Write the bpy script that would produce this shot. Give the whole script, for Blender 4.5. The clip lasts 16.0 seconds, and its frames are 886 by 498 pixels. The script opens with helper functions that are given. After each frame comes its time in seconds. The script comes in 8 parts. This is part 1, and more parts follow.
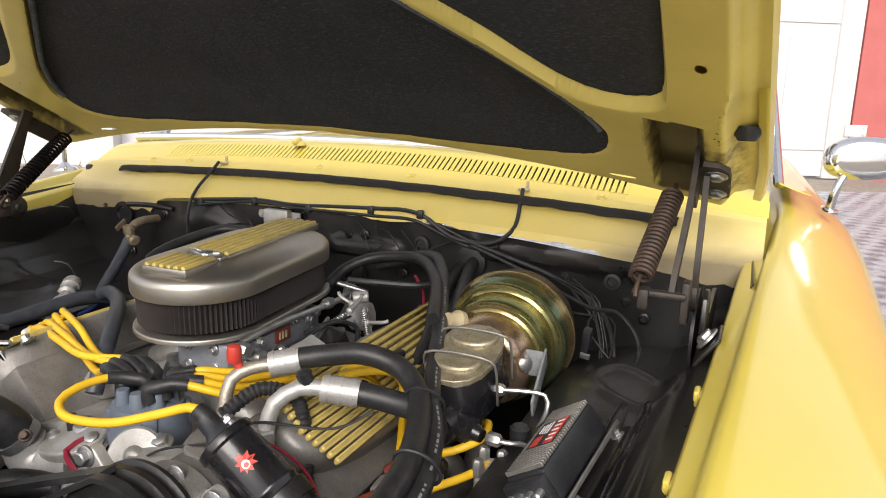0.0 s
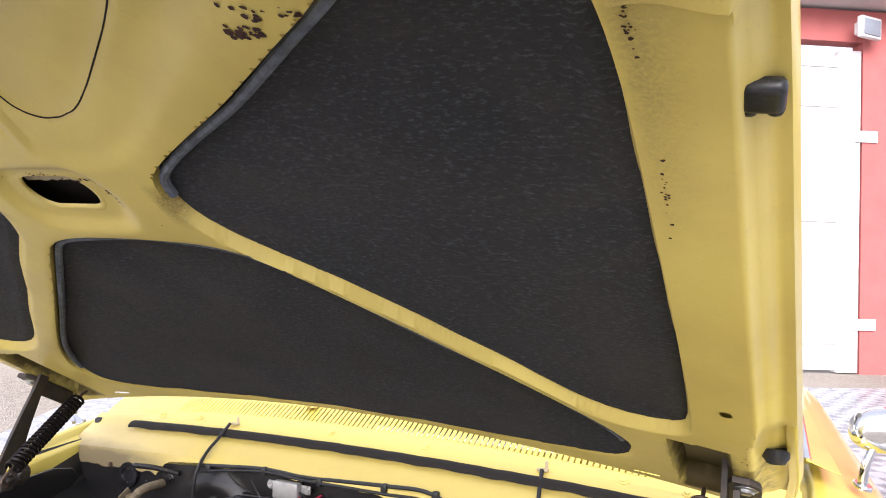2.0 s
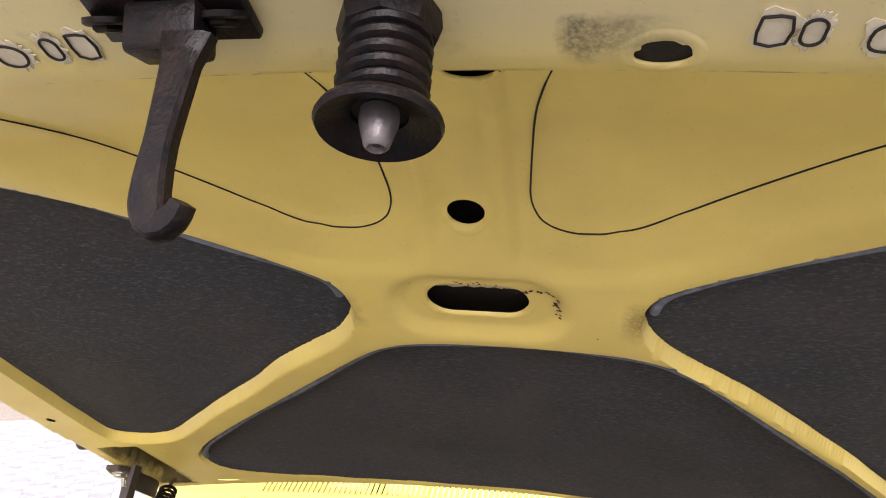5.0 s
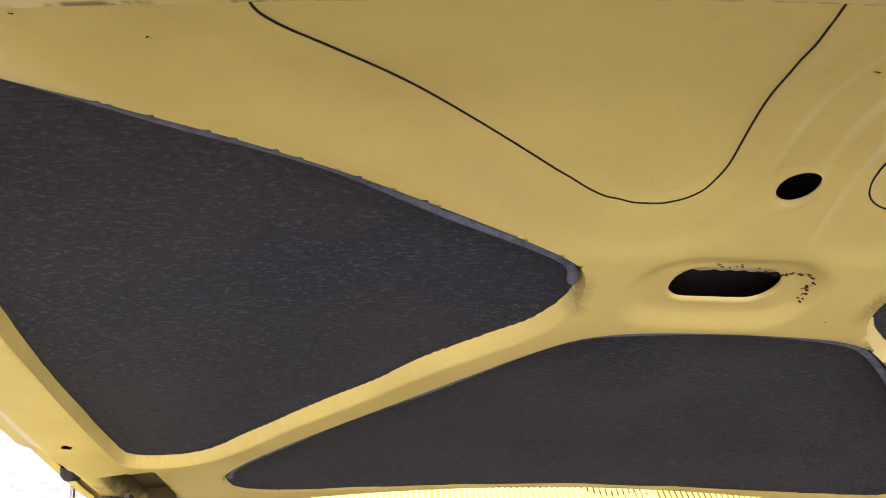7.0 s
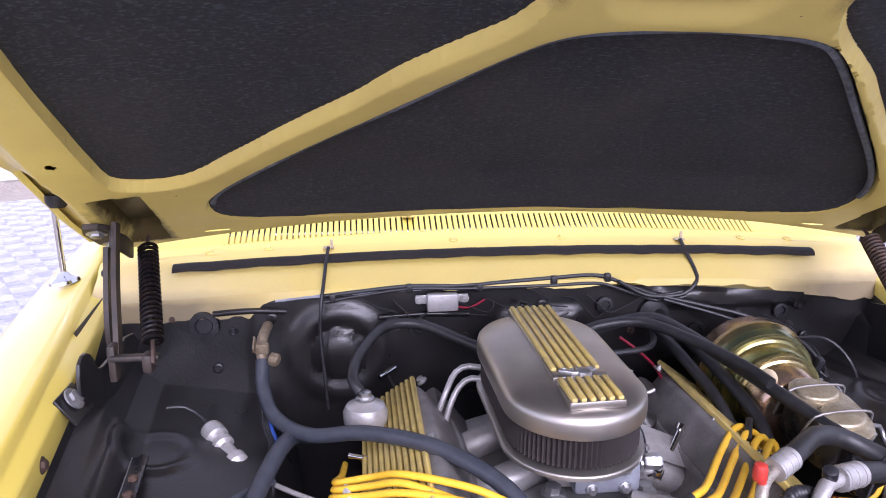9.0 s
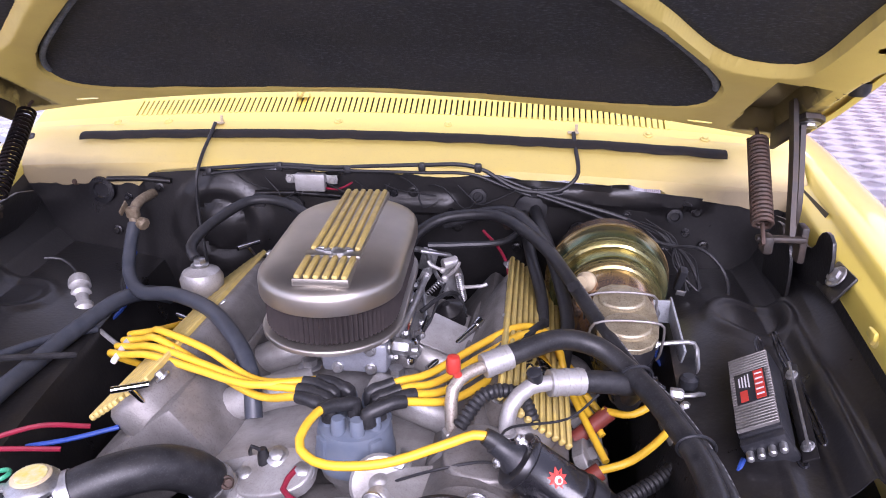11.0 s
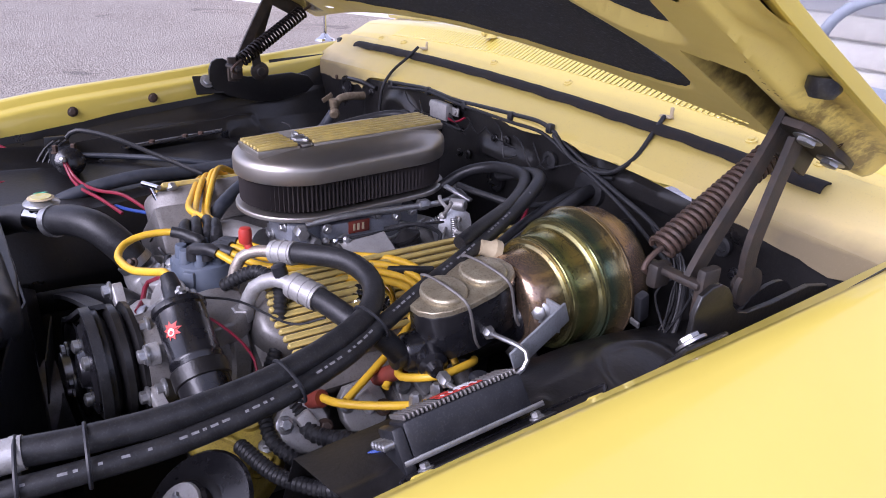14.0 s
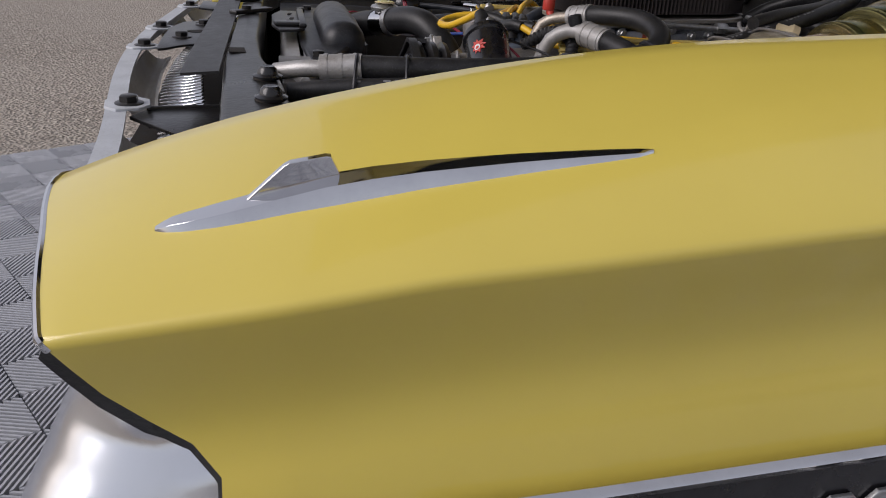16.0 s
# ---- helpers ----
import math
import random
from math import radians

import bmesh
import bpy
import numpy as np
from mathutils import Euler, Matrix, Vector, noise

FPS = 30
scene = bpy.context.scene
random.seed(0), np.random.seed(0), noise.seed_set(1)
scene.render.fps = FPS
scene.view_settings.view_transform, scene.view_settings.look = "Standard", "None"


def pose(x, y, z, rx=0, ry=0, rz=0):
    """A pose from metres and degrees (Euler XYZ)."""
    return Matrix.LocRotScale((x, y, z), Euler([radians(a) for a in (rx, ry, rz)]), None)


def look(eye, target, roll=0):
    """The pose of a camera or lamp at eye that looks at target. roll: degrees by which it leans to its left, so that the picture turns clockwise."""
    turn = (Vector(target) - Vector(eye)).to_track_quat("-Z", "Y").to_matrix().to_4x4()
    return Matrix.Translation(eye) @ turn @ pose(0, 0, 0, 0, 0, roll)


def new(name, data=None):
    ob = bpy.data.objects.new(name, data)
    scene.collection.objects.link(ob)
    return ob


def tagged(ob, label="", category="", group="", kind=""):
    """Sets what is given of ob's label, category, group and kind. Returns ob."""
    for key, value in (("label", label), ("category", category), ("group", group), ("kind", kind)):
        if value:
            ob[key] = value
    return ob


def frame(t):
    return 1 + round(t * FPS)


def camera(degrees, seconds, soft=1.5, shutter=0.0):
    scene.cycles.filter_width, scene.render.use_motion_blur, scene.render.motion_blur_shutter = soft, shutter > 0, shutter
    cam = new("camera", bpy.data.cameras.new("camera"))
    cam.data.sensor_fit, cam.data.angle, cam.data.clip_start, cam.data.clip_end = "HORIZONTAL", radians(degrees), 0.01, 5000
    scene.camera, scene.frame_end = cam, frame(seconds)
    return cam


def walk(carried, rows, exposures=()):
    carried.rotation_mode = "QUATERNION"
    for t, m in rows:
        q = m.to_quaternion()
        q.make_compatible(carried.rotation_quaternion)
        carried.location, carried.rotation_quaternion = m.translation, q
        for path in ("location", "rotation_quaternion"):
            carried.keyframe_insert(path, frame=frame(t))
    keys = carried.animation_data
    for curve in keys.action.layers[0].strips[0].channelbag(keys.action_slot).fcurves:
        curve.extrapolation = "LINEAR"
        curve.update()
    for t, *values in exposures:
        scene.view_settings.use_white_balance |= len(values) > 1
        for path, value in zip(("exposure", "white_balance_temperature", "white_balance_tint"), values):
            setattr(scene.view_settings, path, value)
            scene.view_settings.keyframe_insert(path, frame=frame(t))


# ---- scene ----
EXPOSE = [(0.0, 0.55, 6700, 12), (0.5, 0.80, 6550, 14), (1.0, 0.96, 6400, 15), (2.0, 1.15, 6200, 18), (5.0, 1.3, 6600, 22), (7.5, 1.42, 6000, 28), (8.5, 1.14, 5750, 32), (9.5, 0.98, 5500, 35), (12.0, 1.1, 5800, 36), (13.5, 0.88, 5600, 35), (14.5, 0.34, 5500, 28), (15.5, -0.24, 6000, 18), (16.0, -0.45, 6350, 18)]
cam = camera(62.0, 16.0, 1.0)
PATH = [
    (0, (0.802, -1.041, 1.337), (0.033, 0.756, 0.913), 1.8),
    (0.5, (0.79, -0.985, 1.391), (-0.007, 0.836, 1.168), 1.6),
    (1, (0.791, -0.982, 1.427), (-0.018, 0.845, 1.334), 1.7),
    (1.5, (0.795, -0.992, 1.467), (-0.024, 0.832, 1.458), 1.8),
    (2, (0.773, -1.028, 1.515), (-0.047, 0.795, 1.58), 1.8),
    (2.5, (0.75, -1.065, 1.552), (-0.054, 0.763, 1.66), 1.9),
    (3, (0.691, -1.11, 1.574), (-0.071, 0.736, 1.695), 2.0),
    (3.6, (0.573, -1.171, 1.582), (-0.128, 0.699, 1.701), 1.9),
    (4, (0.466, -1.17, 1.572), (-0.152, 0.728, 1.698), 1.9),
    (4.5, (0.31, -1.168, 1.589), (-0.207, 0.759, 1.721), 1.7),
    (5, (0.147, -1.169, 1.596), (-0.252, 0.786, 1.725), 1.6),
    (5.2, (0.082, -1.171, 1.598), (-0.266, 0.794, 1.722), 1.4),
    (7.3, (-0.287, -1.11, 1.573), (-0.126, 0.88, 1.696), 0.4),
    (7.5, (-0.301, -1.118, 1.548), (-0.115, 0.87, 1.662), 0.4),
    (8, (-0.318, -1.12, 1.527), (-0.102, 0.868, 1.505), 0.1),
    (8.5, (-0.32, -1.124, 1.511), (-0.093, 0.848, 1.26), -0.1),
    (9, (-0.288, -1.134, 1.512), (-0.072, 0.794, 1.028), -0.2),
    (9.5, (-0.176, -1.171, 1.507), (0.012, 0.714, 0.865), -0.3),
    (12, (0.621, -1.06, 1.443), (-0.023, 0.675, 0.686), 1.0),
    (12.5, (0.765, -0.992, 1.427), (-0.095, 0.649, 0.673), 2.0),
    (13, (0.904, -0.866, 1.433), (-0.19, 0.62, 0.663), 2.4),
    (13.5, (1.009, -0.742, 1.424), (-0.297, 0.562, 0.653), 3.4),
    (14, (1.144, -0.674, 1.402), (-0.335, 0.423, 0.622), 3.7),
    (14.5, (1.264, -0.692, 1.365), (-0.333, 0.212, 0.569), 4.2),
    (15, (1.366, -0.749, 1.329), (-0.314, -0.028, 0.518), 4.3),
    (15.5, (1.367, -0.773, 1.233), (-0.372, -0.221, 0.415), 4.1),
    (16, (1.364, -0.746, 1.11), (-0.412, -0.324, 0.293), 4.0),
]
walk(cam, [(t, look(eye, target, roll)) for t, eye, target, roll in PATH], EXPOSE)
SKY, SUN = 0.14, 3.0

# ---- light ----
world = bpy.data.worlds.new("sky")
scene.world = world
world.use_nodes = True
wn, wl = world.node_tree.nodes, world.node_tree.links
sky = wn.new("ShaderNodeTexSky")
sky.sky_type, sky.sun_disc = "NISHITA", False
sky.sun_elevation, sky.sun_rotation = radians(32), radians(196)
sky.air_density, sky.dust_density, sky.ozone_density = 1.0, 1.5, 1.5
haze = wn.new("ShaderNodeHueSaturation")
haze.inputs["Saturation"].default_value = 0.55
wl.new(sky.outputs[0], haze.inputs["Color"])
veil = wn.new("ShaderNodeMix")
veil.data_type = "RGBA"
veil.inputs[0].default_value = 0.5
veil.inputs[7].default_value = (5.6, 5.7, 5.9, 1.0)
wl.new(haze.outputs[0], veil.inputs[6])
wl.new(veil.outputs[2], wn["Background"].inputs[0])
wn["Background"].inputs[1].default_value = SKY
sun = new("sun", bpy.data.lights.new("sun", "SUN"))
sun.data.energy, sun.data.angle, sun.data.color = SUN, radians(40), (1.0, 0.96, 0.90)
sun.matrix_world = look((0, 0, 0), Vector((-0.28, 0.95, -0.63)))


# ---- mesh helpers ----
def part(name, geo, material, parent=None, label="", smooth=38):
    """Links (verts, faces), or a bmesh, as one mesh object."""
    me = bpy.data.meshes.new(name)
    if isinstance(geo, bmesh.types.BMesh):
        geo.to_mesh(me)
        geo.free()
    else:
        me.from_pydata([tuple(map(float, v)) for v in geo[0]], [], [tuple(map(int, f)) for f in geo[1]])
    me.materials.append(material)
    if smooth:
        me.polygons.foreach_set("use_smooth", [True] * len(me.polygons))
        me.set_sharp_from_angle(angle=radians(smooth))
    me.update()
    ob = new(name, me)
    ob.parent = parent
    if label:
        ob["label"] = label
    return ob


def thing(name, label, category, group="", kind="", at=(0, 0, 0)):
    ob = new(name)
    ob.location = at
    ob.empty_display_size = 0.02
    return tagged(ob, label, category, group, kind)


def join(*geos):
    V, Fc = [], []
    for g in geos:
        k = len(V)
        V.extend(g[0])
        Fc.extend([tuple(i + k for i in f) for f in g[1]])
    return V, Fc


def axis(p, q, roll=0.0):
    """Pose at p whose z runs to q."""
    d = Vector(q) - Vector(p)
    return Matrix.Translation(p) @ d.to_track_quat("Z", "Y").to_matrix().to_4x4() @ Matrix.Rotation(roll, 4, "Z")


def frame3(o, ex, ey):
    """Pose at o with x along ex and y near ey."""
    ex = Vector(ex).normalized()
    ez = ex.cross(Vector(ey)).normalized()
    ey = ez.cross(ex)
    m = Matrix.Identity(4)
    for i in range(3):
        m[i][0], m[i][1], m[i][2], m[i][3] = ex[i], ey[i], ez[i], o[i]
    return m


def lathe(profile, m=Matrix.Identity(4), n=32, sy=1.0):
    """Turns (radius, height) rows about z; ends are closed."""
    V, Fc = [], []
    for r, h in profile:
        for i in range(n):
            a = 2 * math.pi * i / n
            V.append(tuple(m @ Vector((r * math.cos(a), sy * r * math.sin(a), h))))
    for k in range(len(profile) - 1):
        for i in range(n):
            j = (i + 1) % n
            Fc.append((k * n + i, k * n + j, (k + 1) * n + j, (k + 1) * n + i))
    Fc.append(tuple(range(n - 1, -1, -1)))
    Fc.append(tuple(range((len(profile) - 1) * n, len(profile) * n)))
    return V, Fc


def smooth_path(pts, step=0.012):
    """Catmull-Rom through the points."""
    P = [Vector(p) for p in pts]
    P = [2 * P[0] - P[1]] + P + [2 * P[-1] - P[-2]]
    out = []
    for k in range(1, len(P) - 2):
        a, b, c, d = P[k - 1:k + 3]
        n = max(2, int((c - b).length / step))
        for i in range(n):
            t = i / n
            out.append(0.5 * (2 * b + (c - a) * t + (2 * a - 5 * b + 4 * c - d) * t * t + (3 * b - a - 3 * c + d) * t ** 3))
    out.append(P[-2])
    return out


def tube(pts, r, n=10, step=0.012, ribs=0.0, straight=False):
    """A round hose along the points; ribs: pitch of corrugation."""
    P = [Vector(p) for p in pts] if straight else smooth_path(pts, step)
    if ribs:
        P = smooth_path(P, ribs / 2)
    V, Fc = [], []
    t0 = (P[1] - P[0]).normalized()
    side = t0.orthogonal().normalized()
    for k, p in enumerate(P):
        t = (P[min(k + 1, len(P) - 1)] - P[max(k - 1, 0)]).normalized()
        side = (side - t * side.dot(t)).normalized()
        up = t.cross(side)
        rr = (r if not isinstance(r, (list, tuple)) else r[0] + (r[1] - r[0]) * k / (len(P) - 1)) * (1.0 if not ribs else (1.06 if k % 2 else 0.88))
        for i in range(n):
            a = 2 * math.pi * i / n
            V.append(tuple(p + rr * (math.cos(a) * side + math.sin(a) * up)))
    for k in range(len(P) - 1):
        for i in range(n):
            j = (i + 1) % n
            Fc.append((k * n + i, k * n + j, (k + 1) * n + j, (k + 1) * n + i))
    Fc.append(tuple(range(n - 1, -1, -1)))
    Fc.append(tuple(range((len(P) - 1) * n, len(P) * n)))
    return V, Fc


def helix(p, q, radius, wire, turns, n=8, per=18):
    m = axis(p, q)
    h = (Vector(q) - Vector(p)).length
    N = int(turns * per)
    return tube([m @ Vector((radius * math.cos(2 * math.pi * i / per), radius * math.sin(2 * math.pi * i / per), h * i / N)) for i in range(N + 1)], wire, n, straight=True)


def box(size, m=Matrix.Identity(4), bevel=0.003, seg=2):
    """A bevelled block centred on m."""
    bm = bmesh.new()
    bmesh.ops.create_cube(bm, size=1.0)
    bmesh.ops.scale(bm, vec=size, verts=bm.verts)
    if bevel:
        bmesh.ops.bevel(bm, geom=bm.edges[:], offset=min(bevel, min(size) * 0.45), segments=seg, profile=0.5, affect="EDGES")
    bmesh.ops.transform(bm, matrix=m, verts=bm.verts)
    V = [tuple(v.co) for v in bm.verts]
    bm.verts.index_update()
    Fc = [tuple(v.index for v in f.verts) for f in bm.faces]
    bm.free()
    return V, Fc


def bolt(p, normal, r=0.008, h=0.006, washer=True):
    """A hex head on a washer."""
    m = axis(p, Vector(p) + Vector(normal))
    g = lathe([(r * 0.96, -0.001 + 0.0015), (r, 0.003), (r, h), (r * 0.8, h + 0.0012)], m, 6)
    if washer:
        g = join(g, lathe([(r * 1.5, -0.002), (r * 1.5, 0.001), (r * 1.3, 0.002)], m, 18))
    return g


def chaikin(pts, times=2, closed=True):
    P = [np.array(p, float) for p in pts]
    for _ in range(times):
        Q = []
        for i in range(len(P) if closed else len(P) - 1):
            a, b = P[i], P[(i + 1) % len(P)]
            Q += [0.75 * a + 0.25 * b, 0.25 * a + 0.75 * b]
        P = Q if closed else [P[0]] + Q + [P[-1]]
    return [tuple(p) for p in P]


def prism(outline, h0, h1, m=Matrix.Identity(4), bevel=0.0):
    """Extrudes a closed outline from h0 to h1; bevel rounds the h1 rim."""
    c = np.mean(np.array(outline), axis=0)
    rows = [(0.0, h0)]
    if bevel:
        s = 1 if h1 > h0 else -1
        rows += [(bevel * (1 - math.cos(a)), h1 - s * bevel * (1 - math.sin(a))) for a in (0, 0.52, 1.05, 1.57)]
    else:
        rows.append((0.0, h1))
    V, Fc, n = [], [], len(outline)
    A = np.array(outline)
    T = np.roll(A, -1, 0) - np.roll(A, 1, 0)
    T /= np.linalg.norm(T, axis=1)[:, None] + 1e-9
    area = 0.5 * np.sum(A[:, 0] * np.roll(A[:, 1], -1) - np.roll(A[:, 0], -1) * A[:, 1])
    N = np.stack([-T[:, 1], T[:, 0]], 1) * (1 if area > 0 else -1)
    for inset, h in rows:
        for p in A + inset * N:
            V.append(tuple(m @ Vector((p[0], p[1], h))))
    for k in range(len(rows) - 1):
        for i in range(n):
            j = (i + 1) % n
            Fc.append((k * n + i, k * n + j, (k + 1) * n + j, (k + 1) * n + i))
    Fc.append(tuple(range(n - 1, -1, -1)))
    Fc.append(tuple(range((len(rows) - 1) * n, len(rows) * n)))
    return V, Fc


def stadium(hw, hl, n=14):
    """Outline of a slot, hw half wide in x and hl half long in y."""
    out = []
    for i in range(n + 1):
        a = math.pi * i / n
        out.append((hw * math.cos(a), hl - hw + hw * math.sin(a)))
    for i in range(n + 1):
        a = math.pi + math.pi * i / n
        out.append((hw * math.cos(a), -(hl - hw) + hw * math.sin(a)))
    return out


def sheet(fn, us, vs, thick=0.0, flip=False):
    """A surface fn(u, v) -> point over a grid, with thickness along its normal."""
    G = np.array([[fn(u, v) for v in vs] for u in us], float)
    nu, nv = G.shape[:2]
    V = [tuple(p) for p in G.reshape(-1, 3)]
    Fc = [(i * nv + j, (i + 1) * nv + j, (i + 1) * nv + j + 1, i * nv + j + 1) for i in range(nu - 1) for j in range(nv - 1)]
    if flip:
        Fc = [f[::-1] for f in Fc]
    if thick:
        du, dv = np.gradient(G, axis=0), np.gradient(G, axis=1)
        N = np.cross(du, dv)
        N /= np.linalg.norm(N, axis=2)[:, :, None] + 1e-9
        k = nu * nv
        V += [tuple(p) for p in (G - thick * N * (-1 if flip else 1)).reshape(-1, 3)]
        Fc += [tuple(i + k for i in f[::-1]) for f in Fc]
        rim = [i * nv for i in range(nu)] + [(nu - 1) * nv + j for j in range(1, nv)] + [i * nv + nv - 1 for i in range(nu - 2, -1, -1)] + [j for j in range(nv - 2, 0, -1)]
        for a, b in zip(rim, rim[1:] + rim[:1]):
            Fc.append((b, a, a + k, b + k) if not flip else (a, b, b + k, a + k))
    return V, Fc


def sdf(outline, X, Y):
    """Signed distance to a closed outline, negative inside."""
    P = np.array(outline, float)
    D = np.full(X.shape, 1e9)
    inside = np.zeros(X.shape, bool)
    for (ax, ay), (bx, by) in zip(P, np.roll(P, -1, 0)):
        ex, ey = bx - ax, by - ay
        t = np.clip(((X - ax) * ex + (Y - ay) * ey) / (ex * ex + ey * ey + 1e-12), 0, 1)
        D = np.minimum(D, np.hypot(X - ax - t * ex, Y - ay - t * ey))
        cross = (ay > Y) != (by > Y)
        inside ^= cross & (X < ax + ex * (Y - ay) / (ey if abs(ey) > 1e-12 else 1e-12))
    return np.where(inside, -D, D)


def step01(x, a, b):
    t = np.clip((x - a) / (b - a), 0, 1)
    return t * t * (3 - 2 * t)


# ---- materials ----
class Nodes:
    def __init__(self, name):
        self.mat = bpy.data.materials.new(name)
        self.mat.use_nodes = True
        self.t = self.mat.node_tree
        self.p = self.t.nodes["Principled BSDF"]
        self.co = self.t.nodes.new("ShaderNodeTexCoord").outputs["Object"]

    def add(self, kind, **inputs):
        n = self.t.nodes.new(kind)
        for k, v in inputs.items():
            self.set(n.inputs[k.replace("_", " ")], v)
        return n

    def set(self, socket, v):
        if isinstance(v, bpy.types.NodeSocket):
            self.t.links.new(v, socket)
        else:
            socket.default_value = (*v, 1.0) if isinstance(v, tuple) and len(v) == 3 and socket.type == "RGBA" else v

    def noise(self, scale, detail=4.0, rough=0.55, co=None, dist=0.0):
        return self.add("ShaderNodeTexNoise", Vector=co or self.co, Scale=scale, Detail=detail, Roughness=rough, Distortion=dist).outputs["Fac"]

    def ramp(self, fac, stops):
        n = self.add("ShaderNodeValToRGB", Fac=fac)
        e = n.color_ramp.elements
        while len(e) < len(stops):
            e.new(0.5)
        for x, (pos, col) in zip(e, stops):
            x.position = pos
            x.color = (*col, 1.0) if isinstance(col, tuple) else (col, col, col, 1.0)
        return n.outputs["Color"]

    def mix(self, fac, a, b):
        n = self.t.nodes.new("ShaderNodeMix")
        n.data_type = "RGBA"
        self.set(n.inputs[0], fac)
        self.set(n.inputs[6], a)
        self.set(n.inputs[7], b)
        return n.outputs[2]

    def math(self, op, a, b=0.0):
        n = self.t.nodes.new("ShaderNodeMath")
        n.operation = op
        self.set(n.inputs[0], a)
        self.set(n.inputs[1], b)
        return n.outputs[0]

    def bump(self, height, strength=0.3, distance=0.001):
        n = self.add("ShaderNodeBump", Height=height, Strength=strength, Distance=distance)
        self.t.links.new(n.outputs[0], self.p.inputs["Normal"])

    def out(self, base=None, rough=None, metal=None, coat=None, spec=None):
        for name, v in (("Base Color", base), ("Roughness", rough), ("Metallic", metal), ("Coat Weight", coat), ("Specular IOR Level", spec)):
            if v is not None:
                self.set(self.p.inputs[name], v)
        return self.mat


def worn(name, col, dark, rough=0.4, metal=0.0, scale=30.0, amount=0.5, grain=400.0, bump=0.15, coat=0.0, dist=0.0008, speck=None, amount2=0.4, spec=None):
    """A coloured surface with blotches of a second colour and fine grain."""
    n = Nodes(name)
    big = n.noise(scale, 6.0, 0.6)
    fac = n.ramp(big, [(0.5 - 0.3 * amount, 0.0), (0.5 + 0.35, 1.0)])
    fine = n.noise(grain, 3.0)
    base = n.mix(fac, col, dark)
    if speck:
        dots = n.ramp(n.noise(grain * 0.9, 5.0, 0.75), [(0.53, 0.0), (0.63, 1.0)])
        veil = n.ramp(n.noise(scale * 0.35, 5.0, 0.6), [(0.40, 0.0), (0.68, 1.0)])
        base = n.mix(n.math("MULTIPLY", dots, amount2), base, speck)
        base = n.mix(n.math("MULTIPLY", veil, amount2 * 0.35), base, speck)
    r = n.math("ADD", n.math("MULTIPLY", big, 0.25), rough - 0.12)
    n.bump(n.math("ADD", fine, n.math("MULTIPLY", big, 1.5)), bump, dist)
    n.out(base, r, metal, coat, spec)
    n.p.inputs["Coat Roughness"].default_value = 0.06
    return n.mat


YEL, YEL_D = (0.65, 0.525, 0.095), (0.60, 0.475, 0.08)
M_PAINT = worn("yellow_body_paint", YEL, YEL_D, 0.36, scale=3.0, bump=0.015, coat=0.7, grain=900)


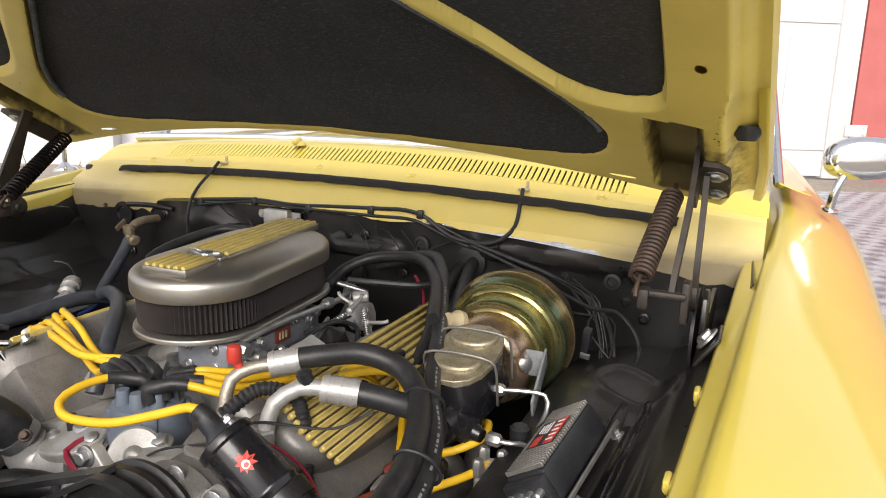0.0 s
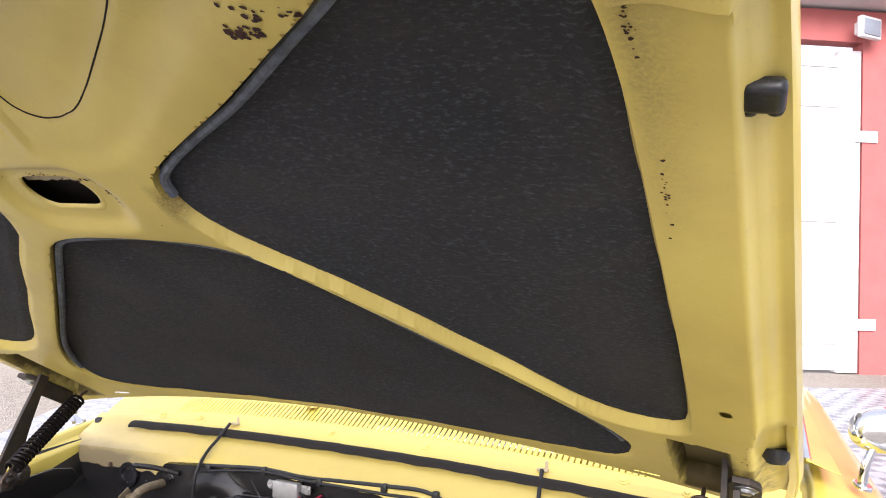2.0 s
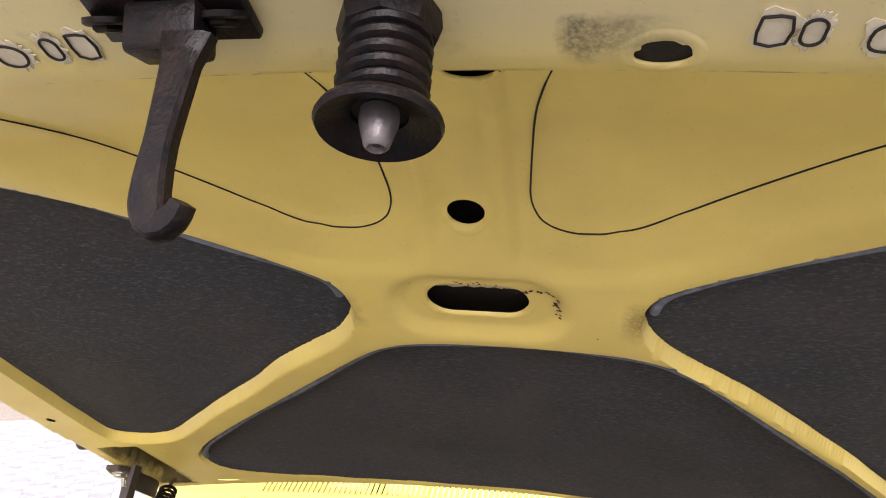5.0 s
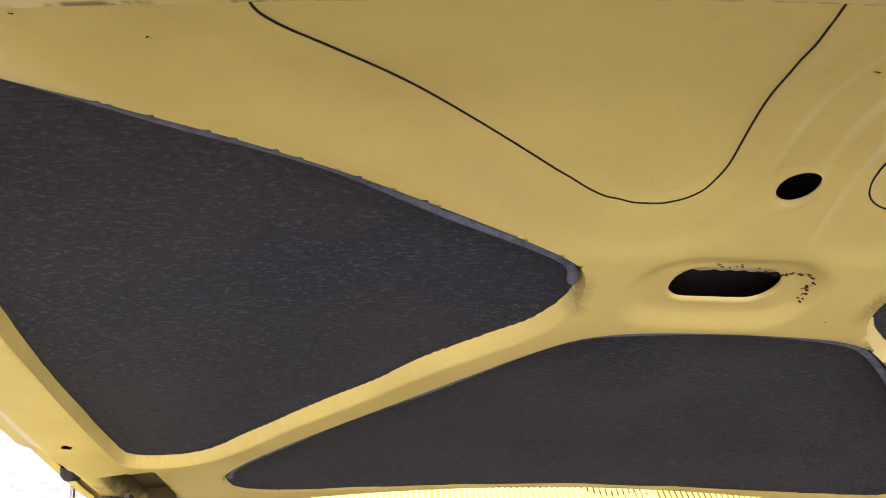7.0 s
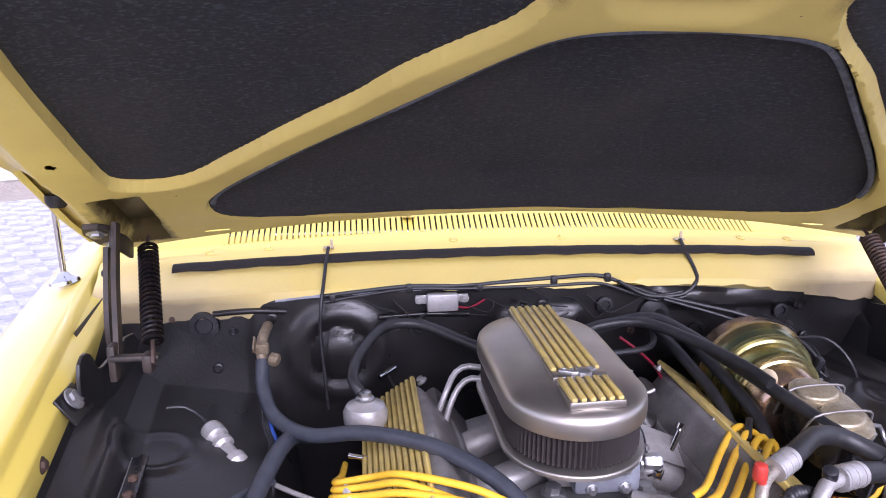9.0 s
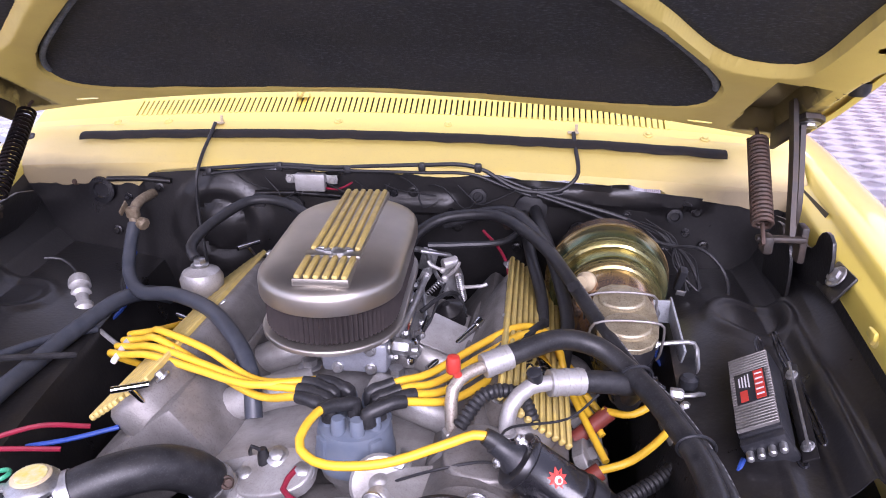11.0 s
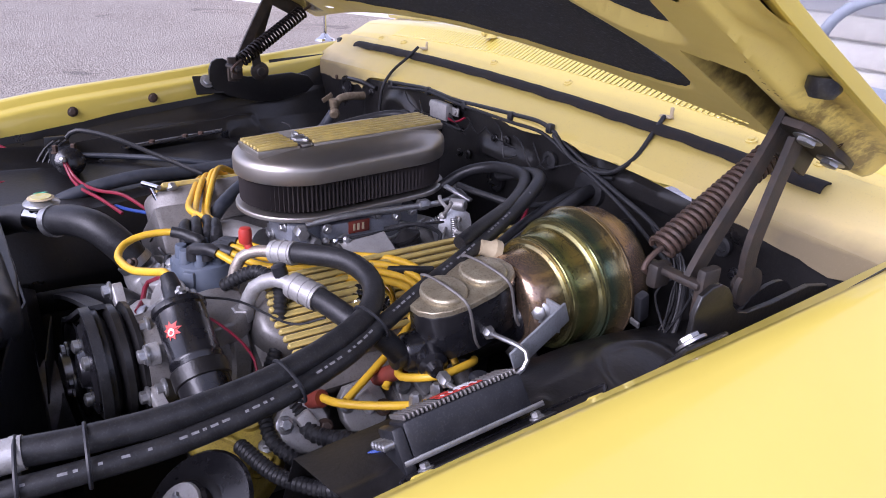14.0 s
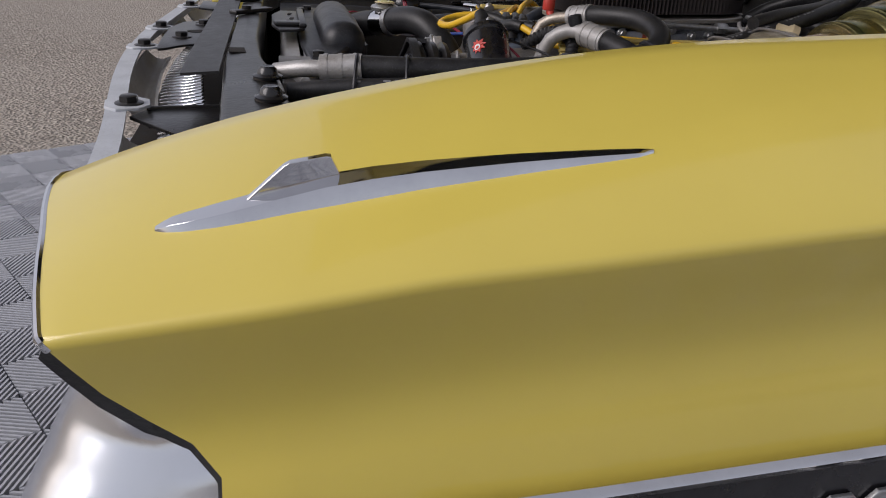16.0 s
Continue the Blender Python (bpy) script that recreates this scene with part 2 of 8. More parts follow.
def underside():
    """Yellow paint, chalky and grimy along the front lip."""
    n = Nodes("yellow_underside_paint")
    sep = n.add("ShaderNodeSeparateXYZ", Vector=n.co)
    lip = n.ramp(n.math("ADD", n.math("MULTIPLY", sep.outputs[1], -1.0), n.math("MULTIPLY", n.noise(9.0, 4.0), 0.06)), [(0.805, 0.0), (0.855, 1.0)])
    blotch = n.ramp(n.noise(6.0, 6.0, 0.6), [(0.40, 0.0), (0.75, 1.0)])
    base = n.mix(blotch, (0.70, 0.57, 0.16), (0.60, 0.47, 0.14))
    base = n.mix(n.math("MULTIPLY", lip, 0.75), base, (0.55, 0.50, 0.32))
    soot = n.math("MULTIPLY", lip, n.ramp(n.noise(11.0, 7.0, 0.7), [(0.54, 0.0), (0.72, 1.0)]))
    base = n.mix(n.math("MULTIPLY", soot, 0.7), base, (0.16, 0.13, 0.09))
    dirt = n.ramp(n.noise(260.0, 5.0, 0.75), [(0.60, 0.0), (0.68, 1.0)])
    base = n.mix(n.math("MULTIPLY", dirt, 0.22), base, (0.26, 0.20, 0.10))
    streak = n.ramp(n.noise(3.2, 7.0, 0.65, dist=1.2), [(0.58, 0.0), (0.75, 1.0)])
    base = n.mix(n.math("MULTIPLY", streak, 0.25), base, (0.50, 0.38, 0.14))
    # one grey smudge on the lip, a scuffed line along its edge, grime on the side rail
    wob = n.math("MULTIPLY", n.math("SUBTRACT", n.noise(45.0, 4.0), 0.5), 0.02)
    px, py = n.math("ADD", sep.outputs[0], wob), n.math("ADD", sep.outputs[1], wob)

    def band(v, a, b, e0, e1):
        return n.math("MULTIPLY", n.add("ShaderNodeMapRange", Value=v, From_Min=a, From_Max=a + e0).outputs[0], n.add("ShaderNodeMapRange", Value=v, From_Min=b, From_Max=b - e1).outputs[0])
    grit = n.ramp(n.noise(330.0, 4.0, 0.7), [(0.34, 0.35), (0.62, 1.0)])
    smudge = n.math("MULTIPLY", band(px, 0.128, 0.192, 0.008, 0.055), band(py, -0.829, -0.797, 0.006, 0.010))
    base = n.mix(n.math("MULTIPLY", n.math("MULTIPLY", smudge, grit), 0.85), base, (0.075, 0.066, 0.048))
    scuff = n.math("MULTIPLY", band(sep.outputs[1], -0.7895, -0.7835, 0.002, 0.002), n.ramp(n.noise(24.0, 6.0, 0.7), [(0.50, 0.0), (0.60, 1.0)]))
    base = n.mix(n.math("MULTIPLY", scuff, 0.85), base, (0.10, 0.075, 0.045))
    rail = n.math("MULTIPLY", band(px, 0.688, 0.735, 0.012, 0.030), band(py, -0.70, -0.44, 0.03, 0.16))
    base = n.mix(n.math("MULTIPLY", n.math("MULTIPLY", rail, grit), 0.55), base, (0.20, 0.155, 0.07))
    # oily grime and painted-in shade in the two hinge pockets, grime round the hinge plates
    for a, b in ((0.640, 0.735), (-0.705, -0.612)):
        grime_shade = n.math("MULTIPLY", band(px, a, b, 0.012, 0.012), band(py, -0.016, 0.215, 0.05, 0.01))
        base = n.mix(n.math("MULTIPLY", grime_shade, 0.93), base, (0.042, 0.028, 0.013))
    # brown stains where the side pads come to a point
    for a, b in ((0.172, 0.222), (-0.130, -0.085)):
        stain = n.math("MULTIPLY", band(px, a, b, 0.014, 0.014), band(py, -0.475, -0.405, 0.025, 0.025))
        base = n.mix(n.math("MULTIPLY", n.math("MULTIPLY", stain, grit), 0.75), base, (0.13, 0.075, 0.03))
    for a, b in ((0.725, 0.790), (-0.760, -0.69)):
        grime_shade = n.math("MULTIPLY", band(px, a, b, 0.02, 0.02), band(py, 0.02, 0.235, 0.04, 0.02))
        base = n.mix(n.math("MULTIPLY", n.math("MULTIPLY", grime_shade, n.ramp(n.noise(30.0, 5.0, 0.7), [(0.42, 0.0), (0.58, 1.0)])), 0.8), base, (0.12, 0.075, 0.03))
    n.bump(n.math("ADD", n.noise(380.0, 3.0), n.noise(30.0, 5.0)), 0.09, 0.0008)
    return n.out(base, n.math("ADD", n.math("MULTIPLY", n.noise(14.0), 0.25), 0.30), 0.0, 0.15)


M_UNDER = underside()


def cowl_paint():
    """Yellow cowl paint with beige overspray feathered out at both lower ends."""
    n = Nodes("yellow_cowl_paint")
    sep = n.add("ShaderNodeSeparateXYZ", Vector=n.co)
    base = n.mix(n.ramp(n.noise(5.0, 6.0, 0.6), [(0.35, 0.0), (0.85, 1.0)]), (0.66, 0.52, 0.13), (0.57, 0.44, 0.13))
    wob = n.math("MULTIPLY", n.math("SUBTRACT", n.noise(16.0, 5.0), 0.5), 0.16)
    ends = n.math("ADD", n.math("ABSOLUTE", n.math("SUBTRACT", sep.outputs[0], 0.03)), wob)
    end = n.add("ShaderNodeMapRange", Value=ends, From_Min=0.44, From_Max=0.64).outputs[0]
    low = n.add("ShaderNodeMapRange", Value=n.math("ADD", sep.outputs[2], n.math("MULTIPLY", wob, 0.25)), From_Min=1.150, From_Max=1.080).outputs[0]
    base = n.mix(n.math("MULTIPLY", n.math("MULTIPLY", end, low), 0.6), base, (0.60, 0.49, 0.28))
    soot = n.math("MULTIPLY", n.add("ShaderNodeMapRange", Value=n.math("ADD", sep.outputs[2], n.math("MULTIPLY", wob, 0.12)), From_Min=1.088, From_Max=1.062).outputs[0], end)
    base = n.mix(n.math("MULTIPLY", soot, 0.8), base, (0.10, 0.08, 0.06))
    dots = n.ramp(n.noise(330.0, 5.0, 0.75), [(0.58, 0.0), (0.66, 1.0)])
    base = n.mix(n.math("MULTIPLY", dots, 0.28), base, (0.30, 0.24, 0.14))
    n.bump(n.math("ADD", n.noise(400.0, 3.0), n.noise(9.0, 4.0)), 0.10, 0.001)
    return n.out(base, n.math("ADD", n.math("MULTIPLY", n.noise(14.0), 0.25), 0.33), 0.0, 0.1)


M_COWL = cowl_paint()
M_BLACK = worn("satin_black_paint", (0.0095, 0.0090, 0.0095), (0.020, 0.019, 0.0185), 0.31, scale=9.0, amount=0.3, grain=160, bump=0.3, speck=(0.07, 0.065, 0.06), amount2=0.10, dist=0.0014)
M_BLACKG = worn("gloss_black_paint", (0.008, 0.008, 0.010), (0.022, 0.021, 0.022), 0.27, scale=20.0, amount=0.3, bump=0.1, coat=0.2)
M_RUBBER = worn("black_rubber", (0.011, 0.0112, 0.0125), (0.030, 0.030, 0.031), 0.42, scale=60.0, amount=0.4, bump=0.2, speck=(0.07, 0.07, 0.075), amount2=0.3)
M_HOSE = worn("blue_grey_rubber_hose", (0.030, 0.035, 0.046), (0.058, 0.063, 0.075), 0.45, scale=50.0, amount=0.4, bump=0.15)
M_PLASTIC = worn("black_plastic", (0.013, 0.014, 0.017), (0.026, 0.026, 0.030), 0.40, scale=40.0, amount=0.2, bump=0.2, speck=(0.07, 0.07, 0.075), amount2=0.3)
M_ALU = worn("cast_aluminium", (0.46, 0.455, 0.45), (0.24, 0.225, 0.205), 0.42, 0.45, scale=24.0, amount=0.55, grain=420, bump=0.5, speck=(0.13, 0.11, 0.09), amount2=0.28)
M_ALUD = worn("dirty_cast_aluminium", (0.25, 0.24, 0.23), (0.10, 0.09, 0.08), 0.44, 0.4, scale=18.0, amount=0.55, grain=380, bump=0.5, speck=(0.05, 0.042, 0.034), amount2=0.35)
M_STEEL = worn("zinc_steel", (0.48, 0.49, 0.50), (0.26, 0.25, 0.24), 0.36, 0.85, scale=70.0, amount=0.45, bump=0.25, speck=(0.14, 0.10, 0.07), amount2=0.25)
M_CHROME = worn("chrome", (0.72, 0.72, 0.73), (0.60, 0.60, 0.61), 0.075, 1.0, scale=20.0, amount=0.2, bump=0.02)
M_SPRING = worn("rusty_dark_steel", (0.055, 0.040, 0.032), (0.11, 0.060, 0.040), 0.6, 0.3, scale=70.0, amount=0.5, bump=0.4)
M_HINGE = worn("grimy_black_steel", (0.030, 0.026, 0.023), (0.075, 0.052, 0.038), 0.55, 0.2, scale=45.0, amount=0.3, bump=0.3)
M_GOLD = worn("yellow_fin_paint", (0.56, 0.43, 0.12), (0.34, 0.27, 0.12), 0.45, 0.1, scale=45.0, amount=0.4, bump=0.25)
M_WIRE = worn("yellow_silicone", (0.74, 0.45, 0.02), (0.62, 0.36, 0.015), 0.42, scale=60.0, amount=0.2, bump=0.08)
M_CAP = worn("grey_blue_plastic", (0.11, 0.135, 0.18), (0.16, 0.18, 0.21), 0.4, scale=40.0, bump=0.1)
M_CARB = worn("grey_zinc_casting", (0.33, 0.35, 0.40), (0.17, 0.175, 0.19), 0.38, 0.4, scale=30.0, amount=0.45, grain=420, bump=0.45, speck=(0.08, 0.075, 0.07), amount2=0.28)
M_RED = worn("red_plastic", (0.50, 0.045, 0.03), (0.36, 0.03, 0.02), 0.45, scale=60.0, bump=0.1)
M_REDWIRE = worn("red_wire", (0.26, 0.012, 0.035), (0.16, 0.01, 0.02), 0.45)
M_BLUEWIRE = worn("blue_wire", (0.02, 0.06, 0.30), (0.02, 0.05, 0.2), 0.45)
M_RUSTRED = worn("red_brown_boot", (0.22, 0.035, 0.02), (0.12, 0.03, 0.02), 0.6)
M_PALE = worn("faded_silver_paint", (0.52, 0.545, 0.58), (0.42, 0.44, 0.47), 0.45, 0.1, scale=30.0, amount=0.4, bump=0.1, speck=(0.16, 0.15, 0.14), amount2=0.25)
M_PAN = worn("dusty_pale_primer", (0.62, 0.60, 0.57), (0.46, 0.42, 0.38), 0.5, scale=14.0, amount=0.5, bump=0.2, speck=(0.16, 0.12, 0.09), amount2=0.35)
M_WHITE = worn("white_marking", (0.65, 0.65, 0.66), (0.45, 0.45, 0.45), 0.6)
M_TAN = worn("tan_sealer", (0.50, 0.42, 0.27), (0.38, 0.30, 0.18), 0.8, scale=60, bump=0.4)
# black of sealer and rubber; also stands in for shade inside holes
M_SEAL_SHADE = worn("black_sealer_and_shade", (0.012, 0.011, 0.010), (0.03, 0.022, 0.016), 0.75, scale=80, bump=0.4)
M_RUST = worn("dark_rust", (0.035, 0.014, 0.012), (0.075, 0.030, 0.018), 0.9, scale=120, bump=0.8)
M_IRON = worn("oily_black_iron", (0.0035, 0.0035, 0.0045), (0.016, 0.0095, 0.007), 0.36, 0.0, scale=55.0, amount=0.3, bump=0.5, speck=(0.09, 0.05, 0.035), amount2=0.08, spec=0.14)
M_WORN = worn("rubbed_bare_steel", (0.16, 0.15, 0.16), (0.035, 0.022, 0.018), 0.36, 0.5, scale=90.0, amount=0.5, bump=0.4)
M_POLISH = worn("polished_trim", (0.86, 0.87, 0.89), (0.78, 0.79, 0.81), 0.20, 1.0, scale=9.0, amount=0.2, bump=0.01)
M_CHALK = worn("chalky_bare_primer", (0.66, 0.62, 0.50), (0.52, 0.45, 0.28), 0.7, scale=90.0, amount=0.5, bump=0.3)
M_FRAY = worn("frayed_grey_fibre", (0.17, 0.195, 0.245), (0.035, 0.039, 0.05), 0.85, scale=70, amount=0.6, grain=500, bump=0.9, dist=0.002)
M_PRINT = worn("faint_grey_print", (0.24, 0.24, 0.25), (0.06, 0.06, 0.06), 0.6, scale=260, amount=0.5)
for m, level in ((M_BLACK, 0.48), (M_PLASTIC, 0.40), (M_RUBBER, 0.38), (M_SEAL_SHADE, 0.3)):
    m.node_tree.nodes["Principled BSDF"].inputs["Specular IOR Level"].default_value = level
M_GLASS = Nodes("clear_glass").out((0.95, 0.97, 0.97), 0.02, 0.0)
M_GLASS.node_tree.nodes["Principled BSDF"].inputs["Transmission Weight"].default_value = 1.0
M_MIRROR = Nodes("mirror_glass").out((0.88, 0.88, 0.88), 0.02, 1.0)


def felt():
    n = Nodes("dark_fibre_pad")
    mp = n.add("ShaderNodeMapping", Vector=n.co)
    mp.inputs["Scale"].default_value = (0.45, 1.0, 1.0)
    a = n.noise(300.0, 8.0, 0.72, mp.outputs[0])
    b = n.noise(9.0, 5.0)
    fibres = n.ramp(a, [(0.52, 0.0), (0.70, 1.0)])
    base = n.mix(n.math("MULTIPLY", fibres, 0.9), n.mix(b, (0.0205, 0.0230, 0.0290), (0.0330, 0.0360, 0.0430)), (0.110, 0.120, 0.145))
    rub = n.ramp(n.noise(3.2, 6.0, 0.65, dist=0.8), [(0.46, 0.0), (0.66, 1.0)])
    base = n.mix(n.math("MULTIPLY", rub, n.math("MULTIPLY", n.ramp(n.noise(120.0, 6.0, 0.7), [(0.40, 0.2), (0.60, 1.0)]), 0.6)), base, (0.062, 0.056, 0.052))
    n.bump(n.math("ADD", a, n.math("MULTIPLY", n.noise(26.0, 5.0, 0.6), 1.2)), 0.75, 0.004)
    return n.out(base, 0.9, spec=0.4)


def brushed():
    n = Nodes("brushed_aluminium")
    mp = n.add("ShaderNodeMapping", Vector=n.co)
    mp.inputs["Scale"].default_value = (1.0, 0.03, 1.0)
    a = n.noise(900.0, 3.0, 0.6, mp.outputs[0])
    b = n.noise(14.0, 5.0)
    base = n.mix(b, (0.50, 0.475, 0.435), (0.36, 0.335, 0.30))
    n.bump(a, 0.12, 0.0005)
    return n.out(base, n.math("ADD", n.math("MULTIPLY", b, 0.22), 0.30), 0.95)


def dichromate():
    """Yellow zinc plating with rainbow bands along the axis."""
    n = Nodes("yellow_zinc_plate")
    s = n.add("ShaderNodeSeparateXYZ", Vector=n.co)
    w = n.math("ADD", n.math("ADD", n.math("MULTIPLY", s.outputs[1], 6.5), 0.05), n.math("MULTIPLY", n.noise(7.0, 3.0), 0.35))
    col = n.ramp(n.math("FRACT", w), [(0.0, (0.50, 0.35, 0.26)), (0.2, (0.42, 0.32, 0.16)), (0.36, (0.17, 0.20, 0.07)), (0.52, (0.36, 0.29, 0.10)), (0.68, (0.11, 0.17, 0.11)), (0.82, (0.33, 0.25, 0.11)), (1.0, (0.50, 0.35, 0.26))])
    spots = n.ramp(n.noise(190.0, 4.0, 0.65), [(0.60, 0.0), (0.65, 1.0)])
    n.bump(n.noise(50.0), 0.05, 0.001)
    return n.out(n.mix(spots, col, (0.05, 0.045, 0.03)), n.math("ADD", n.math("MULTIPLY", n.noise(20.0), 0.2), 0.13), 0.85)


def filter_paper():
    n = Nodes("pleated_filter")
    return n.out(n.mix(n.noise(60.0), (0.014, 0.011, 0.011), (0.034, 0.025, 0.024)), 0.8)


def gravel():
    n = Nodes("gravel_ground")
    v = n.add("ShaderNodeTexVoronoi", Vector=n.co, Scale=55.0)
    v2 = n.add("ShaderNodeTexVoronoi", Vector=n.co, Scale=26.0)
    stones = n.ramp(v.outputs["Color"], [(0.0, (0.15, 0.128, 0.105)), (0.45, (0.28, 0.245, 0.205)), (0.8, (0.42, 0.37, 0.31)), (1.0, (0.55, 0.49, 0.42))])
    patch = n.ramp(n.noise(0.5, 5.0), [(0.4, 0.0), (0.62, 1.0)])
    base = n.mix(n.math("MULTIPLY", patch, 0.65), stones, (0.37, 0.33, 0.28))
    oil = n.ramp(n.noise(0.9, 3.0, 0.5, dist=0.6), [(0.66, 0.0), (0.72, 1.0)])
    base = n.mix(n.math("MULTIPLY", oil, 0.55), base, (0.10, 0.09, 0.08))
    n.bump(n.math("ADD", v.outputs["Distance"], n.math("MULTIPLY", v2.outputs["Distance"], 0.6)), 0.9, 0.02)
    return n.out(base, 0.95)


M_FELT, M_BRUSH, M_ZINC, M_PAPER, M_GRAVEL = felt(), brushed(), dichromate(), filter_paper(), gravel()
M_TILE = worn("grey_plastic_tile", (0.38, 0.39, 0.42), (0.46, 0.47, 0.50), 0.27, scale=6.0, amount=0.4, bump=0.1)
# near black: shade between the tile ribs put into the colour
M_TILE_GAP = worn("tile_gap_shade", (0.008, 0.008, 0.009), (0.016, 0.016, 0.018), 0.6, scale=6.0, amount=0.4)
M_REDWALL = worn("red_painted_wall", (0.46, 0.13, 0.12), (0.40, 0.11, 0.10), 0.75, scale=2.5, bump=0.1)
M_WALL = worn("white_painted_wall", (0.60, 0.59, 0.59), (0.53, 0.52, 0.52), 0.6, scale=1.8, bump=0.05)
M_SEAT = worn("pale_vinyl", (0.55, 0.52, 0.47), (0.45, 0.42, 0.38), 0.5)
M_DASH = worn("grey_dash", (0.23, 0.25, 0.29), (0.19, 0.21, 0.25), 0.5)


def S(X, y):
    """Car's own width to the world: the car stands a little askew."""
    return X + 0.016 - 0.04 * y


# ---- ground and surroundings ----
ground = part("ground", ([(-60, -60, 0), (60, -60, 0), (60, 60, 0), (-60, 60, 0)], [(0, 1, 2, 3)]), M_GRAVEL, smooth=0)
tagged(ground, "pale gravel yard with worn sandy patches", "ground", kind="structure")
WALL_M = pose(-1.5, 11.5, 0, 0, 0, 29)


def wall_box(x0, x1, z0, z1, y0, y1, bevel=0.0):
    return box((x1 - x0, y1 - y0, z1 - z0), WALL_M @ Matrix.Translation(((x0 + x1) / 2, (y0 + y1) / 2, (z0 + z1) / 2)), bevel)


wall_red = part("wall_red", join(wall_box(4.15, 18, 0, 6.3, 0, 0.3), wall_box(-1.0, 4.15, 5.75, 6.3, 0, 0.3)), M_REDWALL, smooth=0)
tagged(wall_red, "faded red painted masonry wall beside a white gate", "wall", kind="structure")
wall_white = part("wall_white", wall_box(-14, -1.0, 0, 6.3, 0, 0.3), M_WALL, smooth=0)
tagged(wall_white, "plain white painted wall behind the tiled yard", "wall", kind="structure")
eave = part("eave", wall_box(-14, 18, 6.35, 6.65, -0.7, 0.4, 0.02), M_WALL)
tagged(eave, "white roof edge over the red wall", "roof edge", kind="structure")
gate = thing("door_gate", "tall white sheet-metal gate with raised frame, closed", "gate", kind="structure")
part("leaf", wall_box(-0.95, 4.0, 0.06, 5.5, 0.05, 0.12), M_WALL, gate)
part("gate_frame", join(wall_box(3.72, 4.12, 0.02, 5.6, 0.0, 0.16, 0.012), *[wall_box(-0.95, 3.72, z, z + 0.03, 0.03, 0.09, 0.006) for z in (0.5, 2.6, 4.6, 5.3)]), M_WALL, gate)
for z in (0.75, 4.0):
    part("hinge", join(wall_box(4.02, 4.42, z, z + 0.2, -0.03, 0.0, 0.006), *[lathe([(0.02, 0), (0.02, 0.012)], WALL_M @ pose(4.08 + 0.28 * i, -0.03, z + 0.05 + 0.1 * j, 90), 10) for i in (0, 1) for j in (0, 1)]), M_WALL, gate)
flood = thing("flood_light", "white halogen flood light on a wall arm", "lamp")
FM = WALL_M @ pose(4.05, -0.3, 5.9, 0, 0, 20)
part("housing", join(box((0.5, 0.1, 0.36), FM, 0.02), box((0.36, 0.12, 0.22), FM @ Matrix.Translation((0, 0.1, 0)), 0.03)), M_WALL, flood)
part("lens", box((0.4, 0.02, 0.27), FM @ Matrix.Translation((0, -0.055, 0)), 0.004), M_DASH, flood)
part("arm", join(tube([FM @ Vector((0, 0.1, 0)), FM @ Vector((0.28, 0.22, 0.05)), FM @ Vector((0.5, 0.3, -0.1))], 0.04, 10), box((0.2, 0.06, 0.34), FM @ Matrix.Translation((0.55, 0.3, -0.12)), 0.01)), M_WALL, flood)

# interlocking floor tiles: four squares of slanting ribs each, set askew to the car
TA = radians(31)
TILE_SQ, TILE_RIBS = 0.16, 9


def tile_mesh():
    V, Fc = [], []
    lo, hi = 0.0015, TILE_SQ - 0.0015
    for qx in (0, 1):
        for qy in (0, 1):
            for k in range(2 * TILE_RIBS - 1):
                c, h = (k + 1) * TILE_SQ / TILE_RIBS, 0.0038
                (a0, a1), (b0, b1) = [(max(lo, q - hi), min(hi, q - lo)) for q in (max(2 * lo, c - h), min(2 * hi, c + h))]
                p, q = max(2 * lo, c - h), min(2 * hi, c + h)
                quad = [(a0, p - a0), (a1, p - a1), (b1, q - b1), (b0, q - b0)]
                if (qx + qy) % 2 == 0:
                    quad = [(TILE_SQ - x, y) for x, y in reversed(quad)]
                quad = [(x + TILE_SQ * (qx - 1), y + TILE_SQ * (qy - 1)) for x, y in quad]
                i = len(V)
                V += [(x, y, 0.030) for x, y in quad] + [(x, y, 0.006) for x, y in quad]
                Fc += [(i, i + 1, i + 2, i + 3), (i, i + 4, i + 5, i + 1), (i + 1, i + 5, i + 6, i + 2), (i + 2, i + 6, i + 7, i + 3), (i + 3, i + 7, i + 4, i)]
    return V, Fc


ca, sa = math.cos(TA), math.sin(TA)
OX, OY = -0.091 - 2.08 * ca + 2.08 * sa, -1.275 - 2.08 * sa - 2.08 * ca
cells = []
for i in range(-10, 60):
    for j in range(-10, 60):
        lx, ly = 2 * TILE_SQ * i + TILE_SQ, 2 * TILE_SQ * j + TILE_SQ
        x, y = OX + lx * ca - ly * sa, OY + lx * sa + ly * ca
        if lx > 0 and ly > -0.4 and lx < 13 and ly < 11.8 and y < 11.2 + 0.55 * (x + 1.5) and y > -4.5 and -12 < x < 6:
            if not (-0.55 < x < 0.55 and -0.3 < y < 2.2):
                cells.append((math.hypot(x + 1.0, y + 1.6) if y < 1.5 else 3 + math.hypot(x, y), x, y))
cells.sort()
# sheet under the ribs, coloured near black as the shade in the gaps
pad = part("pavement", ([(OX + lx * ca - ly * sa, OY + lx * sa + ly * ca, 0.006) for lx, ly in ((0, -0.4), (13, -0.4), (13, 11.9), (0, 11.9))], [(0, 1, 2, 3)]), M_TILE_GAP, smooth=0)
tagged(pad, "floor of interlocking grey ribbed plastic tiles", "pavement", kind="structure")

